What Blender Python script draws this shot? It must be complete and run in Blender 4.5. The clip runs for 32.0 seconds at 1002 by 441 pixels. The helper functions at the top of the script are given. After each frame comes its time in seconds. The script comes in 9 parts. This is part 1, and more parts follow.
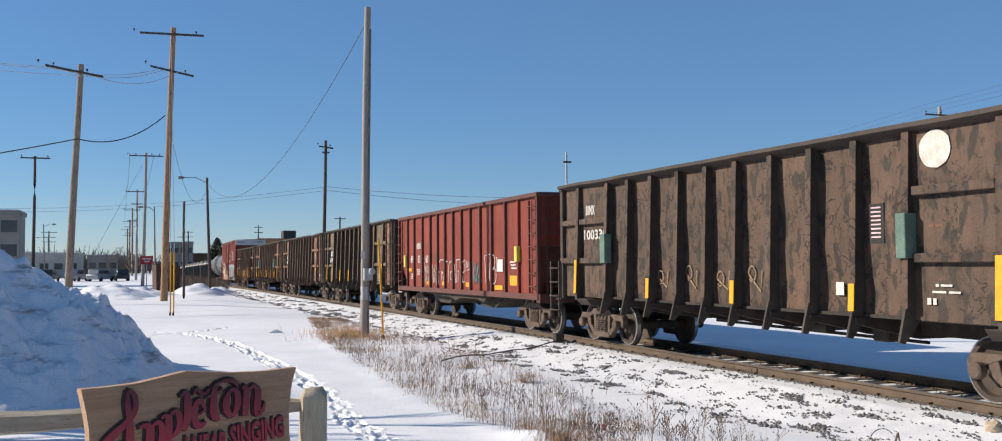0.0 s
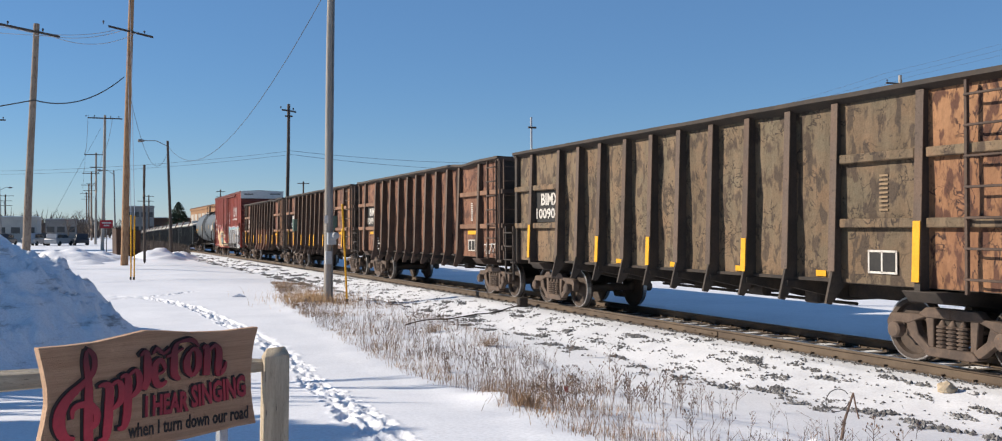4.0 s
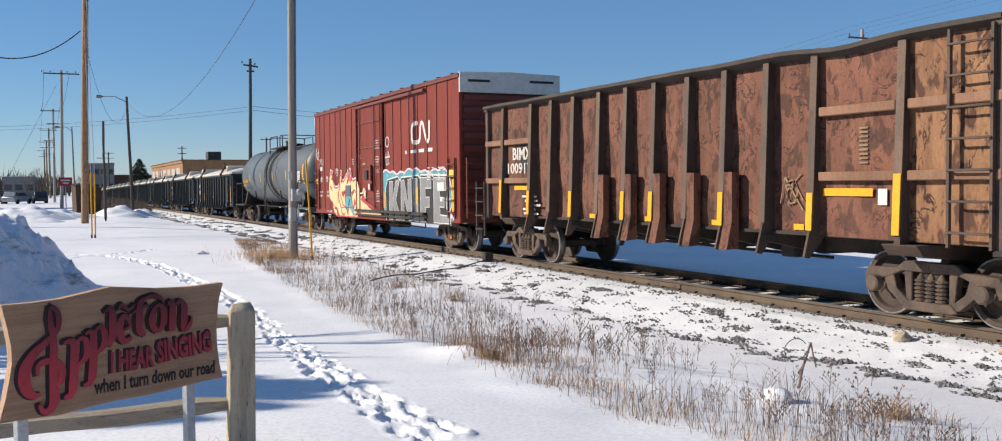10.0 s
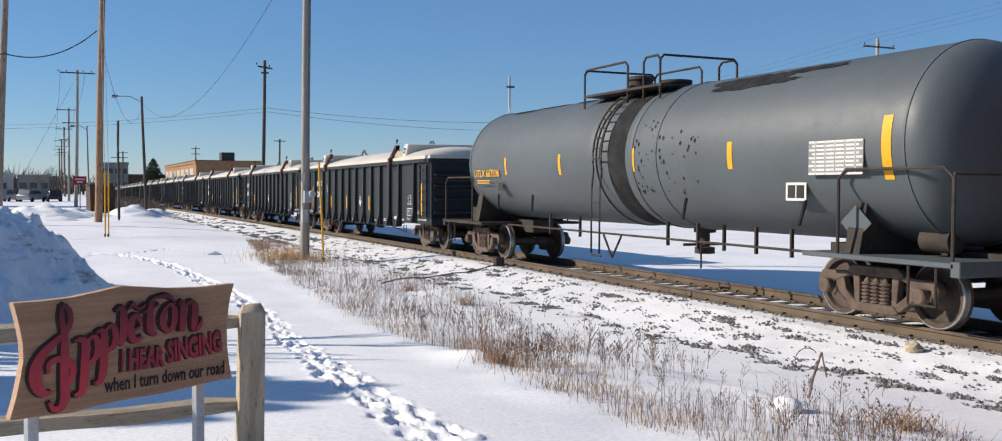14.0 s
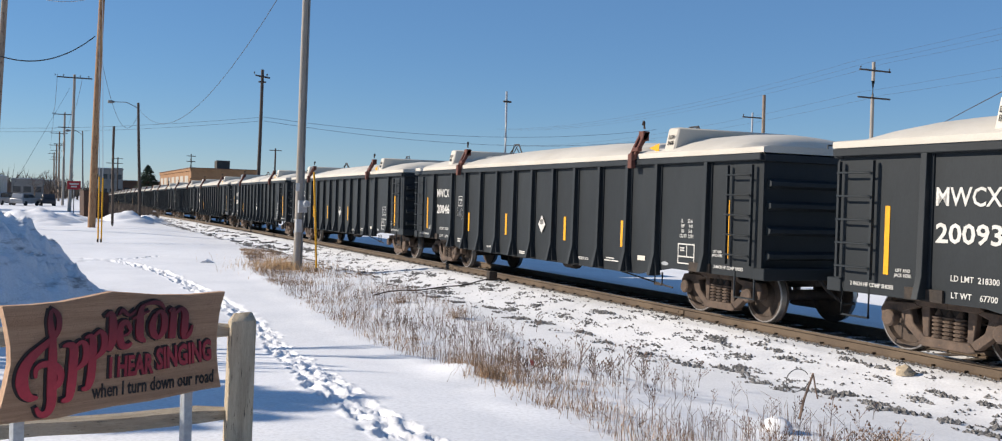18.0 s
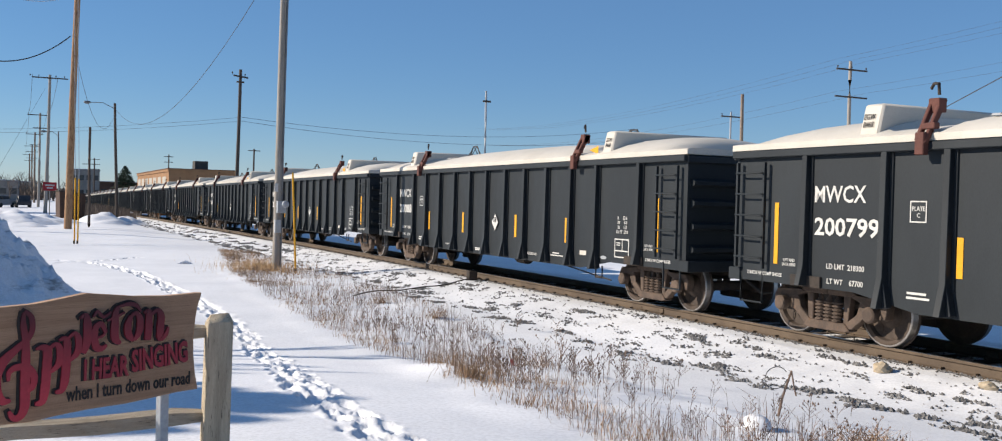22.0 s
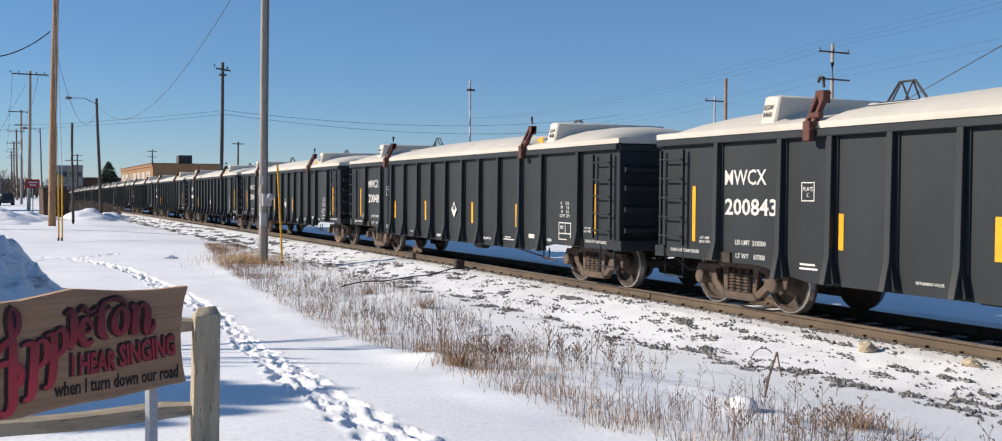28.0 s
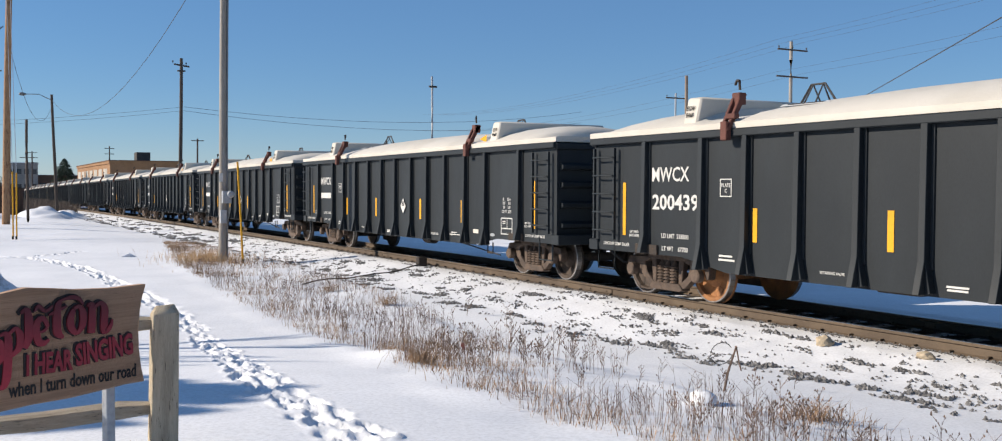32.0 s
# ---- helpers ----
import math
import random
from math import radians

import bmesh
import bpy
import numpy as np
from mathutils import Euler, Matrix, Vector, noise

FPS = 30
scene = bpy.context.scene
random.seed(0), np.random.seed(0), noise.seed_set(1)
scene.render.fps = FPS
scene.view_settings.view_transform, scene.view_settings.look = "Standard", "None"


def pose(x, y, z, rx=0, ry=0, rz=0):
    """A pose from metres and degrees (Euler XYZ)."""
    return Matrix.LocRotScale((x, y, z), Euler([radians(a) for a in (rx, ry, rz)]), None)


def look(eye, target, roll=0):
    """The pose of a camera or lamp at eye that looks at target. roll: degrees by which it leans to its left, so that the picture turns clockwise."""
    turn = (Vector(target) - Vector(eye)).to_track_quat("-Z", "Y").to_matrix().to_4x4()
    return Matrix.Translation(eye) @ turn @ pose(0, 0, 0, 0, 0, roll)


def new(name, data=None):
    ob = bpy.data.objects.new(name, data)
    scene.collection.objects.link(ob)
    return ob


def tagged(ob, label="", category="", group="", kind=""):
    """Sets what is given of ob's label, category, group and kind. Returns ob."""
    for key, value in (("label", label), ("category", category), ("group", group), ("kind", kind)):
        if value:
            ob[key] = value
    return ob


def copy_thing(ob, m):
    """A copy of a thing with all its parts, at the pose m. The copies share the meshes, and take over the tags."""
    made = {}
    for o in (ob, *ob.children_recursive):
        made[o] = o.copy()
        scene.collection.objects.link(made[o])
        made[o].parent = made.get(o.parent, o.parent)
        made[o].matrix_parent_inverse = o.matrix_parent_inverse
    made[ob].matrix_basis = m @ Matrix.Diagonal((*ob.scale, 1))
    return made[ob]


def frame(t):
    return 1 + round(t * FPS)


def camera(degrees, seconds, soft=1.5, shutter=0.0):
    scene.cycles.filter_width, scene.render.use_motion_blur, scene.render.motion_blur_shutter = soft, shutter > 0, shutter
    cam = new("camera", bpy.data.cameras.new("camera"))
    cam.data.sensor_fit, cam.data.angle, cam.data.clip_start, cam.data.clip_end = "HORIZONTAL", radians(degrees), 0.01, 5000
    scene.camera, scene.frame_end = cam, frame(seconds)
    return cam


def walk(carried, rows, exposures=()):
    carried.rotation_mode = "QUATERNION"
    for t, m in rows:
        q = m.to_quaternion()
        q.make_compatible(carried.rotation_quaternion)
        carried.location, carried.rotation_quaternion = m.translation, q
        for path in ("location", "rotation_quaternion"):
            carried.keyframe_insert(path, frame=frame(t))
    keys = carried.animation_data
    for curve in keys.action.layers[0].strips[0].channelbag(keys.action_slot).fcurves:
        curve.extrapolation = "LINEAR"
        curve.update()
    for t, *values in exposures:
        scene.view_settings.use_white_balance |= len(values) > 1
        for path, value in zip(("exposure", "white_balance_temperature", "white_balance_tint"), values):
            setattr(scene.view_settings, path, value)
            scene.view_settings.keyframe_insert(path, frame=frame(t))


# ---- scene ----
cam = camera(54.0, 32.0, soft=1.1)
# seconds, place of the eye, yaw, pitch, roll
PATH = [
    (0.0, -0.012, 0.029, 1.924, -20.619, 2.450, 0.340),
    (0.5, -0.004, 0.032, 1.925, -20.740, 2.556, 0.821),
    (1.0, 0.001, 0.041, 1.919, -20.816, 2.536, 1.130),
    (1.5, 0.003, 0.042, 1.912, -20.947, 2.324, 1.142),
    (2.0, 0.004, 0.059, 1.905, -21.189, 2.031, 0.894),
    (2.5, 0.008, 0.058, 1.901, -21.473, 1.657, 0.614),
    (3.0, 0.003, 0.040, 1.898, -21.806, 1.120, 0.441),
    (3.5, -0.004, 0.032, 1.896, -22.230, 0.783, 0.264),
    (5.5, 0.003, 0.015, 1.889, -23.933, -0.645, -0.034),
    (6.0, 0.006, 0.012, 1.890, -24.247, -0.909, -0.051),
    (6.5, 0.006, 0.006, 1.888, -24.456, -1.090, -0.034),
    (7.0, 0.005, 0.004, 1.887, -24.644, -1.280, 0.078),
    (7.5, 0.005, 0.003, 1.888, -24.749, -1.430, 0.143),
    (8.0, 0.004, -0.001, 1.889, -24.892, -1.565, 0.281),
    (8.5, 0.001, -0.010, 1.890, -24.960, -1.660, 0.274),
    (9.0, -0.000, -0.014, 1.890, -24.871, -1.767, 0.402),
    (9.5, -0.009, -0.022, 1.889, -24.740, -1.988, 0.386),
    (10.0, -0.012, -0.014, 1.888, -24.692, -2.152, 0.430),
    (10.5, -0.008, -0.019, 1.885, -24.735, -2.387, 0.421),
    (11.0, -0.005, -0.019, 1.881, -24.517, -2.690, 0.572),
    (11.5, -0.003, -0.019, 1.884, -24.450, -2.883, 0.661),
    (12.0, -0.006, -0.022, 1.885, -24.288, -2.915, 0.589),
    (12.5, -0.009, -0.028, 1.889, -24.113, -2.859, 0.563),
    (13.0, -0.008, -0.024, 1.887, -24.027, -2.717, 0.381),
    (13.5, -0.008, -0.020, 1.892, -23.877, -2.362, 0.099),
    (14.0, -0.009, -0.015, 1.890, -23.989, -1.893, -0.339),
    (14.5, -0.006, -0.006, 1.884, -23.986, -1.518, -0.683),
    (16.5, -0.006, -0.001, 1.885, -24.121, -1.342, -1.580),
    (17.0, -0.005, 0.000, 1.884, -24.175, -1.193, -1.630),
    (17.5, -0.008, -0.013, 1.885, -24.219, -1.092, -1.624),
    (18.0, -0.004, -0.005, 1.887, -24.297, -1.048, -1.632),
    (18.5, -0.004, -0.001, 1.887, -24.324, -0.910, -1.617),
    (19.0, -0.005, -0.004, 1.885, -24.415, -0.906, -1.644),
    (19.5, -0.006, -0.012, 1.887, -24.514, -0.921, -1.640),
    (20.0, 0.003, -0.001, 1.887, -24.646, -0.891, -1.695),
    (20.5, 0.004, -0.004, 1.883, -24.906, -0.942, -1.676),
    (21.0, 0.005, -0.005, 1.883, -25.162, -0.951, -1.630),
    (21.5, 0.009, -0.009, 1.883, -25.335, -0.956, -1.523),
    (22.0, 0.010, 0.004, 1.884, -25.459, -1.032, -1.411),
    (22.5, 0.012, 0.005, 1.887, -25.516, -1.061, -1.330),
    (23.0, 0.013, 0.006, 1.883, -25.586, -1.132, -1.186),
    (23.5, 0.013, -0.003, 1.880, -25.599, -1.165, -1.062),
    (24.0, 0.014, 0.012, 1.880, -25.615, -1.168, -0.966),
    (24.5, 0.009, -0.008, 1.881, -25.622, -1.221, -0.857),
    (25.0, 0.006, -0.012, 1.880, -25.647, -1.211, -0.762),
    (25.5, 0.013, -0.014, 1.880, -25.681, -1.311, -0.614),
    (27.5, 0.013, -0.015, 1.883, -26.028, -1.675, -0.291),
    (28.0, 0.009, -0.028, 1.880, -26.262, -1.691, -0.315),
    (28.5, 0.009, -0.026, 1.880, -26.583, -1.692, -0.257),
    (29.0, 0.015, -0.022, 1.880, -26.943, -1.737, -0.231),
    (29.5, 0.014, -0.023, 1.879, -27.290, -1.751, -0.207),
    (30.0, 0.014, -0.019, 1.880, -27.655, -1.785, -0.187),
    (30.5, 0.015, -0.008, 1.880, -28.022, -1.758, -0.228),
    (31.0, 0.013, -0.018, 1.881, -28.284, -1.756, -0.218),
    (31.5, 0.015, -0.032, 1.878, -28.369, -1.829, -0.183),
    (32.0, 0.012, -0.042, 1.878, -28.438, -1.866, -0.203),
]
walk(cam, [(t, pose(x, y, z, 90 + p, r, w)) for t, x, y, z, w, p, r in PATH], exposures=[(0.0, 0.38, 6760, 10), (32.0, 0.38, 6760, 10)])

# ---- light ----
SUN_FROM = (-0.87, 0.50)
SUN_HIGH = 27.5
world = bpy.data.worlds.new("world")
scene.world = world
world.use_nodes = True
nt = world.node_tree
sky = nt.nodes.new("ShaderNodeTexSky")
sky.sky_type = "NISHITA"
sky.sun_disc = False
sky.sun_elevation = radians(SUN_HIGH)
sky.sun_rotation = math.atan2(SUN_FROM[0], SUN_FROM[1])
sky.air_density, sky.dust_density, sky.ozone_density = 1.0, 0.0, 5.0
sky.altitude = 1200
nt.nodes["Background"].inputs[1].default_value = 0.085
deep = nt.nodes.new("ShaderNodeHueSaturation")
deep.inputs["Saturation"].default_value = 1.2
nt.links.new(sky.outputs[0], deep.inputs["Color"])
# thin high haze, which evens the blue out from the horizon upwards
haze = nt.nodes.new("ShaderNodeMix")
haze.data_type = "RGBA"
haze.inputs["Factor"].default_value = 0.42
haze.inputs["B"].default_value = (1.65, 2.95, 5.4, 1)
nt.links.new(deep.outputs[0], haze.inputs["A"])
nt.links.new(haze.outputs["Result"], nt.nodes["Background"].inputs[0])
sun_dir = Vector((SUN_FROM[0] * math.cos(radians(SUN_HIGH)), SUN_FROM[1] * math.cos(radians(SUN_HIGH)), math.sin(radians(SUN_HIGH))))
lamp = bpy.data.lights.new("sun", "SUN")
lamp.energy, lamp.angle, lamp.color = 5.0, radians(0.53), (1.0, 0.91, 0.80)
sun = new("sun", lamp)
sun.matrix_world = look(sun_dir * 100, (0, 0, 0))


# ---- small tools for meshes ----
class Geo:
    """Collects vertices and faces for one mesh."""

    def __init__(self):
        self.v, self.f = [], []

    def add(self, verts, faces):
        k = len(self.v)
        self.v += [tuple(p) for p in verts]
        self.f += [tuple(i + k for i in q) for q in faces]
        return self

    def box(self, a, b):
        (x0, y0, z0), (x1, y1, z1) = [[min(p, q) for p, q in zip(a, b)], [max(p, q) for p, q in zip(a, b)]]
        vs = [(x, y, z) for z in (z0, z1) for y in (y0, y1) for x in (x0, x1)]
        return self.add(vs, [(0, 2, 3, 1), (4, 5, 7, 6), (0, 1, 5, 4), (2, 6, 7, 3), (0, 4, 6, 2), (1, 3, 7, 5)])

    def prism(self, pts, axis, a, b):
        """A polygon, given in the two other axes, drawn out along an axis from a to b."""
        n = len(pts)
        area = sum(pts[i][0] * pts[(i + 1) % n][1] - pts[(i + 1) % n][0] * pts[i][1] for i in range(n))
        if (area < 0) != (axis == 1) != (b < a):
            pts = pts[::-1]
        def put(p, w):
            return [(w, p[0], p[1]), (p[0], w, p[1]), (p[0], p[1], w)][axis]
        vs = [put(p, a) for p in pts] + [put(p, b) for p in pts]
        fs = [tuple(range(n))[::-1], tuple(range(n, 2 * n))] + [(i, (i + 1) % n, n + (i + 1) % n, n + i) for i in range(n)]
        return self.add(vs, fs)

    def tube(self, pts, r, n=6, r1=None):
        pts = [Vector(p) for p in pts]
        rings, m = [], len(pts)
        for i, p in enumerate(pts):
            d = (pts[min(i + 1, m - 1)] - pts[max(i - 1, 0)]).normalized()
            side = d.cross(Vector((0, 0, 1)))
            side = side.normalized() if side.length > 1e-3 else Vector((1, 0, 0))
            up = side.cross(d)
            w = r if r1 is None else r + (r1 - r) * i / (m - 1)
            rings += [p + (side * math.cos(math.tau * k / n) + up * math.sin(math.tau * k / n)) * w for k in range(n)]
        fs = [(i * n + k, i * n + (k + 1) % n, (i + 1) * n + (k + 1) % n, (i + 1) * n + k) for i in range(m - 1) for k in range(n)]
        return self.add(rings, fs + [tuple(range(n))[::-1], tuple(range((m - 1) * n, m * n))])

    def lathe(self, prof, base, axis, n=24, caps=True):
        """A profile of (radius, distance along the axis), turned round an axis through base."""
        vs = []
        for r, h in prof:
            for k in range(n):
                c, s = r * math.cos(math.tau * k / n), r * math.sin(math.tau * k / n)
                p = [(h, c, s), (s, h, c), (c, s, h)][axis]
                vs.append((base[0] + p[0], base[1] + p[1], base[2] + p[2]))
        m = len(prof)
        fs = [(i * n + k, i * n + (k + 1) % n, (i + 1) * n + (k + 1) % n, (i + 1) * n + k) for i in range(m - 1) for k in range(n)]
        if caps:
            fs += [tuple(range(n))[::-1], tuple(range((m - 1) * n, m * n))]
        return self.add(vs, fs)

    def mesh(self, name, material, bevel=0.0, smooth=True, angle=35):
        me = bpy.data.meshes.new(name)
        me.from_pydata(self.v, [], self.f)
        bm = bmesh.new()
        bm.from_mesh(me)
        bmesh.ops.recalc_face_normals(bm, faces=bm.faces)
        if bevel:
            edges = [e for e in bm.edges if len(e.link_faces) == 2 and e.calc_face_angle(0) > 0.6]
            bmesh.ops.bevel(bm, geom=edges, offset=bevel, segments=1, affect="EDGES", profile=0.5, clamp_overlap=True)
        bm.to_mesh(me)
        bm.free()
        me.materials.append(material)
        if smooth:
            me.shade_smooth()
            me.set_sharp_from_angle(angle=radians(angle))
        return me


def part(name, mesh, parent, label="", m=None):
    """One mesh as a part under a thing or a part."""
    ob = new(name, mesh)
    ob.parent = parent
    if m is not None:
        ob.matrix_basis = m
    return tagged(ob, label) if label else ob


def thing(name, label, category, group="", m=None, kind=""):
    ob = new(name)
    ob.empty_display_size = 0.3
    if m is not None:
        ob.matrix_basis = m
    return tagged(ob, label, category, group, kind)


def solid(name, mesh, label, category, group="", kind="", m=None):
    ob = new(name, mesh)
    if m is not None:
        ob.matrix_basis = m
    return tagged(ob, label, category, group, kind)


# ---- materials ----
def surface(name, base, second, third=None, scale=2.0, fine=30.0, rough=0.7, metal=0.0, bump=0.15, stretch=(1, 1, 1), low=0.42, high=0.62, third_at=0.62, vary=0.0, spec=0.3, island=False, dent=0.0, streak=0.0, spots=None, scratch=None):
    """A weathered surface: two tones in large patches, a third in small ones, grain and relief."""
    m = bpy.data.materials.new(name)
    m.use_nodes = True
    nt = m.node_tree
    N, L = nt.nodes, nt.links
    bs = N["Principled BSDF"]
    tc = N.new("ShaderNodeTexCoord")
    mp = N.new("ShaderNodeMapping")
    mp.inputs["Scale"].default_value = stretch
    info = N.new("ShaderNodeObjectInfo")
    shift = N.new("ShaderNodeVectorMath")
    shift.operation = "ADD"
    far = N.new("ShaderNodeMath")
    far.operation = "MULTIPLY"
    far.inputs[1].default_value = 40.0
    L.new(info.outputs["Random"], far.inputs[0])
    L.new(tc.outputs["Object"], shift.inputs[0])
    L.new(far.outputs[0], shift.inputs[1])
    L.new(shift.outputs[0], mp.inputs["Vector"])

    def noise_at(s, detail=6, w=0.6):
        n = N.new("ShaderNodeTexNoise")
        n.inputs["Scale"].default_value, n.inputs["Detail"].default_value, n.inputs["Roughness"].default_value = s, detail, w
        L.new(mp.outputs[0], n.inputs["Vector"])
        return n

    def mix(fac, a, b):
        x = N.new("ShaderNodeMix")
        x.data_type = "RGBA"
        for sock, val in ((x.inputs["Factor"], fac), (x.inputs["A"], a), (x.inputs["B"], b)):
            if isinstance(val, (tuple, float)):
                sock.default_value = (*val, 1) if isinstance(val, tuple) else val
            else:
                L.new(val, sock)
        return x.outputs["Result"]

    def step(src, a, b):
        r = N.new("ShaderNodeMapRange")
        r.inputs[1].default_value, r.inputs[2].default_value = a, b
        L.new(src, r.inputs[0])
        return r.outputs[0]

    n1, n2, n3 = noise_at(scale), noise_at(scale * 5.3, 5, 0.7), noise_at(fine, 4)
    col = mix(step(n1.outputs[0], low, high), base, second)
    if third:
        col = mix(step(n2.outputs[0], third_at, third_at + 0.06), col, third)
    if spots:
        # scuffs: small upright ovals of bare or scorched steel
        m2 = N.new("ShaderNodeMapping")
        m2.inputs["Scale"].default_value = (1.0, 1.0, 0.5)
        L.new(shift.outputs[0], m2.inputs["Vector"])
        v = N.new("ShaderNodeTexNoise")
        v.inputs["Scale"].default_value, v.inputs["Detail"].default_value = 5.2, 5.0
        L.new(m2.outputs[0], v.inputs["Vector"])
        col = mix(step(v.outputs[0], 0.525, 0.585), col, spots)
    if scratch:
        # thin crooked scrapes, in some places only
        v = noise_at(2.9, 4, 0.6)
        v.inputs["Distortion"].default_value = 0.9
        off, size, fade = N.new("ShaderNodeMath"), N.new("ShaderNodeMath"), N.new("ShaderNodeMath")
        off.operation, size.operation, fade.operation = "SUBTRACT", "ABSOLUTE", "MULTIPLY"
        off.inputs[1].default_value = 0.5
        L.new(v.outputs[0], off.inputs[0])
        L.new(off.outputs[0], size.inputs[0])
        L.new(step(size.outputs[0], 0.026, 0.008), fade.inputs[0])
        L.new(step(noise_at(1.9, 3).outputs[0], 0.44, 0.54), fade.inputs[1])
        col = mix(fade.outputs[0], col, scratch)
    if streak:
        # runs of rust and dirt down the sheet
        m3 = N.new("ShaderNodeMapping")
        m3.inputs["Scale"].default_value = (2.4, 2.4, 0.3)
        L.new(shift.outputs[0], m3.inputs["Vector"])
        v = N.new("ShaderNodeTexNoise")
        v.inputs["Scale"].default_value, v.inputs["Detail"].default_value, v.inputs["Roughness"].default_value = 2.2, 5, 0.65
        L.new(m3.outputs[0], v.inputs["Vector"])
        run = N.new("ShaderNodeMix")
        run.data_type, run.blend_type = "RGBA", "MULTIPLY"
        run.inputs["Factor"].default_value = streak
        L.new(col, run.inputs["A"])
        L.new(step(v.outputs[0], 0.30, 0.62), run.inputs["B"])
        col = run.outputs["Result"]
    dark = N.new("ShaderNodeMix")
    dark.data_type, dark.blend_type = "RGBA", "MULTIPLY"
    dark.inputs["Factor"].default_value = 0.22
    L.new(col, dark.inputs["A"])
    L.new(step(n3.outputs[0], 0.25, 0.6), dark.inputs["B"])
    col = dark.outputs["Result"]
    if vary or island:
        hsv = N.new("ShaderNodeHueSaturation")
        L.new(col, hsv.inputs["Color"])
        r = N.new("ShaderNodeMapRange")
        r.inputs[3].default_value, r.inputs[4].default_value = 1 - vary, 1 + vary
        if island:
            geo = N.new("ShaderNodeNewGeometry")
            L.new(geo.outputs["Random Per Island"], r.inputs[0])
        else:
            L.new(info.outputs["Random"], r.inputs[0])
        L.new(r.outputs[0], hsv.inputs["Value"])
        col = hsv.outputs[0]
    L.new(col, bs.inputs["Base Color"])
    rr = N.new("ShaderNodeMapRange")
    rr.inputs[3].default_value, rr.inputs[4].default_value = max(rough - 0.12, 0.05), min(rough + 0.15, 1)
    L.new(n2.outputs[0], rr.inputs[0])
    L.new(rr.outputs[0], bs.inputs["Roughness"])
    bs.inputs["Metallic"].default_value = metal
    bs.inputs["Specular IOR Level"].default_value = spec
    bp = N.new("ShaderNodeBump")
    bp.inputs["Strength"].default_value, bp.inputs["Distance"].default_value = bump, 0.02
    L.new(n3.outputs[0], bp.inputs["Height"])
    if dent:
        b2 = N.new("ShaderNodeBump")
        b2.inputs["Strength"].default_value, b2.inputs["Distance"].default_value = dent, 0.06
        L.new(n1.outputs[0], b2.inputs["Height"])
        L.new(b2.outputs[0], bp.inputs["Normal"])
    L.new(bp.outputs[0], bs.inputs["Normal"])
    return m


def snow_material(name, dirt=0.0):
    m = surface(name, (0.79, 0.80, 0.82), (0.71, 0.725, 0.75), scale=0.35, fine=30.0, rough=0.75, bump=0.12, spec=0.25)
    nt = m.node_tree
    N, L = nt.nodes, nt.links
    bs = N["Principled BSDF"]
    bs.inputs["Subsurface Weight"].default_value = 0.0
    if dirt:
        link = bs.inputs["Base Color"].links[0].from_socket
        tc = N.new("ShaderNodeTexCoord")
        mp = N.new("ShaderNodeMapping")
        mp.inputs["Scale"].default_value = (0.5, 0.4, 2.6)
        mp.inputs["Rotation"].default_value = (0.0, 0.7, 0.3)
        n = N.new("ShaderNodeTexNoise")
        n.inputs["Scale"].default_value, n.inputs["Detail"].default_value, n.inputs["Roughness"].default_value = 1.6, 9, 0.72
        r = N.new("ShaderNodeMapRange")
        r.inputs[1].default_value, r.inputs[2].default_value, r.inputs[4].default_value = 0.54, 0.66, dirt
        x = N.new("ShaderNodeMix")
        x.data_type = "RGBA"
        x.inputs["B"].default_value = (0.16, 0.15, 0.14, 1)
        L.new(tc.outputs["Object"], mp.inputs[0])
        L.new(mp.outputs[0], n.inputs["Vector"])
        L.new(n.outputs[0], r.inputs[0])
        L.new(r.outputs[0], x.inputs["Factor"])
        L.new(link, x.inputs["A"])
        L.new(x.outputs["Result"], bs.inputs["Base Color"])
    return m


SNOW = snow_material("snow")
DIRTY_SNOW = snow_material("dirty_snow", 0.75)
BALLAST = surface("ballast", (0.15, 0.145, 0.14), (0.22, 0.215, 0.21), (0.07, 0.065, 0.06), scale=6, fine=60, rough=0.9, bump=0.4, vary=0.3, island=True)
RAIL_STEEL = surface("rusted_rail", (0.10, 0.074, 0.054), (0.135, 0.10, 0.07), (0.055, 0.04, 0.031), scale=1.5, fine=50, rough=0.75, metal=0.1, bump=0.15)
RAIL_HEAD = surface("worn_rail_head", (0.45, 0.42, 0.40), (0.35, 0.33, 0.32), scale=2, fine=40, rough=0.3, metal=0.9, bump=0.05)
TIE = surface("creosoted_tie", (0.075, 0.06, 0.05), (0.13, 0.105, 0.085), (0.03, 0.025, 0.02), scale=4, fine=40, rough=0.9, stretch=(0.5, 3, 3), bump=0.4, vary=0.25)
STONE = surface("tan_stone", (0.42, 0.34, 0.24), (0.52, 0.43, 0.31), (0.28, 0.22, 0.15), scale=8, fine=50, rough=0.9, bump=0.4)
RUST = surface("rust_brown_steel", (0.205, 0.088, 0.055), (0.145, 0.06, 0.041), (0.095, 0.042, 0.031), streak=0.3, spots=(0.092, 0.042, 0.028), scratch=(0.055, 0.026, 0.019), scale=1.1, fine=26, rough=0.8, bump=0.35, third_at=0.64, vary=0.12, dent=0.5, low=0.36, high=0.66)
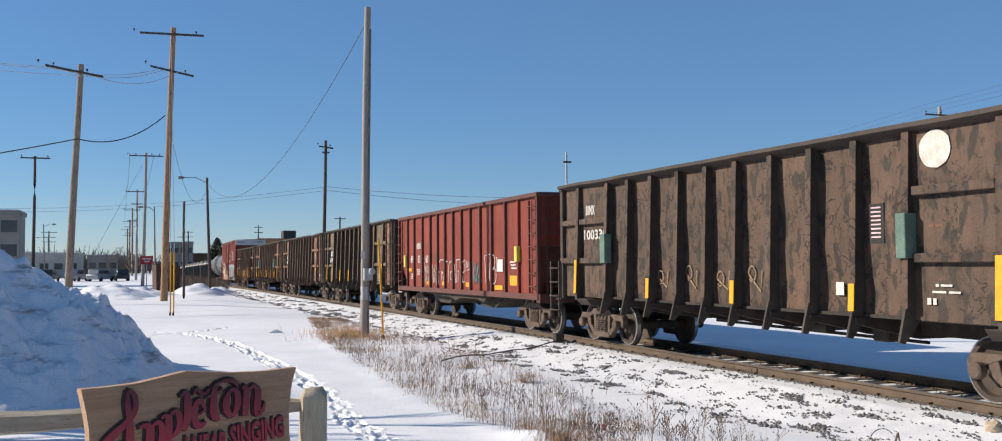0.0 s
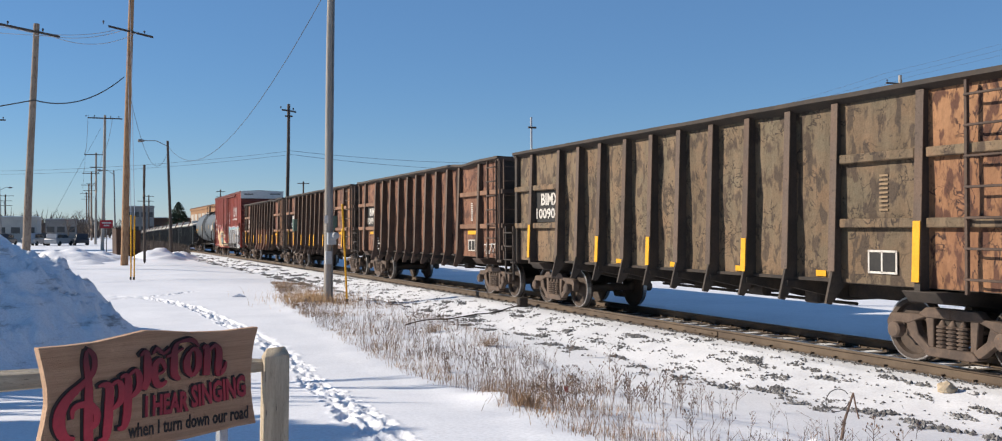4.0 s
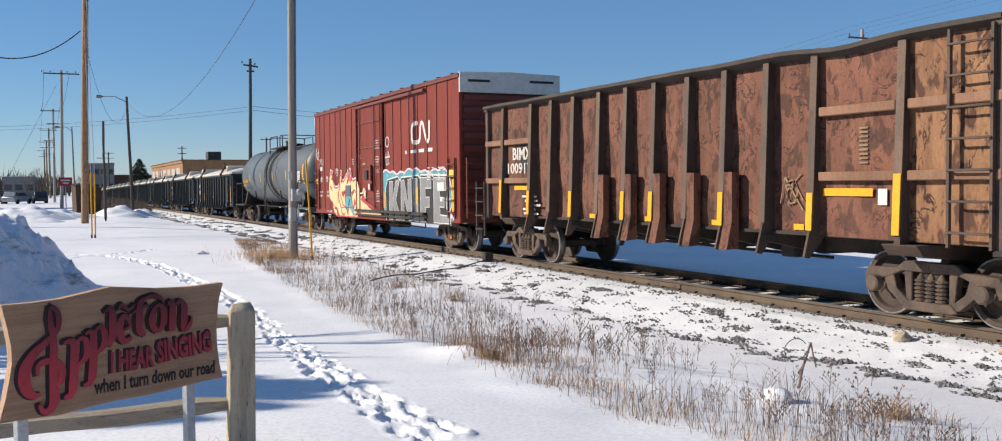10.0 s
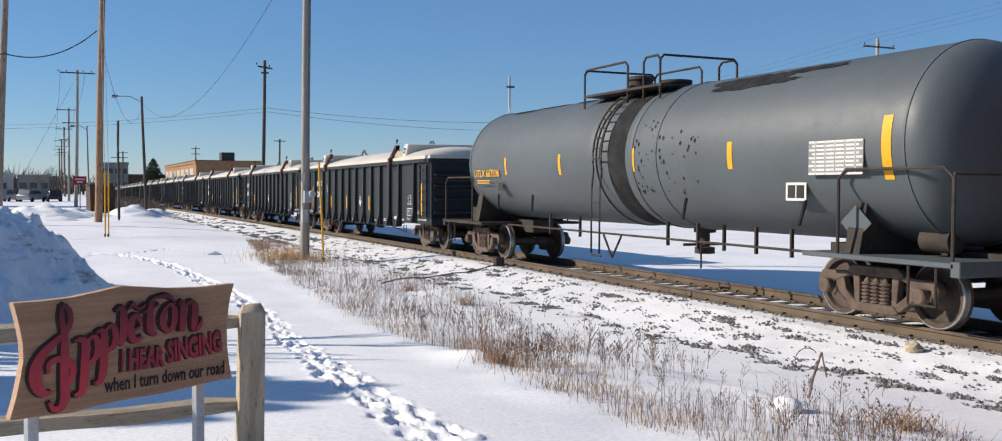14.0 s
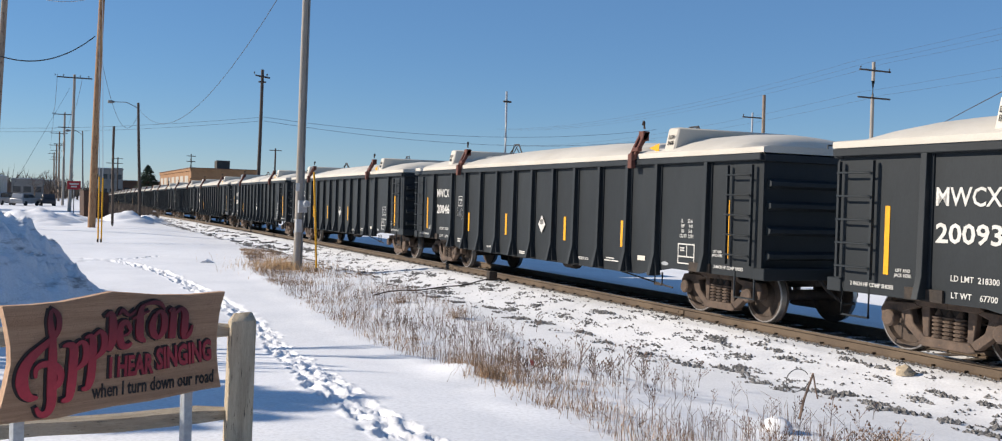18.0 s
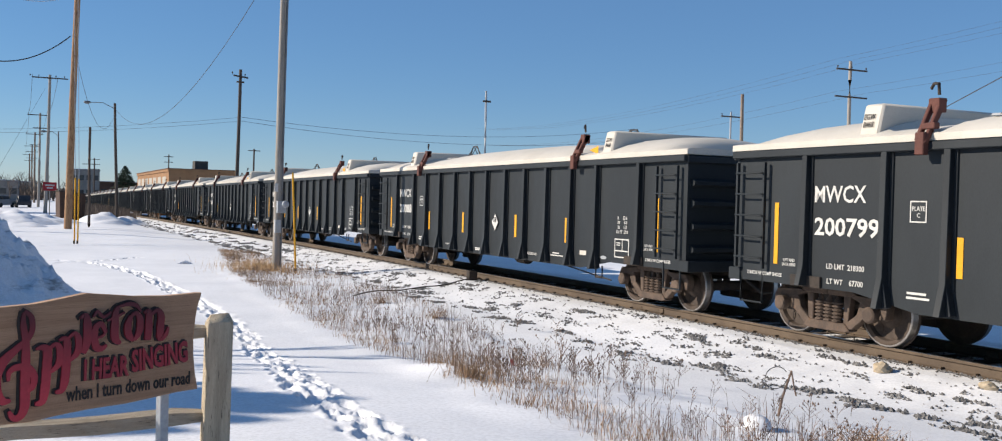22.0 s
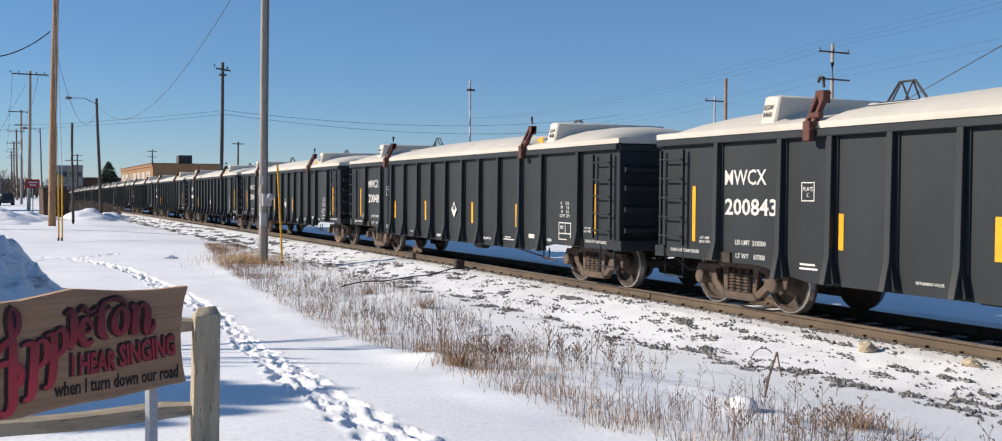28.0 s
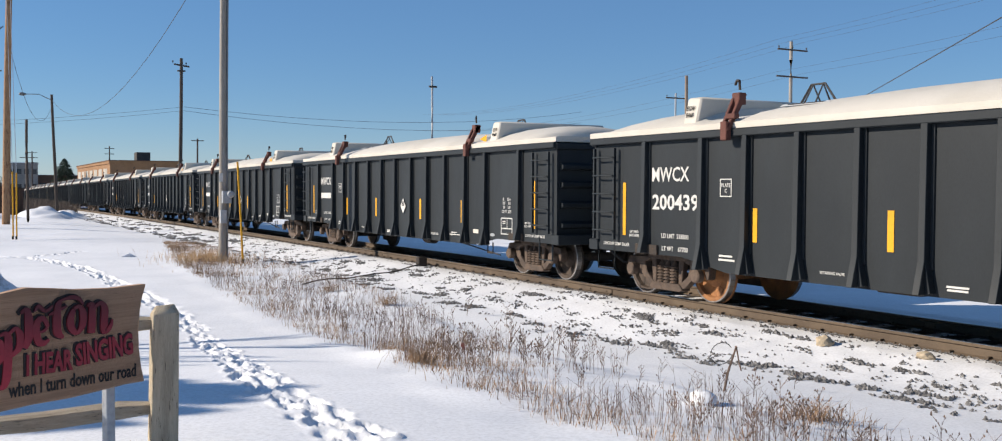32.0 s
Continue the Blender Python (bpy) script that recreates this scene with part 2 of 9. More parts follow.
RUST_TAN = surface("rust_tan_steel", (0.245, 0.118, 0.069), (0.178, 0.083, 0.051), (0.11, 0.05, 0.036), streak=0.28, spots=(0.098, 0.044, 0.03), scratch=(0.06, 0.028, 0.02), scale=1.1, fine=26, rough=0.8, bump=0.35, third_at=0.64, vary=0.12, dent=0.5, low=0.36, high=0.66)
RUST_ORANGE = surface("rust_orange_steel", (0.34, 0.178, 0.09), (0.23, 0.11, 0.058), (0.085, 0.042, 0.029), streak=0.3, spots=(0.11, 0.05, 0.032), scratch=(0.05, 0.025, 0.019), scale=1.2, fine=24, rough=0.8, bump=0.35, stretch=(1, 1, 0.6), third_at=0.62, vary=0.16, dent=0.5, low=0.36, high=0.66)
DARK_STEEL = surface("blackened_brown_steel", (0.088, 0.061, 0.046), (0.128, 0.078, 0.053), (0.2, 0.098, 0.056), streak=0.3, spots=(0.05, 0.04, 0.032), scratch=(0.03, 0.024, 0.02), scale=0.9, fine=26, rough=0.78, bump=0.35, third_at=0.66, vary=0.14, dent=0.5, low=0.36, high=0.66)
OLIVE_STEEL = surface("olive_rusted_steel", (0.15, 0.12, 0.078), (0.20, 0.128, 0.075), (0.08, 0.058, 0.041), streak=0.3, spots=(0.085, 0.06, 0.042), scratch=(0.05, 0.036, 0.026), scale=1.2, fine=26, rough=0.78, bump=0.35, third_at=0.62, vary=0.14, dent=0.5, low=0.36, high=0.66)
TAN_BEAM = surface("tan_rusted_beam", (0.26, 0.145, 0.09), (0.2, 0.105, 0.064), (0.12, 0.06, 0.042), scale=1.3, fine=26, rough=0.8, bump=0.25, vary=0.1, streak=0.2, third_at=0.66)
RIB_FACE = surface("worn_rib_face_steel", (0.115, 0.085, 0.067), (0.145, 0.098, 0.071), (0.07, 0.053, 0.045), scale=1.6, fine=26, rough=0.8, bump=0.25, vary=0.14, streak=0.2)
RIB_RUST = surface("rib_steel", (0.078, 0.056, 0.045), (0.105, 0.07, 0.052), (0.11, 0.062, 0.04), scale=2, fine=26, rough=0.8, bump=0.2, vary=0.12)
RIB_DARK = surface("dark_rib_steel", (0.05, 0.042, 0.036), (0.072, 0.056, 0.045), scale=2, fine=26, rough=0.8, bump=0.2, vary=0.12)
GRIME = surface("underframe_grime", (0.035, 0.03, 0.027), (0.06, 0.046, 0.036), (0.10, 0.06, 0.04), scale=3, fine=30, rough=0.85, bump=0.25, third_at=0.64)
TRUCK_BROWN = surface("truck_casting", (0.12, 0.086, 0.066), (0.075, 0.056, 0.046), (0.17, 0.095, 0.058), scale=4, fine=30, rough=0.82, bump=0.25, vary=0.12)
WHEEL_STEEL = surface("wheel_steel", (0.06, 0.046, 0.038), (0.085, 0.062, 0.048), (0.035, 0.028, 0.024), scale=5, fine=30, rough=0.8, bump=0.12, vary=0.1)
TREAD = surface("bright_wheel_tread", (0.42, 0.40, 0.38), (0.33, 0.31, 0.30), scale=6, fine=40, rough=0.35, metal=0.85, bump=0.05)
ORANGE_WHEEL = surface("orange_rusted_wheel", (0.33, 0.15, 0.06), (0.24, 0.11, 0.05), scale=6, fine=30, rough=0.75, bump=0.1)
HOPPER_RED = surface("oxide_red_paint", (0.25, 0.055, 0.037), (0.21, 0.048, 0.034), (0.15, 0.046, 0.034), spec=0.15, streak=0.3, scale=0.8, fine=24, rough=0.6, bump=0.1, third_at=0.68, vary=0.06, dent=0.25)
HOPPER_DARK = surface("dull_red_brown_paint", (0.12, 0.042, 0.034), (0.09, 0.036, 0.03), scale=1.5, fine=24, rough=0.7, bump=0.12, vary=0.08)
BOX_RED = surface("boxcar_red_paint", (0.225, 0.040, 0.026), (0.188, 0.036, 0.024), (0.14, 0.036, 0.026), scale=0.6, fine=24, rough=0.55, bump=0.06, stretch=(1, 1, 0.3), third_at=0.70, vary=0.04, dent=0.15, streak=0.22, spec=0.15)
BOX_SEAM = surface("boxcar_seam", (0.16, 0.042, 0.032), (0.13, 0.037, 0.029), scale=2, fine=24, rough=0.6, bump=0.08)
BLACK_PAINT = surface("charcoal_paint", (0.0155, 0.020, 0.024), (0.021, 0.0265, 0.031), (0.038, 0.044, 0.047), scale=0.7, fine=60, rough=0.52, bump=0.03, stretch=(1, 1, 0.4), third_at=0.70, vary=0.12, dent=0.12, spec=0.25)
COVER_WHITE = surface("cream_fibreglass", (0.58, 0.545, 0.48), (0.52, 0.485, 0.42), (0.43, 0.39, 0.325), scale=0.7, fine=90, rough=0.55, bump=0.01, third_at=0.72, vary=0.05)
LATCH_RED = surface("rust_red_latch", (0.13, 0.05, 0.038), (0.10, 0.04, 0.032), scale=6, fine=40, rough=0.75, bump=0.2, vary=0.15)
TANK_GREY = surface("tank_grey_paint", (0.088, 0.104, 0.115), (0.076, 0.090, 0.099), (0.062, 0.072, 0.079), scale=0.5, fine=60, rough=0.5, bump=0.03, stretch=(1.6, 0.8, 0.8), third_at=0.66, dent=0.08)
TAR = surface("black_tar_spill", (0.016, 0.017, 0.018), (0.03, 0.031, 0.032), scale=3, fine=30, rough=0.82, bump=0.2, spec=0.12)
YELLOW = surface("safety_yellow", (0.72, 0.36, 0.015), (0.66, 0.32, 0.014), scale=6, fine=40, rough=0.5, bump=0.04)
PALE_YELLOW = surface("pale_yellow_metal", (0.62, 0.52, 0.08), (0.55, 0.45, 0.08), scale=4, fine=40, rough=0.55, bump=0.05)
WHITE_PAINT = surface("white_lettering", (0.62, 0.61, 0.58), (0.54, 0.53, 0.50), scale=8, fine=60, rough=0.6, bump=0.03)
WORN_WHITE = surface("worn_white_lettering", (0.62, 0.59, 0.54), (0.48, 0.44, 0.39), (0.10, 0.085, 0.075), scale=5, fine=60, rough=0.7, bump=0.04, third_at=0.63)
MARK_BLACK = surface("flat_black_paint", (0.022, 0.022, 0.022), (0.034, 0.032, 0.03), (0.07, 0.05, 0.04), scale=4, fine=40, rough=0.75, bump=0.06, third_at=0.66)
FAINT_CHALK = surface("faint_tan_chalk", (0.27, 0.19, 0.115), (0.20, 0.135, 0.085), scale=6, fine=40, rough=0.8, bump=0.03)
TEAL = surface("teal_spray_paint", (0.06, 0.25, 0.30), (0.09, 0.30, 0.34), scale=2, fine=30, rough=0.6, bump=0.04)
PINK = surface("pale_pink_spray_paint", (0.72, 0.50, 0.52), (0.66, 0.44, 0.47), scale=2, fine=30, rough=0.6, bump=0.04)
CREAM = surface("cream_spray_paint", (0.62, 0.50, 0.28), (0.55, 0.44, 0.245), (0.50, 0.33, 0.18), scale=1.5, fine=30, rough=0.6, bump=0.04, third_at=0.68)
CRIMSON = surface("crimson_spray_paint", (0.40, 0.035, 0.05), (0.33, 0.03, 0.045), scale=2, fine=30, rough=0.6, bump=0.04)
SILVER = surface("silver_spray_paint", (0.235, 0.235, 0.24), (0.19, 0.19, 0.195), scale=1.5, fine=30, rough=0.5, bump=0.04)
BRIGHT_TEAL = surface("turquoise_spray_paint", (0.075, 0.30, 0.34), (0.06, 0.25, 0.29), scale=2, fine=30, rough=0.6, bump=0.04)
GREEN_PATCH = surface("weathered_green_steel", (0.095, 0.165, 0.135), (0.13, 0.20, 0.16), (0.10, 0.08, 0.06), scale=4, fine=30, rough=0.7, bump=0.2)
ORANGE_SPOT = surface("orange_spring_paint", (0.45, 0.13, 0.03), (0.36, 0.10, 0.03), scale=5, fine=30, rough=0.7)
POLE_WOOD = surface("weathered_pole_wood", (0.30, 0.235, 0.18), (0.22, 0.165, 0.125), (0.13, 0.085, 0.06), scale=1.5, fine=30, rough=0.9, stretch=(2.5, 2.5, 0.5), bump=0.4, third_at=0.55, vary=0.12)
POLE_ORANGE = surface("orange_brown_pole_wood", (0.40, 0.235, 0.125), (0.31, 0.18, 0.10), (0.17, 0.075, 0.04), scale=1.3, fine=30, rough=0.9, stretch=(2.5, 2.5, 0.45), bump=0.4, third_at=0.54)
POLE_GREY = surface("grey_pole_wood", (0.36, 0.325, 0.285), (0.28, 0.25, 0.215), (0.13, 0.11, 0.09), scale=2, fine=30, rough=0.9, stretch=(5, 5, 0.3), bump=0.4, third_at=0.62)
POLE_DARK = surface("dark_pole_wood", (0.075, 0.06, 0.05), (0.11, 0.085, 0.068), scale=2, fine=30, rough=0.9, stretch=(5, 5, 0.3), bump=0.3)
ARM_DARK = surface("dark_crossarm_wood", (0.06, 0.05, 0.045), (0.085, 0.07, 0.06), scale=4, fine=30, rough=0.9, bump=0.2)
FENCE_WOOD = surface("grey_weathered_fence_wood", (0.56, 0.47, 0.34), (0.41, 0.335, 0.24), (0.10, 0.08, 0.06), scale=3, fine=50, rough=0.92, stretch=(7, 7, 0.6), bump=0.55, third_at=0.60)
RAIL_WOOD = surface("grey_weathered_rail_wood", (0.46, 0.40, 0.31), (0.31, 0.265, 0.20), (0.11, 0.09, 0.07), scale=3, fine=50, rough=0.92, stretch=(0.7, 7, 7), bump=0.55, third_at=0.60)
def airbrushed(name, base, second, **more):
    """Letter paint that fades from deep maroon at the top of each piece to red at its foot."""
    m = surface(name, base, second, **more)
    N, L = m.node_tree.nodes, m.node_tree.links
    bs = N["Principled BSDF"]
    tc, xyz, r, x = N.new("ShaderNodeTexCoord"), N.new("ShaderNodeSeparateXYZ"), N.new("ShaderNodeMapRange"), N.new("ShaderNodeMix")
    x.data_type = "RGBA"
    r.inputs[1].default_value, r.inputs[2].default_value = -0.16, 0.20
    link = bs.inputs["Base Color"].links[0].from_socket
    x.inputs["B"].default_value = (0.085, 0.014, 0.022, 1)
    L.new(tc.outputs["Object"], xyz.inputs[0])
    L.new(xyz.outputs[2], r.inputs[0])
    L.new(r.outputs[0], x.inputs["Factor"])
    L.new(link, x.inputs["A"])
    L.new(x.outputs["Result"], bs.inputs["Base Color"])
    return m


SIGN_WOOD = surface("sandblasted_cedar_board", (0.66, 0.41, 0.265), (0.55, 0.33, 0.205), (0.41, 0.235, 0.14), scale=2.2, fine=40, rough=0.8, stretch=(0.6, 3, 26), bump=0.9, third_at=0.58)
SIGN_EDGE = surface("pale_cedar_edge", (0.52, 0.33, 0.21), (0.44, 0.27, 0.17), scale=4, fine=50, rough=0.85, bump=0.3)
SIGN_RED = airbrushed("carved_red_lettering", (0.46, 0.04, 0.06), (0.38, 0.032, 0.05), scale=3, fine=50, rough=0.5, bump=0.08)
SIGN_BLACK = surface("carved_black_edge", (0.018, 0.014, 0.014), (0.03, 0.022, 0.022), scale=4, fine=50, rough=0.7, bump=0.1)
GREY_METAL = surface("galvanised_post", (0.40, 0.42, 0.44), (0.34, 0.36, 0.38), scale=4, fine=40, rough=0.5, metal=0.3, bump=0.05)
WIRE = surface("dark_cable", (0.04, 0.04, 0.042), (0.055, 0.055, 0.055), scale=4, rough=0.6)
SHINY_WIRE = surface("bright_cable", (0.55, 0.55, 0.55), (0.45, 0.45, 0.45), scale=4, rough=0.4, metal=0.6)
LAMP_METAL = surface("dull_steel_bracket", (0.22, 0.22, 0.22), (0.17, 0.17, 0.17), scale=4, rough=0.5, metal=0.5)
TUFT_STRAW = surface("tan_grass_tuft", (0.60, 0.41, 0.23), (0.46, 0.29, 0.15), scale=3, rough=0.9, bump=0.0, vary=0.3, island=True)
STRAW = surface("dry_grass", (0.40, 0.265, 0.16), (0.25, 0.155, 0.092), scale=3, rough=0.9, bump=0.0, vary=0.35, island=True)
WEED = surface("dry_weed_stems", (0.14, 0.098, 0.078), (0.25, 0.17, 0.125), scale=4, rough=0.9, bump=0.0, vary=0.3, island=True)
BRICK = surface("tan_brick", (0.33, 0.185, 0.095), (0.28, 0.155, 0.08), (0.22, 0.12, 0.065), scale=0.6, fine=12, rough=0.85, bump=0.15)
BRICK_DARK = surface("brown_brick", (0.16, 0.085, 0.055), (0.13, 0.07, 0.048), scale=0.6, fine=12, rough=0.85, bump=0.15)
CONCRETE = surface("grey_concrete_wall", (0.26, 0.245, 0.225), (0.21, 0.20, 0.185), scale=0.5, fine=12, rough=0.85, bump=0.1)
PALE_WALL = surface("pale_shed_wall", (0.46, 0.43, 0.38), (0.38, 0.36, 0.32), scale=0.5, fine=12, rough=0.8, bump=0.05)
GLASS_DARK = surface("dark_window_glass", (0.03, 0.035, 0.04), (0.05, 0.055, 0.06), scale=0.5, rough=0.15, bump=0.0, spec=0.6)
ROOF_DARK = surface("dark_roofing", (0.07, 0.065, 0.06), (0.09, 0.085, 0.08), scale=0.8, rough=0.85)
SPRUCE = surface("spruce_needles", (0.022, 0.04, 0.022), (0.03, 0.05, 0.026), scale=3, rough=0.85, bump=0.0, vary=0.3, island=True)
BARK = surface("grey_bark", (0.13, 0.105, 0.085), (0.095, 0.075, 0.06), scale=3, rough=0.9, bump=0.3)
BRUSH = surface("bare_twigs", (0.15, 0.115, 0.09), (0.11, 0.085, 0.07), scale=2, rough=0.9, bump=0.0, vary=0.25, island=True)
DUMPSTER = surface("brown_bin_steel", (0.075, 0.04, 0.026), (0.055, 0.032, 0.024), scale=2, rough=0.7, bump=0.1)
SIGN_FACE = surface("red_road_sign", (0.42, 0.03, 0.04), (0.36, 0.03, 0.035), scale=3, rough=0.5)
CAR_SILVER = surface("silver_car_paint", (0.38, 0.38, 0.38), (0.33, 0.33, 0.33), scale=2, rough=0.35, metal=0.5)
CAR_DARK = surface("dark_car_paint", (0.05, 0.05, 0.055), (0.065, 0.065, 0.07), scale=2, rough=0.3, metal=0.3)
TYRE = surface("tyre_rubber", (0.02, 0.02, 0.02), (0.028, 0.028, 0.028), scale=6, rough=0.85)
ASPHALT = surface("wet_asphalt", (0.07, 0.07, 0.072), (0.10, 0.10, 0.10), (0.35, 0.36, 0.38), scale=0.25, fine=8, rough=0.75, stretch=(0.6, 2, 1), third_at=0.60)

# ---- lettering, made into meshes in one go ----
WORDS = {}


def lettering(rows):
    """rows of key: (words, letter height, width factor, offset)."""
    obs = {}
    for key, (words, size, wide, fat) in rows.items():
        cu = bpy.data.curves.new(key, "FONT")
        cu.body, cu.size, cu.extrude, cu.offset = words, size / 0.7, 0.002, fat
        cu.align_x, cu.resolution_u = "CENTER", 2
        ob = new(key, cu)
        ob.scale = (wide, 1, 1)
        obs[key] = ob
    bpy.context.view_layer.update()
    dg = bpy.context.evaluated_depsgraph_get()
    for key, ob in obs.items():
        me = bpy.data.meshes.new_from_object(ob.evaluated_get(dg))
        me.transform(Matrix.Diagonal((ob.scale[0], 1, 1, 1)))
        me.materials.clear()
        WORDS[key] = me
        cu = ob.data
        bpy.data.objects.remove(ob)
        bpy.data.curves.remove(cu)


lettering({
    "mwcx": ("MWCX", 0.20, 0.95, 0.003), "n1": ("200932", 0.21, 0.95, 0.006), "n2": ("200464", 0.21, 0.95, 0.006), "n3": ("200799", 0.21, 0.95, 0.006),
    "n4": ("200889", 0.21, 0.95, 0.006), "n5": ("200779", 0.21, 0.95, 0.006), "n6": ("200843", 0.21, 0.95, 0.006), "n7": ("200484", 0.21, 0.95, 0.006),
    "n8": ("200439", 0.21, 0.95, 0.006), "ldlmt": ("LD LMT  218300", 0.075, 0.95, 0.001), "ltwt": ("LT WT    67700", 0.075, 0.95, 0.001),
    "dims": ("IL      52-6\nIW      9-8\nIH      5-8\nCU FT  2791", 0.062, 0.9, 0.001), "shoes": ("2 INCH HF COMP SHOES", 0.055, 0.9, 0.001),
    "jack": ("LIFT AND\nJACK HERE", 0.045, 0.9, 0.0005), "release": ("RELEASE ROD", 0.055, 0.9, 0.001), "plate_c": ("PLATE\nC", 0.058, 0.9, 0.001),
    "retain": ("RETAINING VALVE", 0.04, 0.9, 0.0005), "egw": ("EGW\nB468", 0.085, 0.9, 0.001), 
    "bimx": ("BIMX", 0.26, 0.9, 0.008), "b1": ("100330", 0.26, 0.9, 0.008), "b2": ("100904", 0.26, 0.9, 0.008), "b3": ("100919", 0.26, 0.9, 0.008),
    "b4": ("10092", 0.26, 0.9, 0.008), "b5": ("100917", 0.26, 0.9, 0.008), "hbimx": ("BIMX", 0.16, 0.9, 0.004), "h49": ("49", 0.20, 0.9, 0.004),
    "h83": ("83", 0.20, 0.9, 0.004), "h60": ("60", 0.20, 0.9, 0.004), "c40": ("40", 0.22, 0.9, 0.005), "c59": ("59", 0.22, 0.9, 0.005),
    "utlx": ("UTLX 667506", 0.17, 0.9, 0.003), 
    "taco": ("TACO", 0.15, 0.9, -0.004), 
    "s_hear": ("I HEAR", 0.1, 0.8, 0.005), "s_hear_b": ("I HEAR", 0.1, 0.8, 0.010), "s_sing_b": ("SINGING", 0.1, 0.8, 0.010), "s_sing": ("SINGING", 0.1, 0.8, 0.005), 
    "lift": ("LIFT AND JACK HERE", 0.06, 0.9, 0.001), "bld": ("LD.LMT.", 0.085, 0.9, 0.001), "blt": ("LT.WT.", 0.085, 0.9, 0.001), "b212": ("212100", 0.09, 0.9, 0.001), "b739": ("73900", 0.09, 0.9, 0.001), "plf": ("EXCESSIVE\nPLATE\nF", 0.05, 0.9, 0.001),
    "s_road": ("when I turn down our road", 0.044, 0.82, 0.001),
})


def side(x, y, z, turn=0.0):
    """The pose of lettering that faces -x and reads towards -y."""
    return Matrix(((0, 0, -1, x), (-1, 0, 0, y), (0, 1, 0, z), (0, 0, 0, 1))) @ pose(0, 0, 0, 0, 0, turn)


def words(key, material):
    me = WORDS[key]
    if not me.materials:
        me.materials.append(material)
    return me


def box_of(me):
    xs, ys = [v.co.x for v in me.vertices], [v.co.y for v in me.vertices]
    return min(xs), max(xs), min(ys), max(ys)


def fitted(me, x0, x1, y0, y1):
    """The scaling that lays a mesh's outline on a rectangle of its own plane."""
    a, b, c, d = box_of(me)
    sx, sy = (x1 - x0) / (b - a), (y1 - y0) / (d - c)
    return Matrix.Translation((x0 - a * sx, y0 - c * sy, 0)) @ Matrix.Diagonal((sx, sy, 1, 1))


# ---- the ground: one sheet of snow ----
CX = 11.6            # middle of the track
TRAIL = [(0.4, 36.6), (1.38, 35.5), (2.21, 33.1), (2.81, 29.4), (3.05, 24.8), (3.22, 21.0), (3.23, 17.6), (3.12, 15.2), (2.83, 12.5), (2.40, 9.6), (2.17, 7.8), (2.12, 6.8), (2.16, 6.2), (2.2, 5.6), (2.2, 4.4), (1.9, 2.6)]
GRASS_LEFT = [(7.4, 44), (6.3, 36), (5.35, 29.5), (4.75, 21), (4.61, 17.1), (4.57, 13.5), (4.4, 11.4), (3.75, 8.3), (3.6, 7.1), (3.6, 5.6), (3.8, 4.9), (3.9, 3.0)]
GRASS_RIGHT = [(8.6, 44), (8.5, 36), (8.4, 30), (8.1, 24.2), (7.8, 19.1), (6.8, 14.0), (6.35, 10.8), (5.85, 8.0), (5.7, 6.6), (5.3, 5.3), (5.3, 3.0)]


def edge_at(rows, y):
    for (xa, ya), (xb, yb) in zip(rows, rows[1:]):
        if yb <= y <= ya:
            return xb + (xa - xb) * (y - yb) / (ya - yb)
    return rows[0][0] if y > rows[0][1] else rows[-1][0]


def ease(u):
    u = min(max(u, 0.0), 1.0)
    return u * u * (3 - 2 * u)


def grade(y):
    """The track falls away gently beyond the service pole."""
    d = min(max(y - 25.0, 0.0), 295.0)
    return -0.0045 * d - 1.9e-5 * d * d


def fall(x, y):
    """The part of that fall that the ground shares, from the lot across to the track."""
    return grade(y) * ease((x - 4.0) / 4.6)


def lay(x, y):
    """The height of the snow without its small relief."""
    d = math.hypot(x - 0.3, y - 4)
    z = -0.38 + 0.68 * (1 - ease((d - 2.2) / 9.5))
    # shoulder and bed of the track
    if 8.6 < x < 15.2:
        bed = -0.162
        w = min(max((x - 8.6) / 1.65, 0.0), 1.0) * ease((15.2 - x) / 1.6)
        z = z + (bed - z) * w
        if 10.8 <= x < 12.85:
            z = -0.195
        elif 12.85 <= x < 13.4:
            z = -0.17
    return z + fall(x, y)


def drift(x, y):
    n = 0.05 * noise.noise((x * 0.16, y * 0.12, 0.3)) + 0.014 * noise.noise((x * 0.6, y * 0.45, 1.7)) + 0.004 * noise.noise((x * 2.4, y * 2.0, 4.1))
    if 10.2 < x < 13.0:
        return 0.012 * noise.noise((x * 3, y * 3, 2.2))
    if 8.8 < x < 10.4:
        n += 0.02 * noise.noise((x * 2.6, y * 2.6, 7.3))
    ln = edge_at(GRASS_LEFT, y)
    rn = edge_at(GRASS_RIGHT, y)
    if y < 38 and ln - 0.6 < x < rn:
        n += (0.045 * noise.noise((x * 1.1, y * 1.1, 9.2)) + 0.02) * ease((x - ln + 0.6) / 0.6)
    # a wind-cut lip of snow at the edge of the grass
    if 6 < y < 14 and abs(x - ln) < 1.4:
        n += 0.10 * math.exp(-((y - 10.2) / 1.1) ** 2) * math.exp(-((x - ln - 0.1) / (0.36 if x < ln + 0.1 else 0.16)) ** 2)
    return n


STEPS = []
random.seed(11)


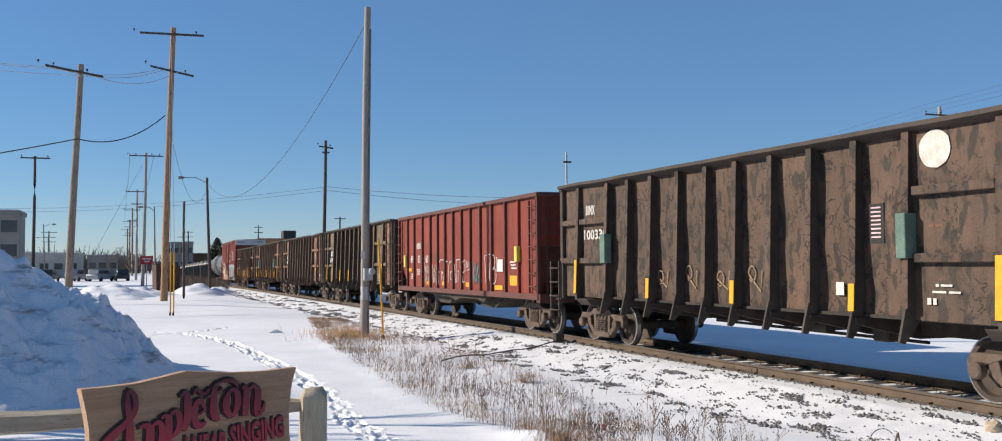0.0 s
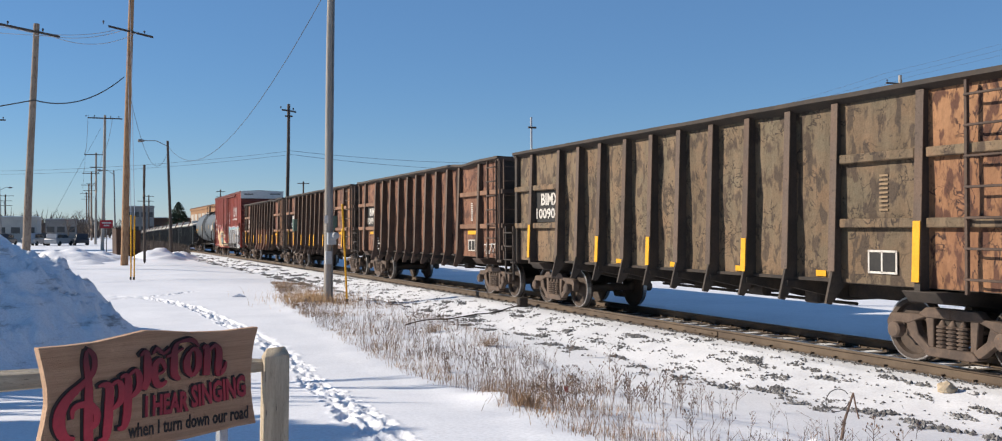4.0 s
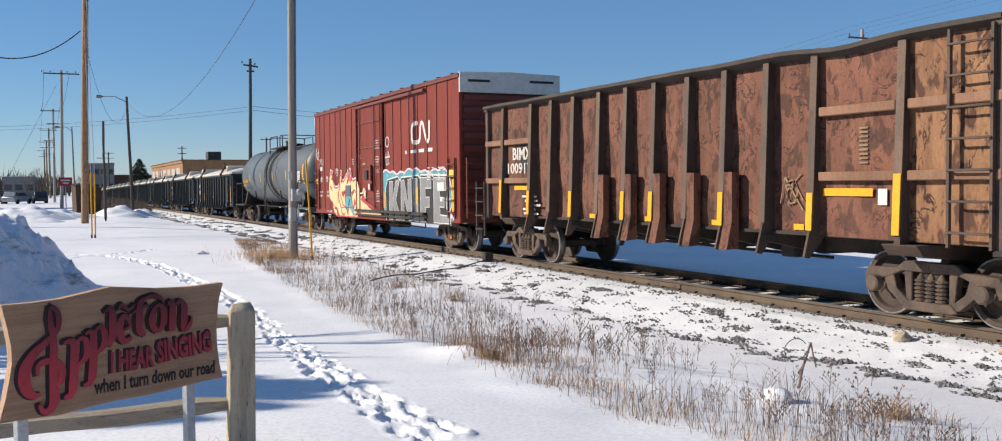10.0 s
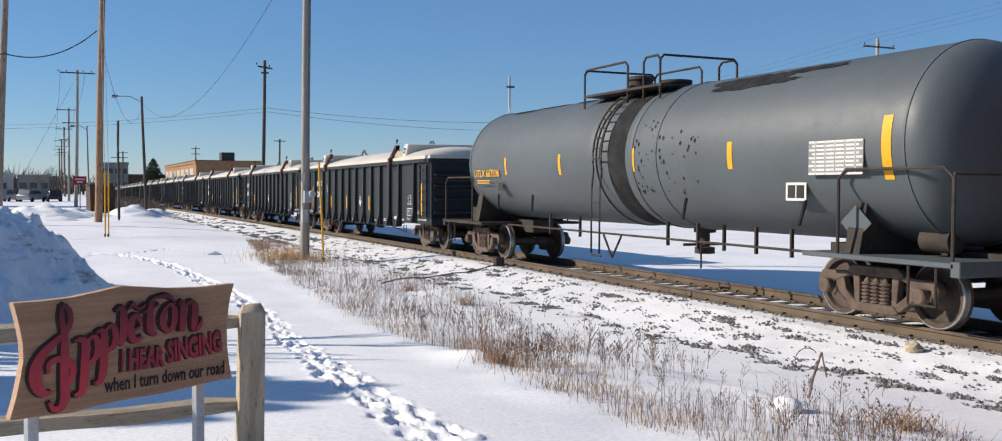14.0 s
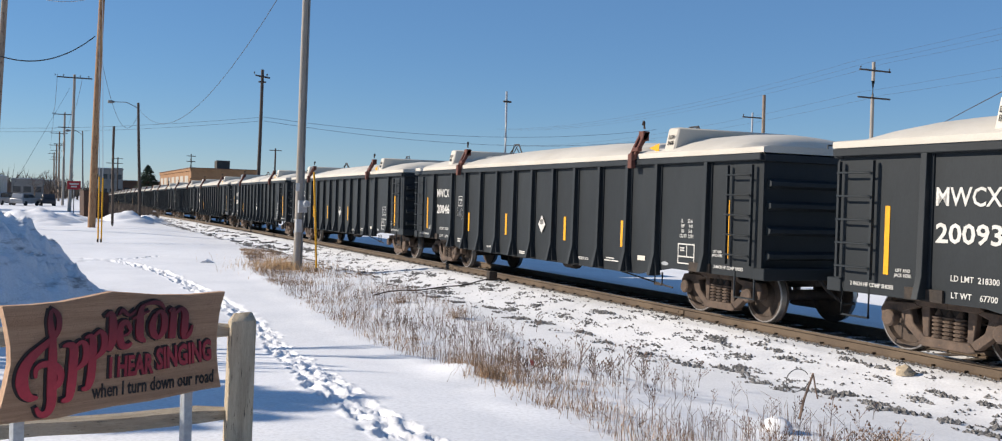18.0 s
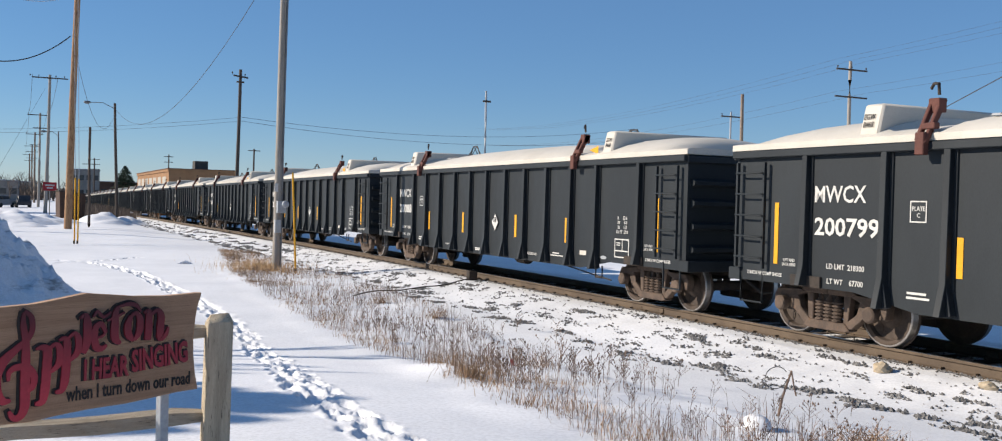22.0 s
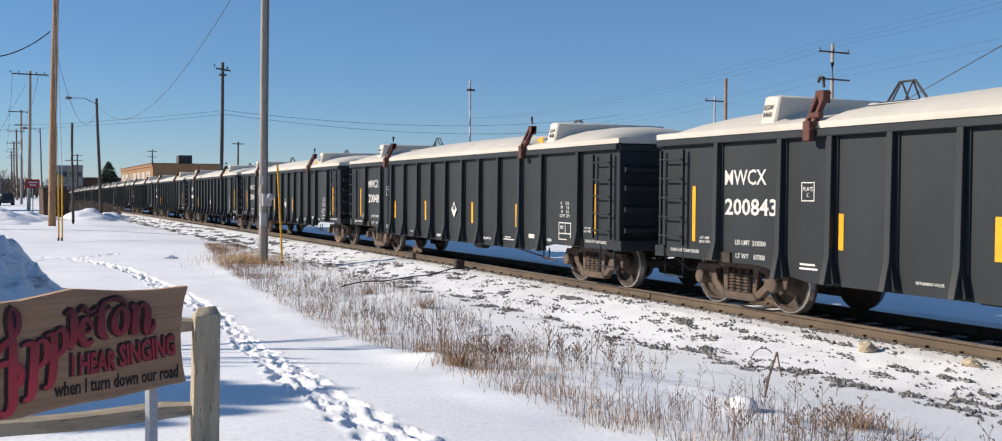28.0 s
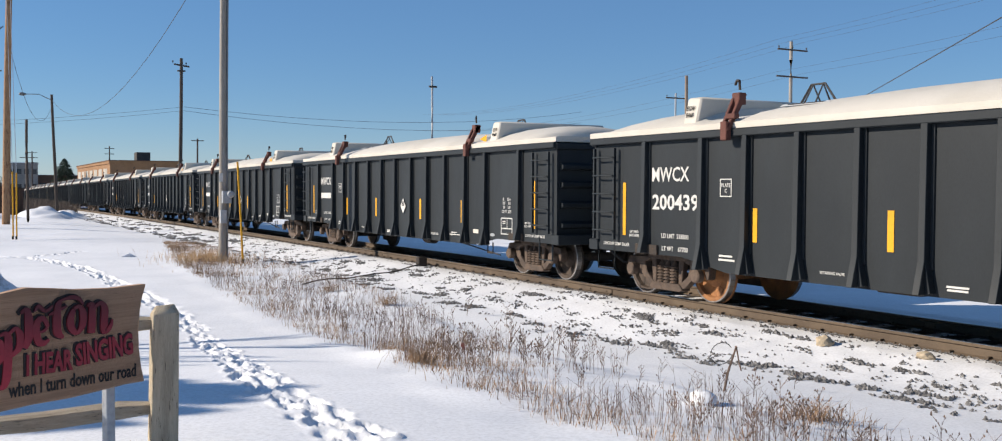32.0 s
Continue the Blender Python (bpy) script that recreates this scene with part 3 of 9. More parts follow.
def tread(rows, lanes):
    """Boot prints one after the other along a line, in lanes beside it."""
    for (xa, ya), (xb, yb) in zip(rows, rows[1:]):
        ln = math.hypot(xb - xa, yb - ya)
        tx, ty = (xb - xa) / ln, (yb - ya) / ln
        n = max(int(ln / 0.2), 1)
        for k in range(n):
            for off in lanes:
                if random.random() < 0.9:
                    u = (k + random.random() * 0.8) / n
                    d = off + random.uniform(-0.06, 0.06)
                    big = (1.0 if ya < 18 else 1.35) * random.uniform(0.7, 1.2)
                    STEPS.append((xa + (xb - xa) * u - ty * d, ya + (yb - ya) * u + tx * d, tx, ty, 0.135 * big, 0.058 * big, random.uniform(0.022, 0.05)))


tread(TRAIL, (-0.13, 0.0, 0.12))
tread([(0.1, 34.2), (2.0, 35.6), (3.6, 37.4)], (-0.1, 0.1))
STEP_CELLS = {}
for p in STEPS:
    for i in range(int(math.floor(p[0] - 0.4)), int(math.floor(p[0] + 0.4)) + 1):
        for j in range(int(math.floor(p[1] - 0.4)), int(math.floor(p[1] + 0.4)) + 1):
            STEP_CELLS.setdefault((i, j), []).append(p)


def prints(x, y):
    z = 0.0
    near = 0.0
    for sx, sy, tx, ty, ln, wd, dep in STEP_CELLS.get((int(math.floor(x)), int(math.floor(y))), ()):
        dx, dy = x - sx, y - sy
        d = math.hypot((dx * tx + dy * ty) / ln, (dx * ty - dy * tx) / wd)
        if d < 2.2:
            z += -dep * math.exp(-d ** 6) + 0.30 * dep * math.exp(-((d - 1.3) / 0.24) ** 2)
            near = max(near, 1 - d / 2.2)
    if near:
        z = min(max(z, -0.055), 0.02)
        z += min(near * 3, 1) * (0.016 * noise.noise((x * 7, y * 6, 3.3)) + 0.013 * noise.noise((x * 17, y * 15, 6.1)))
    return z


def snow_z(x, y):
    return lay(x, y) + drift(x, y)


def level_z(x, y):
    """The height that the ground would have without the fall of the track."""
    return snow_z(x, y) - fall(x, y)


def spaced(*runs):
    out = [runs[0][0]]
    for a, b, step in runs:
        n = max(int(round((b - a) / step)), 1)
        out += [a + (b - a) * (k + 1) / n for k in range(n)]
    return out


xs = spaced((-400, -60, 40), (-60, -14, 6), (-14, -4, 0.6), (-4, 0.2, 0.2), (0.2, 1.7, 0.1), (1.7, 3.4, 0.028), (3.4, 4.2, 0.07), (4.2, 8.6, 0.11), (8.6, 10.7, 0.1), (10.7, 10.82, 0.12), (10.82, 15.4, 0.22), (15.4, 24, 1.2), (24, 80, 8), (80, 600, 65))
ys = spaced((-80, -10, 10), (-10, 2, 0.6), (2, 5, 0.1), (5, 13, 0.038), (13, 20, 0.065), (20, 38, 0.13), (38, 60, 0.6), (60, 130, 2.5), (130, 400, 15), (400, 2400, 200))
vs = []
for y in ys:
    for x in xs:
        z = snow_z(x, y)
        if -0.6 < x < 5 and 1 < y < 38:
            z += prints(x, y)
        vs.append((x, y, z))
nx = len(xs)
fs = [(j * nx + i, j * nx + i + 1, (j + 1) * nx + i + 1, (j + 1) * nx + i) for j in range(len(ys) - 1) for i in range(nx - 1)]
me = bpy.data.meshes.new("ground")
me.from_pydata(vs, [], fs)
me.materials.append(SNOW)
me.shade_smooth()
ground = solid("ground", me, "wind-packed snow with boot prints and low drifts", "snow", kind="structure")

# ---- the track ----
track = thing("railway_track", "rusty rails on snow-covered timber ties", "track", kind="structure")
RAIL_PROFILE = [(-0.07, -0.172), (0.07, -0.172), (0.07, -0.160), (0.012, -0.142), (0.009, -0.050), (0.035, -0.036), (0.036, -0.006), (0.028, 0.0), (-0.028, 0.0), (-0.036, -0.006), (-0.035, -0.036), (-0.009, -0.050), (-0.012, -0.142), (-0.07, -0.160)]
STATIONS = [-60, 0, 15] + [25 + 12 * k for k in range(25)] + [420, 700]


def swept(profile, x):
    """A profile of (x, z), drawn along the track and down its grade."""
    g, n = Geo(), len(profile)
    vs = [(x + a, y, b + grade(y)) for y in STATIONS for a, b in profile]
    fs = [(j * n + k, j * n + (k + 1) % n, (j + 1) * n + (k + 1) % n, (j + 1) * n + k) for j in range(len(STATIONS) - 1) for k in range(n)]
    return g.add(vs, fs + [tuple(range(n)), tuple(range((len(STATIONS) - 1) * n, len(STATIONS) * n))])


for x in (CX - 0.7525, CX + 0.7525):
    r = part("rail", swept(RAIL_PROFILE, x).mesh("rail", RAIL_STEEL, smooth=False), track, "rust-brown steel rail")
    part("rail_head", swept([(-0.026, 0.0), (0.026, 0.0), (0.026, 0.002), (-0.026, 0.002)], x).mesh("rail_head", RAIL_HEAD), r, "bright worn rail head")
    for k in range(9):
        y = 4.0 + 11.9 * k + (5.9 if x > CX else 0)
        part("joint_bar", Geo().box((x - 0.03, y - 0.45, -0.135), (x + 0.03, y + 0.45, -0.055)).box((x - 0.045, y - 0.3, -0.105), (x + 0.045, y - 0.26, -0.08)).box((x - 0.045, y + 0.26, -0.105), (x + 0.045, y + 0.3, -0.08)).mesh("joint_bar", RAIL_STEEL, bevel=0.005), r, "", pose(0, 0, grade(y)))
random.seed(4)
tie_me = [Geo().box((-1.3, -0.115, -0.36), (1.3, 0.115, -0.175)).mesh("tie", TIE, bevel=0.012) for k in range(2)]
plate_me = Geo().box((-0.10, -0.09, -0.175), (0.10, 0.09, -0.168)).box((-0.11, -0.05, -0.168), (-0.075, -0.02, -0.148)).box((0.075, 0.02, -0.168), (0.11, 0.05, -0.148)).mesh("tie_plate", RAIL_STEEL)
TIES = [(-8 + 0.53 * k) for k in range(150)]
for y in TIES:
    t = part("tie", random.choice(tie_me), track, "", pose(CX + random.uniform(-0.05, 0.05), y + random.uniform(-0.02, 0.02), grade(y) + random.uniform(-0.006, 0.004), 0, 0, random.uniform(-1.2, 1.2)))
    for x in (-0.7525, 0.7525):
        part("tie_plate", plate_me, t, "", pose(x, 0, 0.002))
g = Geo()
for k in range(700):
    y = TIES[-1] + 0.53 * (k + 1)
    g.box((CX - 1.3, y - 0.115, -0.36 + grade(y)), (CX + 1.3, y + 0.115, -0.172 + grade(y)))
tagged(part("far_ties", g.mesh("far_ties", TIE, smooth=False), track), kind="stuff")
g = Geo()
for y in TIES:
    for x in (CX - 0.7525, CX + 0.7525):
        g.box((x - 0.085, y + 0.13, -0.17 + grade(y)), (x + 0.085, y + 0.155, -0.125 + grade(y)))
part("rail_anchors", g.mesh("rail_anchors", RAIL_STEEL, smooth=False), track)


def pebble(g, x, y, z, r, rnd):
    """A rough eight-sided stone."""
    vs = []
    for a, b, c in ((1, 0, 0), (0, 1, 0), (-1, 0, 0), (0, -1, 0), (0.2, 0.1, 0.8), (-0.1, -0.2, -0.6)):
        k = r * rnd.uniform(0.65, 1.25)
        vs.append((x + a * k, y + b * k, z + c * k))
    k = rnd.uniform(0, 6.28)
    cs, sn = math.cos(k), math.sin(k)
    vs = [(x + (p[0] - x) * cs - (p[1] - y) * sn, y + (p[0] - x) * sn + (p[1] - y) * cs, p[2]) for p in vs]
    g.add(vs, [(0, 1, 4), (1, 2, 4), (2, 3, 4), (3, 0, 4), (1, 0, 5), (2, 1, 5), (3, 2, 5), (0, 3, 5)])


rnd = random.Random(8)
g = Geo()
# bare patches of ballast on the shoulder, in two uneven rows, and stray stones
PATCHES = []
y = 1.0
while y < 100:
    PATCHES.append((rnd.gauss(8.35, 0.22) - 0.10 * max(8 - y, 0), y, rnd.uniform(0.07, 0.17), rnd.uniform(0.10, 0.36)))
    if rnd.random() < 0.75:
        PATCHES.append((rnd.uniform(8.7, 9.8) - 0.08 * max(8 - y, 0), y + rnd.uniform(-0.3, 0.3), rnd.uniform(0.05, 0.15), rnd.uniform(0.1, 0.35)))
    if rnd.random() < 0.25:
        PATCHES.append((rnd.uniform(9.5, 10.2), y, rnd.uniform(0.04, 0.1), rnd.uniform(0.1, 0.4)))
    if y > 40:
        PATCHES.append((rnd.uniform(7.8, 10.2), y, rnd.uniform(0.08, 0.2), rnd.uniform(0.3, 0.9)))
    y += rnd.uniform(0.45, 1.4)
for px, py, wx, wy in PATCHES:
    n = int(70 * wx * wy / 0.05) if py < 30 else int(20 * wx * wy / 0.05)
    for k in range(min(n, 130)):
        x, yy = rnd.gauss(px, wx * 0.55), rnd.gauss(py, wy * 0.5)
        pebble(g, x, yy, snow_z(x, yy) + 0.010, rnd.uniform(0.014, 0.046) * (1 if py < 40 else 1.4), rnd)
for k in range(420):
    # small loose clusters all over the shoulder
    cy = 3 + 42 * rnd.random() ** 1.3
    cx = rnd.uniform(7.9, 10.4) - 0.08 * max(8 - cy, 0)
    for j in range(rnd.randint(4, 14)):
        x, yy = cx + rnd.gauss(0, 0.05), cy + rnd.gauss(0, 0.09)
        pebble(g, x, yy, snow_z(x, yy) + 0.006, rnd.uniform(0.010, 0.036), rnd)
for k in range(1500):
    yy = 2 + 43 * rnd.random() ** 1.3
    x = rnd.uniform(8.2, 10.7)
    pebble(g, x, yy, snow_z(x, yy) + 0.004, rnd.uniform(0.006, 0.024), rnd)
for k in range(5200):
    # dark stones along the foot of the near rail
    yy = 1 + 80 * rnd.random() ** 1.4
    x = CX - 0.7525 - 0.09 - abs(rnd.gauss(0, 0.10))
    pebble(g, x, yy, -0.155 + grade(yy), rnd.uniform(0.010, 0.026), rnd)
for k in range(2600):
    yy = 1 + 70 * rnd.random() ** 1.3
    x = CX + rnd.uniform(-0.6, 1.6)
    pebble(g, x, yy, -0.19 + grade(yy), rnd.uniform(0.012, 0.035), rnd)
solid("ballast_stones", g.mesh("ballast_stones", BALLAST, smooth=False), "grey crushed ballast stones showing through the snow", "gravel", kind="stuff")

# ---- the train ----
CARS, AXLES = [], []  # (car, place along the train); wheelsets that roll


def along(t):
    """How far the train has run at t seconds, in metres."""
    q = t / 16
    return 124.694 * q + 5.8463 * q * q - 0.8647 * q ** 3


def bars(rows, x, depth=0.003):
    """Small painted bars on a side: rows of (y, z, width, height)."""
    g = Geo()
    for y, z, w, h in rows:
        g.box((x, y - w / 2, z - h / 2), (x - depth, y + w / 2, z + h / 2))
    return g


# -- trucks, built once; the meshes are shared --
def wheel_profile(s):
    """Half of a wheelset's profile, from the axle's middle outwards."""
    return [(0.09, 0.0), (0.09, 0.55), (0.13, 0.60), (0.13, 0.66), (0.30, 0.675), (0.36, 0.665), (0.37, 0.655), (0.465, 0.66), (0.482, 0.675), (0.482, 0.695),
            (0.462, 0.708), (0.455, 0.80), (0.425, 0.808), (0.37, 0.80), (0.35, 0.735), (0.20, 0.73), (0.15, 0.80), (0.10, 0.82), (0.085, 0.90), (0.0, 0.90)]


def wheelset_meshes(material):
    g, tr = Geo(), Geo()
    for s in (-1, 1):
        g.lathe([(max(r, 0.001), s * h) for r, h in wheel_profile(1)], (0, 0, 0), 0, 28)
    tr.lathe([(0.4645, 0.709), (0.4575, 0.80), (0.449, 0.8085), (0.43, 0.8105), (0.43, 0.806)], (0, 0, 0), 0, 28, False)
    # cast lugs on the plates, so that the rolling shows
    for s in (-1, 1):
        for k in range(2):
            a = math.pi * k + 0.4
            g.box((s * 0.735, 0.27 * math.cos(a) - 0.05, 0.27 * math.sin(a) - 0.03), (s * 0.745, 0.27 * math.cos(a) + 0.05, 0.27 * math.sin(a) + 0.03))
    return g.mesh("wheelset", material), tr.mesh("tread", TREAD)


def side_frame_mesh(x, name="side_frame"):
    """A cast side frame: pedestals, two slanting arms, a spring seat and a top member."""
    g = Geo()
    a, b = x - 0.075, x + 0.075
    for s in (-1, 1):
        g.prism([(s * p[0], p[1]) for p in [(0.0, 0.80), (0.42, 0.80), (0.55, 0.70), (0.45, 0.66), (0.0, 0.66)]], 0, a, b)
        g.prism([(s * p[0], p[1]) for p in [(0.45, 0.66), (0.55, 0.70), (1.06, 0.68), (1.13, 0.57), (1.10, 0.40), (1.02, 0.40), (1.00, 0.55), (0.74, 0.55)]], 0, a, b)
        g.prism([(s * p[0], p[1]) for p in [(0.62, 0.62), (0.78, 0.60), (0.76, 0.42), (0.48, 0.20), (0.34, 0.16), (0.34, 0.26), (0.56, 0.42)]], 0, a + 0.01, b - 0.01)
        g.prism([(s * p[0], p[1]) for p in [(0.30, 0.68), (0.44, 0.68), (0.40, 0.26), (0.30, 0.26)]], 0, a + 0.02, b - 0.02)
    g.prism([(-0.46, 0.17), (-0.36, 0.27), (0.36, 0.27), (0.46, 0.17), (0.36, 0.14), (-0.36, 0.14)], 0, a - 0.02, b + 0.02)
    return g.mesh(name, TRUCK_BROWN, bevel=0.012)


def spring_mesh():
    """One coil spring, standing on the seat of the side frame."""
    prof = [(0.01, 0.262)]
    for k in range(6):
        prof += [(0.06, 0.265 + 0.052 * k), (0.088, 0.28 + 0.052 * k), (0.088, 0.30 + 0.052 * k), (0.06, 0.312 + 0.052 * k)]
    return Geo().lathe(prof + [(0.05, 0.60), (0.01, 0.66)], (0, 0, 0), 2, 10).mesh("spring", TRUCK_BROWN)


TRUCK = {
    "bolster": Geo().box((-1.0, -0.2, 0.52), (1.0, 0.2, 0.74)).box((-0.35, -0.3, 0.70), (0.35, 0.3, 0.82)).mesh("bolster", GRIME, bevel=0.02),
    "near": side_frame_mesh(-0.98), "far": side_frame_mesh(0.98), "spring": spring_mesh(),
    "cap": Geo().lathe([(0.03, -0.02), (0.07, -0.02), (0.115, 0.0), (0.115, 0.10), (0.09, 0.12)], (0, 0, 0), 0, 14).mesh("bearing_cap", TRUCK_BROWN),
    "brake": Geo().box((-0.9, -0.06, 0.30), (0.9, 0.06, 0.42)).tube([(-0.2, -0.5, 0.35), (0.3, 0.5, 0.38)], 0.03).mesh("brake_beam", GRIME),
    "orange": Geo().box((-0.03, -0.07, -0.045), (0.03, 0.07, 0.045)).mesh("orange_mark", ORANGE_SPOT),
}
WHEELS, TREADS = wheelset_meshes(WHEEL_STEEL)
ORANGE_WHEELS, _ = wheelset_meshes(ORANGE_WHEEL)


def truck(car, y, orange=None, spot=False):
    """A two-axle truck under a car, at y along it."""
    t = part("truck", TRUCK["bolster"], car, "rusty cast-steel freight truck", pose(0, y, 0))
    part("side_frame", TRUCK["near"], t)
    part("side_frame", TRUCK["far"], t)
    for yy in (-0.17, 0.0, 0.17):
        part("spring", TRUCK["spring"], t, "", pose(-1.0, yy, 0))
    part("brake_beam", TRUCK["brake"], t)
    for s in (-1, 1):
        w = part("wheelset", ORANGE_WHEELS if orange == s else WHEELS, t, "orange-rusted wheelset" if orange == s else "", pose(0, s * 0.889, 0.457))
        AXLES.append((w, s))
        for e in (-1, 1):
            part("bearing_cap", TRUCK["cap"], t, "", pose(e * 1.06, s * 0.889, 0.457, 0, 0, 0 if e > 0 else 180))
    if spot:
        part("orange_mark", TRUCK["orange"], t, "", pose(-1.09, -0.05, 0.36))
    return t


def tread_parts():
    """The bright running surface of each wheelset is a ring of its own, one level below the truck."""
    for w, s in AXLES:
        for turn in (0, 180):
            ob = new("wheel_tread", TREADS)
            ob.parent = w.parent
            ob.matrix_basis = pose(0, s * 0.889, 0.457, 0, 0, turn)


COUPLER = Geo().box((-0.07, -0.05, 0.76), (0.07, 0.62, 0.94)).box((-0.16, 0.42, 0.73), (0.13, 0.66, 0.97)).box((0.10, 0.60, 0.76), (0.17, 0.74, 0.94)).mesh("coupler", GRIME, bevel=0.02)
HOSE = Geo().tube([(0.35, 0.0, 0.85), (0.33, 0.25, 0.62), (0.2, 0.5, 0.42), (0.1, 0.62, 0.45)], 0.025).mesh("air_hose", GRIME)


def ends(car, half):
    part("coupler", COUPLER, car, "", pose(0, half, 0))
    part("coupler", COUPLER, car, "", pose(0, -half, 0, 0, 0, 180))
    part("air_hose", HOSE, car, "", pose(0, half, 0))
    part("air_hose", HOSE, car, "", pose(0, -half, 0, 0, 0, 180))


def ladder_mesh(name, material, wide, z0, z1, n, r=0.018):
    """A ladder in the plane x = 0, its rungs along y."""
    g = Geo()
    for y in (-wide / 2, wide / 2):
        g.box((-0.03, y - 0.02, z0), (0.02, y + 0.02, z1))
    for k in range(n):
        z = z0 + (k + 0.5) * (z1 - z0) / n
        g.tube([(-0.045, -wide / 2, z), (-0.07, -wide / 2 + 0.04, z), (-0.07, wide / 2 - 0.04, z), (-0.045, wide / 2, z)], r, 5)
    return g.mesh(name, material)


def panel_mesh(name, material, y0, y1, z0, z1, x, seed, dent=0.02, thick=0.03, nx=5, nz=8):
    """A side sheet with shallow dents, its outer face towards -x."""
    vs, fs = [], []
    for i in range(nx + 1):
        for k in range(nz + 1):
            u, w = i / nx, k / nz
            y, z = y0 + (y1 - y0) * u, z0 + (z1 - z0) * w
            edge = min(u, 1 - u, w, 1 - w)
            d = noise.noise((y * 1.3 + seed * 3.1, z * 1.1, seed)) * dent * (1 if edge > 0 else 0.0)
            vs.append((x + d, y, z))
    n = (nx + 1) * (nz + 1)
    vs += [(x + thick, p[1], p[2]) for p in vs]
    r = nz + 1
    for i in range(nx):
        for k in range(nz):
            a = i * r + k
            fs.append((a, a + 1, a + r + 1, a + r))
            fs.append((n + a, n + a + r, n + a + r + 1, n + a + 1))
    for i in range(nx):
        for k in (0, nz):
            a = i * r + k
            fs.append((a, a + r, n + a + r, n + a))
    for k in range(nz):
        for i in (0, nx):
            a = i * r + k
            fs.append((a, n + a, n + a + 1, a + 1))
    return Geo().add(vs, fs).mesh(name, material, angle=50)


FLIP = pose(0, 0, 0, 0, 0, 180)


# -- high-sided gondola with deep tapered ribs --
B_LEN, B_TOP = 15.0, 3.83
B_RIBS = [1.05, 2.58, 3.58, 4.60, 5.68, 6.70, 7.68, 8.72, 9.76, 10.80, 11.86, 13.48]
B_LADDER = ladder_mesh("ladder", RIB_RUST, 0.62, 1.05, 3.74, 7)
B_LOW_LADDER = ladder_mesh("low_ladder", RIB_DARK, 0.5, 0.55, 1.95, 4)
B_IN = 0.06  # the middle sheets lie deeper between their ribs
B_PROF = [(-1.27, 3.72), (-1.45, 3.72), (-1.53, 1.25), (-1.65, 0.78), (-1.55, 0.76), (-1.27, 1.08)]
B_SHORT = [(-1.36, 3.72), (-1.45, 3.72), (-1.53, 1.02), (-1.36, 1.02)]


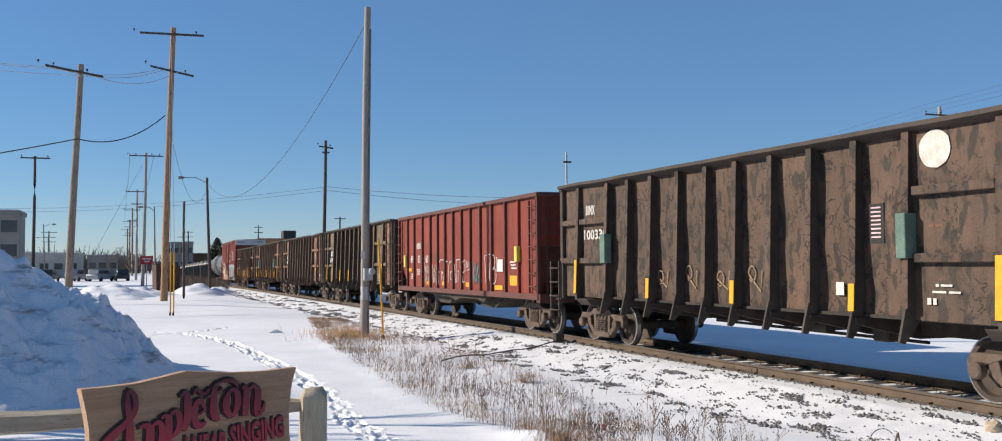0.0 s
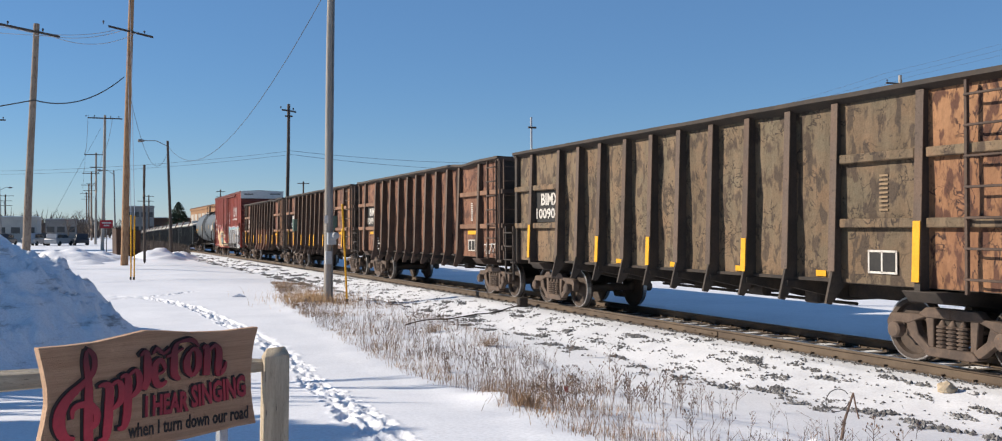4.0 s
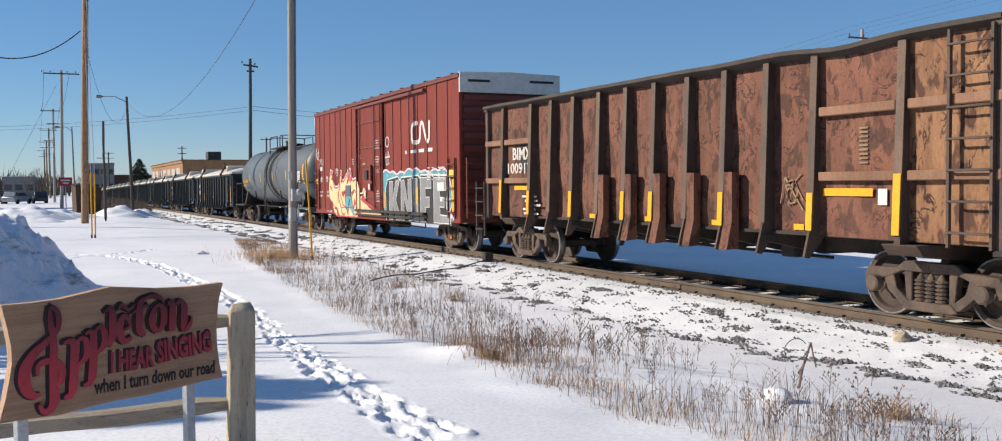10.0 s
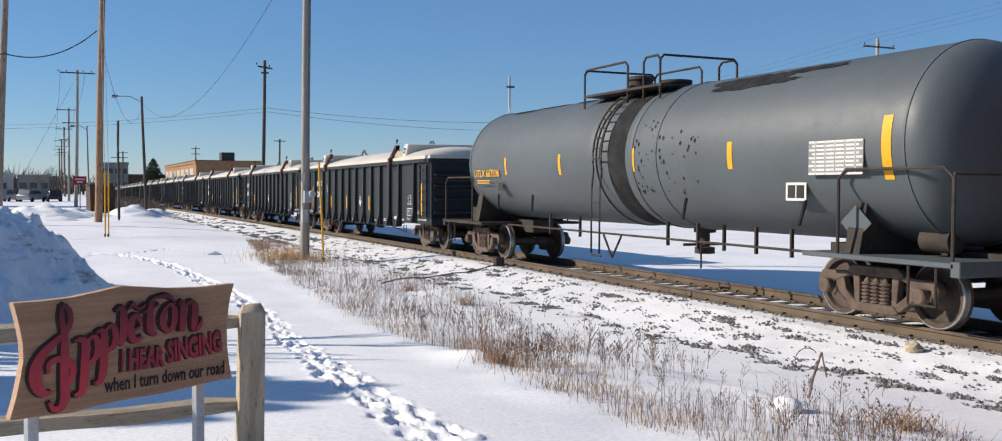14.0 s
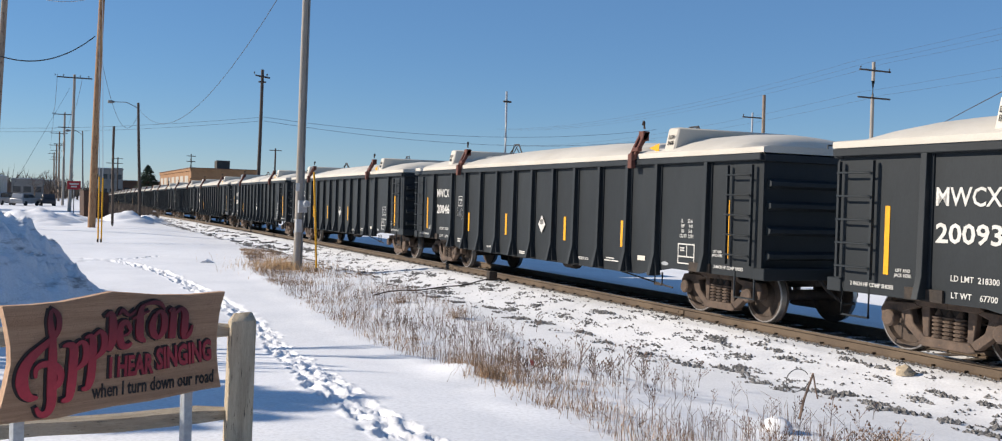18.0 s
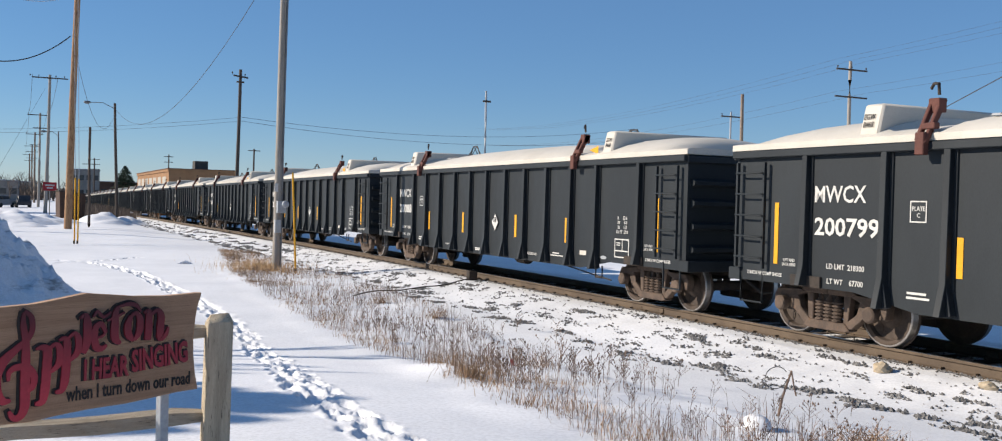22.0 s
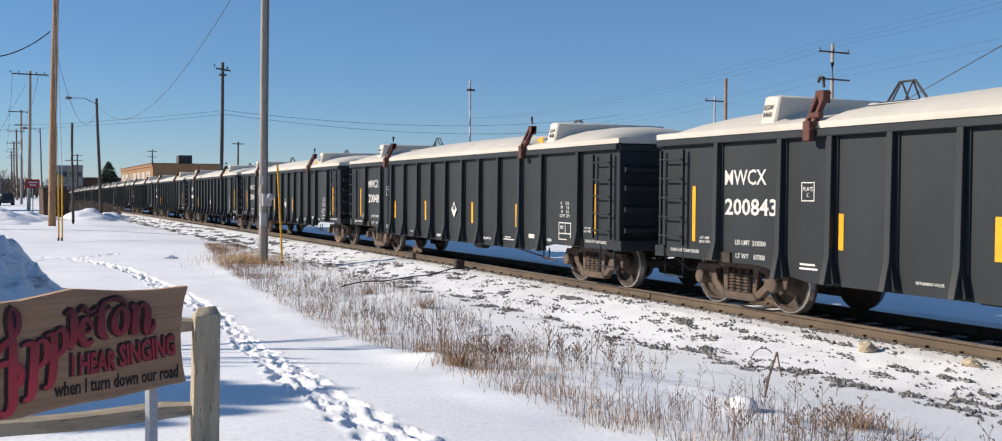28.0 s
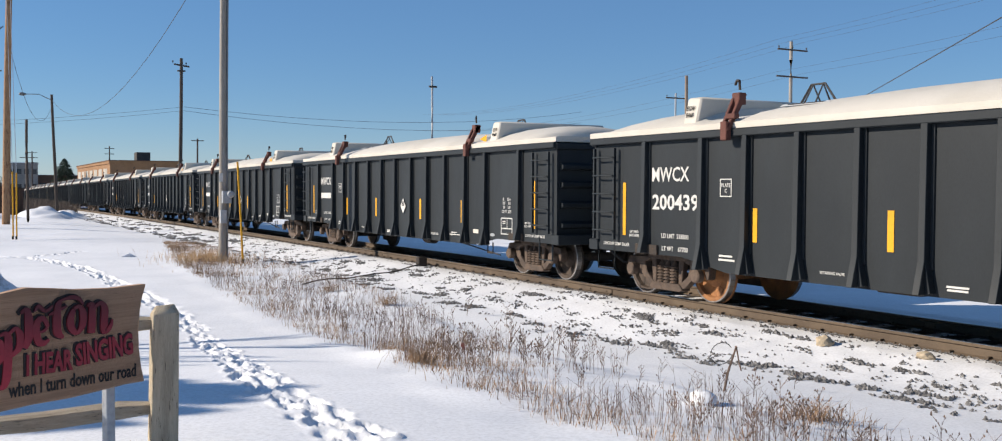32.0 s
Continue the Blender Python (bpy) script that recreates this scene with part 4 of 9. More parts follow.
def bimx_car(u_left, sheet, rib, number, label, seed, end_sheet=None, extras=None, skirts=()):
    half = B_LEN / 2
    car = thing("gondola_car", label, "railcar", "cars of the train")
    CARS.append((car, u_left - half))
    at = lambda d: half - d
    # frame and floor
    part("center_sill", Geo().box((-0.3, -half + 0.1, 0.78), (0.3, half - 0.1, 1.08)).mesh("center_sill", GRIME, bevel=0.01), car)
    part("floor", Geo().box((-1.36, -half + 0.15, 1.08), (1.36, half - 0.15, 1.13)).mesh("floor", GRIME), car)
    bearer = Geo().prism([(-1.52, 0.98), (-1.52, 1.07), (1.52, 1.07), (1.52, 0.98), (0.3, 0.72), (-0.3, 0.72)], 1, -0.06, 0.06).mesh("crossbearer", GRIME)
    for d in B_RIBS[2:-2]:
        part("crossbearer", bearer, car, "", pose(0, at(d), 0))
    part("brake_rod", Geo().tube([(0.2, -3, 0.62), (0.2, 3, 0.66)], 0.03).mesh("brake_rod", GRIME), car)
    part("brake_valve", Geo().box((-0.7, -3.1, 0.66), (-0.45, -2.75, 0.9)).mesh("brake_valve", GRIME, bevel=0.03), car)
    part("brake_cylinder", Geo().lathe([(0.02, 0), (0.11, 0), (0.11, 0.4), (0.02, 0.42)], (-0.55, -1.6, 0.8), 1, 14).mesh("brake_cylinder", GRIME), car)
    # sheets between the ribs, both sides
    cuts = [0.02] + B_RIBS + [B_LEN - 0.02]
    for i in range(len(cuts) - 1):
        material = end_sheet if end_sheet and i == len(cuts) - 2 else sheet
        me = panel_mesh("side_panel", material, at(cuts[i + 1]), at(cuts[i]), 1.09, 3.72, -1.365 + (B_IN if 1 < i < 11 else 0.0), seed * 17 + i, 0.06 if 1 < i < 11 else 0.03)
        part("side_panel", me, car)
        part("side_panel", me, car, "", FLIP)
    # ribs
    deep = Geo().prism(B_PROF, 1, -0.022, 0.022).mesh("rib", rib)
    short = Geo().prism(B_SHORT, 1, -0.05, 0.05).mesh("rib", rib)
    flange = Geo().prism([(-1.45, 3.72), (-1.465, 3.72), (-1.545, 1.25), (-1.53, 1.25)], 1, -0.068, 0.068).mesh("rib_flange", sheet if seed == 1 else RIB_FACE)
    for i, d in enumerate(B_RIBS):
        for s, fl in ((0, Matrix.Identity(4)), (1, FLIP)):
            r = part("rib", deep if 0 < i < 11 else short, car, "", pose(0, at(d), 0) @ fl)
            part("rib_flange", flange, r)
    skirt = Geo().prism([(-1.535, 2.05), (-1.535, 1.25), (-1.64, 0.78), (-1.40, 0.80), (-1.385, 2.05)], 1, -0.30, -0.088).mesh("rib_skirt", sheet)
    for i in skirts:
        part("rib_skirt", skirt, car, "", pose(0, at(B_RIBS[i]), 0))
    # horizontal stiffeners in the end bays
    for a, b in ((0.0, 0.97), (1.14, 2.49), (11.95, 13.39), (13.57, 15.0)):
        for z in (1.89, 2.82):
            me = Geo().box((-1.475, at(b) + 0.01, z), (-1.37, at(a) - 0.01, z + 0.13)).mesh("stiffener", TAN_BEAM if seed > 2 else sheet, bevel=0.012)
            part("stiffener", me, car)
            part("stiffener", me, car, "", pose(0, at(a) + at(b), 0) @ FLIP)
    # top chord, bent a little
    vs, fs, n = [], [], 44
    for i in range(n + 1):
        y = -half + B_LEN * i / n
        w = 0.016 * noise.noise((y * 0.7, seed, 2.0)) + (-0.06 * math.exp(-((at(y) - 12.4) / 0.7) ** 2) if seed in (3, 5) else 0)
        vs += [(-1.53, y, 3.775 + w), (-1.30, y, 3.69 + w), (-1.30, y, 3.83 + w), (-1.53, y, 3.84 + w)]
    for i in range(n):
        fs += [(4 * i + k, 4 * i + (k + 1) % 4, 4 * i + 4 + (k + 1) % 4, 4 * i + 4 + k) for k in range(4)]
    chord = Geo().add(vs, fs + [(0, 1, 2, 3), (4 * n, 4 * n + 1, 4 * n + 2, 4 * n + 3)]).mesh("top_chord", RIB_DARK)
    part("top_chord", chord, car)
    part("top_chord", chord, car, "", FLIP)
    # ends
    for s in (0, 1):
        m = FLIP if s else None
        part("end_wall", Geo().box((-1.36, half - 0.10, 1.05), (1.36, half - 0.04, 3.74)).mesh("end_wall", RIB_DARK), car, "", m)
        part("end_chord", Geo().box((-1.49, half - 0.16, 3.70), (1.49, half + 0.02, 3.83)).mesh("end_chord", rib, bevel=0.01), car, "", m)
        for z in (1.3, 1.9, 2.82):
            part("end_stiffener", Geo().box((-1.42, half - 0.05, z), (1.42, half + 0.10, z + 0.13)).mesh("end_stiffener", rib, bevel=0.01), car, "", m)
        for x in (-1.40, 1.40):
            part("corner_post", Geo().box((x - 0.06, half - 0.14, 1.0), (x + 0.06, half + 0.0, 3.72)).mesh("corner_post", rib, bevel=0.01), car, "", m)
        part("end_platform", Geo().box((-1.5, half - 0.1, 0.98), (1.5, half + 0.2, 1.05)).mesh("end_platform", GRIME), car, "", m)
        part("body_bolster", Geo().prism([(-1.58, 1.05), (1.58, 1.05), (1.45, 0.90), (0.35, 0.80), (-0.35, 0.80), (-1.45, 0.90)], 1, at(1.75), at(1.15)).mesh("body_bolster", rib, bevel=0.01), car, "", m)
    part("ladder", B_LADDER, car, "", pose(-1.50, -half + 0.42, 0))
    part("ladder", B_LADDER, car, "", pose(1.50, half - 0.42, 0) @ FLIP)
    part("end_ladder", B_LADDER, car, "", pose(-1.05, -half - 0.08, 0, 0, 0, 90))
    part("low_ladder", B_LOW_LADDER, car, "", pose(-1.50, half + 0.22, 0))
    ends(car, half)
    truck(car, at(1.44))
    truck(car, at(13.58))
    # marks
    if number:
        if seed > 1:
            part("number_panel", Geo().box((-1.372, at(2.50), 2.04), (-1.366, at(1.13), 2.80)).mesh("number_panel", MARK_BLACK), car, "black-painted number panel")
        big = seed > 1
        part("reporting_mark", words("bimx", WORN_WHITE), car, "white painted letters", side(-1.385, at(0.0), 0.0) @ (fitted(WORDS["bimx"], 1.46, 2.47, 2.45, 2.74) if big else fitted(WORDS["bimx"], 1.36, 1.84, 3.04, 3.27)))
        part("car_number", words(number, WORN_WHITE), car, "white painted numerals", side(-1.385, at(0.0), 0.0) @ (fitted(WORDS[number], 1.10 if seed == 4 else 1.18, 2.34 if seed == 4 else 2.46, 2.12, 2.38) if big else fitted(WORDS[number], 1.25, 2.44, 2.45, 2.69)))
    rows = [(at(2.0), 1.78, 0.9, 0.10), (at(12.45 if seed == 5 else 12.9), 1.73 if seed == 5 else 1.78, 0.95, 0.11)] if seed > 2 else []
    rows += [(at(5.2), 1.2, 0.25, 0.09), (at(7.3), 1.2, 0.25, 0.09), (at(9.4), 1.2, 0.3, 0.09), (at(11.4), 1.2, 0.22, 0.09)]
    for k, r in enumerate(rows):
        if seed != 1:
            part("reflector", bars([r], -1.385 + (B_IN if -4.36 < r[0] < 4.92 else 0.0), 0.006).mesh("reflector", YELLOW), car, "yellow reflective strip")
    if seed in (1, 2, 4, 5):
        for k in ((0, 3, 6, 9, 11) if seed == 1 else (0, 3, 5, 8, 11) if seed == 2 else (0, 1, 3, 5, 6, 8, 10, 11)):
            d = B_RIBS[k]
            hi = 1.98 if k in (0, 11) else 1.58 if seed == 1 else 1.72
            out = 1.53 - 0.0324 * (hi - 1.25)
            me = Geo().prism([(-out - 0.014, hi), (-out - 0.024, hi), (-1.560, 1.17), (-1.548, 1.17)], 1, -0.062, 0.062).mesh("reflector", YELLOW)
            part("reflector", me, car, "yellow reflective strip", pose(-0.006, at(d), 0))
    if seed in (2, 3):
        part("stencil_plate", Geo().box((-1.385, at(12.98), 1.26), (-1.372, at(12.46), 1.56)).mesh("stencil_plate", MARK_BLACK), car)
        part("stencil_frame", bars([(at(12.72), 1.56, 0.52, 0.03), (at(12.72), 1.26, 0.52, 0.03), (at(12.46), 1.41, 0.03, 0.33), (at(12.98), 1.41, 0.03, 0.33), (at(12.71), 1.41, 0.03, 0.30)], -1.388).mesh("stencil_frame", WORN_WHITE), car)
    if seed in (3, 5):
        part("small_lettering", bars([(at(2.35 + 0.1 * (k % 3)), 1.58 - 0.1 * k, 0.75 - 0.1 * (k % 2), 0.05) for k in range(5)], -1.388).mesh("small_lettering", WORN_WHITE), car)
    if seed == 1:
        part("stencil_plate", Geo().box((-1.33, at(11.27), 2.18), (-1.31, at(10.95), 2.76)).mesh("stencil_plate", MARK_BLACK), car)
        part("stencil_bars", bars([(at(11.11), 2.70 - 0.062 * k, 0.2, 0.022) for k in range(8)], -1.333).mesh("stencil_bars", PINK), car)
        part("small_lettering", bars([(at(12.32), 1.58, 0.06, 0.04), (at(12.48), 1.58, 0.20, 0.03), (at(12.35), 1.49, 0.24, 0.03), (at(12.62), 1.49, 0.2, 0.03), (at(12.17), 1.36, 0.07, 0.09), (at(12.27), 1.36, 0.06, 0.09)], -1.388).mesh("small_lettering", WORN_WHITE), car)
    else:
        part("data_plate", bars([(at(12.75), 2.62 - 0.06 * k, 0.16, 0.028) for k in range(9)], -1.388).mesh("data_plate", WORN_WHITE if seed == 3 else FAINT_CHALK), car)
    if extras:
        extras(car, at)
    return car


def scrawl(points, wide, x, material, name="chalk_tag"):
    """A painted stroke on a side, along points (y, z)."""
    vs, fs, n = [], [], len(points)
    for k, (y, z) in enumerate(points):
        (ya, za), (yb, zb) = points[max(k - 1, 0)], points[min(k + 1, n - 1)]
        d = max(math.hypot(yb - ya, zb - za), 1e-4)
        ty, tz = (yb - ya) / d, (zb - za) / d
        if 0 < k < n - 1:
            d0, d1 = math.hypot(y - ya, z - za), math.hypot(yb - y, zb - z)
            cos = ((y - ya) * (yb - y) + (z - za) * (zb - z)) / max(d0 * d1, 1e-6)
            h = wide / 2 / max(math.sqrt(max((1 + cos) / 2, 0.0)), 0.55)
        else:
            h = wide / 2
        vs += [(x, y - tz * h, z + ty * h), (x, y + tz * h, z - ty * h), (x - 0.003, y + tz * h, z - ty * h), (x - 0.003, y - tz * h, z + ty * h)]
    for k in range(n - 1):
        fs += [(4 * k + j, 4 * k + (j + 1) % 4, 4 * k + 4 + (j + 1) % 4, 4 * k + 4 + j) for j in range(4)]
    return Geo().add(vs, fs + [(0, 1, 2, 3), (4 * n - 1, 4 * n - 2, 4 * n - 3, 4 * n - 4)]).mesh(name, material)


def ring(y, z, r, n=16, squash=1.0, start=0.0, turn=1.0):
    return [(y + r * squash * math.cos(start + math.tau * turn * k / n), z + r * math.sin(start + math.tau * turn * k / n)) for k in range(n + 1)]


def blob(y, z, r, squash, seed, rough=0.15, n=22):
    return [(y + r * squash * (1 + rough * noise.noise((math.cos(a) * 2, math.sin(a) * 2, seed))) * math.cos(a), z + r * (1 + rough * noise.noise((math.sin(a) * 2, math.cos(a) * 2, seed + 5))) * math.sin(a)) for a in [math.tau * k / n for k in range(n)]]


def extras_a(car, at):
    part("painted_disc", Geo().prism(blob(at(12.33), 3.44, 0.265, 1.05, 3.0), 0, -1.387, -1.392).mesh("painted_disc", WORN_WHITE), car, "worn white painted disc")
    part("green_bracket", Geo().box((-1.58, at(11.95), 1.95), (-1.37, at(11.76), 2.58)).mesh("green_bracket", GREEN_PATCH, bevel=0.01), car, "weathered green steel bracket")
    part("green_bracket", Geo().box((-1.58, at(2.70), 1.90), (-1.40, at(2.46), 2.56)).mesh("green_bracket", GREEN_PATCH, bevel=0.01), car, "weathered green steel bracket")
    part("paper_label", bars([(at(10.3), 1.49, 0.18, 0.2)], -1.335).mesh("paper_label", WHITE_PAINT), car, "white paper label")
    for k, d in enumerate((4.8, 5.9, 7.0, 8.0)):
        part("chalk_tag", scrawl(ring(at(d), 1.6 + 0.1 * (k % 2), 0.14, 9, 0.8) + [(at(d + 0.25), 1.4), (at(d + 0.3), 1.75)], 0.025, -1.335, FAINT_CHALK), car)


def extras_d(car, at):
    c = (at(4.22), 1.83)
    part("round_tag", scrawl(ring(c[0], c[1], 0.42, 18, 0.72, 0.9, 0.85), 0.045, -1.335, WORN_WHITE, "round_tag"), car, "white sprayed round tag")
    part("round_tag", scrawl(ring(c[0], c[1], 0.29, 14, 0.66, 2.0, 0.85) + ring(c[0], c[1] - 0.05, 0.13, 10, 0.6), 0.035, -1.335, WORN_WHITE, "round_tag"), car)
    part("chalk_tag", scrawl([(at(5.1), 1.45), (at(5.25), 1.95), (at(5.36), 1.6), (at(5.5), 1.9), (at(5.45), 1.35)], 0.04, -1.335, RUST_ORANGE), car)
    part("white_tag", scrawl([(at(13.75), 1.25), (at(13.9), 1.5), (at(13.85), 1.15), (at(14.05), 1.5), (at(14.1), 1.2), (at(14.3), 1.48), (at(14.35), 1.2), (at(14.5), 1.42)], 0.03, -1.395, WHITE_PAINT, "white_tag"), car)
    part("white_tag", scrawl([(at(13.72), 1.44), (at(14.55), 1.46)], 0.028, -1.395, WHITE_PAINT, "white_tag"), car)


def extras_e(car, at):
    part("green_bracket", Geo().box((-1.58, at(2.70), 1.91), (-1.37, at(2.46), 2.55)).mesh("green_bracket", GREEN_PATCH, bevel=0.01), car, "weathered green steel bracket")
    part("green_bracket", Geo().box((-1.58, at(11.95), 1.9), (-1.37, at(11.77), 2.56)).mesh("green_bracket", GREEN_PATCH, bevel=0.01), car, "weathered green steel bracket")
    part("paper_label", bars([(at(0.62), 1.64, 0.14, 0.18)], -1.392).mesh("paper_label", WHITE_PAINT), car, "white paper label")
    part("chalk_tag", scrawl([(at(10.98 + 0.05 * k), 1.78 - 0.02 * k if k % 2 else 1.52 - 0.012 * k) for k in range(12)], 0.016, -1.335, FAINT_CHALK), car)
    part("chalk_tag", scrawl(ring(at(11.3), 1.42, 0.09, 10, 1.3) + [(at(11.45), 1.5), (at(11.5), 1.33)], 0.016, -1.335, FAINT_CHALK), car)
    part("scraped_paint", scrawl([(at(12.2), 1.29), (at(12.42), 1.25), (at(12.5), 1.28), (at(12.75), 1.24), (at(12.85), 1.27), (at(13.2), 1.24)], 0.022, -1.392, WORN_WHITE, "scraped_paint"), car, "white paint scraped bare")


def extras_f(car, at):
    part("chalk_tag", scrawl(ring(at(11.25), 1.73, 0.18, 12, 0.7) + [(at(11.45), 2.0), (at(11.1), 1.95), (at(11.5), 1.45)], 0.025, -1.335, FAINT_CHALK), car)
    part("chalk_tag", scrawl([(at(11.0), 1.55), (at(11.08), 1.95), (at(11.18), 1.52), (at(11.3), 1.9), (at(11.5), 1.6)], 0.022, -1.335, FAINT_CHALK), car)
    part("paper_label", bars([(at(13.1), 1.67, 0.16, 0.22)], -1.39).mesh("paper_label", WHITE_PAINT), car, "white paper label")


bimx_car(22.75, DARK_STEEL, RIB_DARK, "b1", "dark brown high-sided gondola with deep ribs and worn paint", 1, RUST, extras_a)
bimx_car(54.9, OLIVE_STEEL, RIB_DARK, "b2", "olive and rust high-sided gondola with deep ribs", 2, RUST_ORANGE)
bimx_car(70.92, RUST_TAN, RIB_RUST, "b3", "rust-brown high-sided gondola with sprayed white tags", 3, RUST_TAN, extras_d)
bimx_car(87.0, RUST_TAN, RIB_RUST, "b4", "scuffed rust-brown gondola with yellow strips and green brackets", 4, RUST_ORANGE, extras_e)
bimx_car(103.0, RUST, RIB_RUST, "b5", "deep rust-red gondola with orange rusted end bays", 5, RUST_ORANGE, extras_f, (4, 5, 6, 7, 8))


# -- red rib-sided hopper --
def hopper_car(u_left):
    length, top = 14.5, 3.80
    half = length / 2
    at = lambda d: half - d
    car = thing("hopper_car", "oxide-red ribbed hopper car with white graffiti", "railcar", "cars of the train")
    CARS.append((car, u_left - half))
    ribs = [0.06, 1.31, 2.24, 3.37, 4.40, 5.30, 6.17, 7.07, 7.98, 8.88, 9.82, 10.86, 12.01, 13.05, 14.44]
    for i in range(len(ribs) - 1):
        a, b = ribs[i], ribs[i + 1]
        z_a = 1.08 if a > 1.2 and a < 13 else 2.15
        z_b = 1.08 if b < 13.2 and b > 1.2 else 2.15
        pts = [(at(a), z_a), (at(a), 3.68), (at(b), 3.68), (at(b), z_b)]
        if z_a == z_b:
            me = panel_mesh("side_panel", HOPPER_RED, at(b), at(a), 1.05, 3.68, -1.44, 90 + i, 0.012)
        else:
            me = Geo().prism(pts, 0, -1.44, -1.41).mesh("side_panel", HOPPER_RED)
        part("side_panel", me, car)
        part("side_panel", me, car, "", pose(0, at(a) + at(b), 0) @ FLIP if z_a == z_b else pose(0, at(a) + at(b), 0) @ FLIP)
    for i, d in enumerate(ribs):
        z0 = 1.0 if 1.2 < d < 13.2 else 0.98
        me = Geo().box((-1.52, at(d) - 0.045, z0), (-1.44, at(d) + 0.045, 3.7)).mesh("rib", HOPPER_DARK if i % 13 else HOPPER_RED, bevel=0.01)
        part("rib", me, car)
        part("rib", me, car, "", pose(0, 2 * at(d), 0) @ FLIP)
    for s in (0, 1):
        m = FLIP if s else None
        part("top_chord", Geo().box((-1.54, -half, 3.68), (-1.36, half, top)).mesh("top_chord", HOPPER_DARK, bevel=0.015), car, "", m)
        part("side_sill", Geo().box((-1.53, -half, 0.92), (-1.36, half, 1.08)).mesh("side_sill", HOPPER_DARK, bevel=0.012), car, "", m)
        part("slope_sheet", Geo().prism([(half - 0.1, 2.35), (half - 0.1, 2.42), (half - 2.4, 1.0), (half - 2.4, 0.92)], 0, -1.40, 1.40).mesh("slope_sheet", HOPPER_DARK), car, "", m)
        part("end_wall", Geo().box((-1.41, half - 0.12, 2.35), (1.41, half - 0.06, 3.72)).mesh("end_wall", HOPPER_RED), car, "", m)
        part("end_chord", Geo().box((-1.5, half - 0.14, 3.68), (1.5, half + 0.02, top)).mesh("end_chord", HOPPER_DARK, bevel=0.01), car, "", m)
        part("end_sill", Geo().box((-1.5, half - 0.15, 0.85), (1.5, half + 0.1, 1.08)).mesh("end_sill", HOPPER_DARK, bevel=0.01), car, "", m)
        for x in (-0.6, 0.6):
            part("end_post", Geo().box((x - 0.05, half - 0.13, 1.05), (x + 0.05, half - 0.03, 3.7)).mesh("end_post", HOPPER_DARK), car, "", m)
        part("hopper_bay", Geo().prism([(half - 3.2, 1.0), (half - 6.6, 1.0), (half - 5.5, 0.55), (half - 4.4, 0.55)], 0, -1.1, 1.1).mesh("hopper_bay", GRIME), car, "", m)
    part("center_sill", Geo().box((-0.25, -half + 0.1, 0.76), (0.25, half - 0.1, 1.05)).mesh("center_sill", GRIME), car)
    part("side_sheet_foot", Geo().prism([(at(3.4), 1.0), (at(10.5), 1.0), (at(9.8), 0.72), (at(9.2), 0.80), (at(7.6), 0.80), (at(7.0), 0.70), (at(6.4), 0.80), (at(4.2), 0.84)], 0, -1.38, -1.34).mesh("side_sheet_foot", GRIME), car)
    lad = ladder_mesh("ladder", HOPPER_DARK, 0.5, 1.1, 3.6, 7)
    part("ladder", lad, car, "", pose(-1.50, -half + 0.35, 0))
    part("ladder", lad, car, "", pose(-1.50, half - 0.35, 0))
    part("end_ladder", lad, car, "", pose(-1.0, -half - 0.02, 0, 0, 0, 90))
    # marks
    x = -1.465
    part("yellow_box", Geo().box((-1.58, at(1.3), 1.83), (-1.45, at(1.08), 2.28)).mesh("yellow_box", PALE_YELLOW, bevel=0.01), car, "faded yellow bracket")
    part("yellow_box", Geo().box((-1.57, at(13.12), 1.95), (-1.45, at(12.92), 2.38)).mesh("yellow_box", PALE_YELLOW, bevel=0.01), car, "faded yellow bracket")
    part("reporting_mark", words("hbimx", WHITE_PAINT), car, "white painted letters", side(x, at(2.85), 2.5) @ Matrix.Diagonal((1.2, 1.4, 1, 1)))
    for key, d in (("h49", 1.87), ("h83", 2.87), ("h60", 3.90)):
        part("car_number", words(key, WHITE_PAINT), car, "white painted numerals", side(x, at(d), 1.98) @ Matrix.Diagonal((1.35, 1.4, 1, 1)))
    for d, z, w in ((1.64, 1.72, 0.34), (4.08, 1.25, 0.5), (6.0, 1.25, 0.46), (8.6, 1.25, 0.48), (11.4, 1.2, 0.65), (12.6, 1.42, 0.55)):
        part("reflector", bars([(at(d), z, w, 0.13 if d < 12 else 0.28)], x).mesh("reflector", YELLOW), car, "yellow reflective strip")
    part("paper_label", bars([(at(11.5), 1.85, 0.5, 0.36)], x).mesh("paper_label", WHITE_PAINT), car, "white paper label")
    part("small_lettering", bars([(at(12.55 + 0.05 * k), 1.95 - 0.09 * k, 0.4, 0.04) for k in range(3)] + [(at(2.8), 1.72 - 0.08 * k, 0.4, 0.035) for k in range(3)] + [(at(1.9), 1.55 - 0.08 * k, 0.25, 0.035) for k in range(3)], x).mesh("small_lettering", WHITE_PAINT), car)
    rn = random.Random(5)
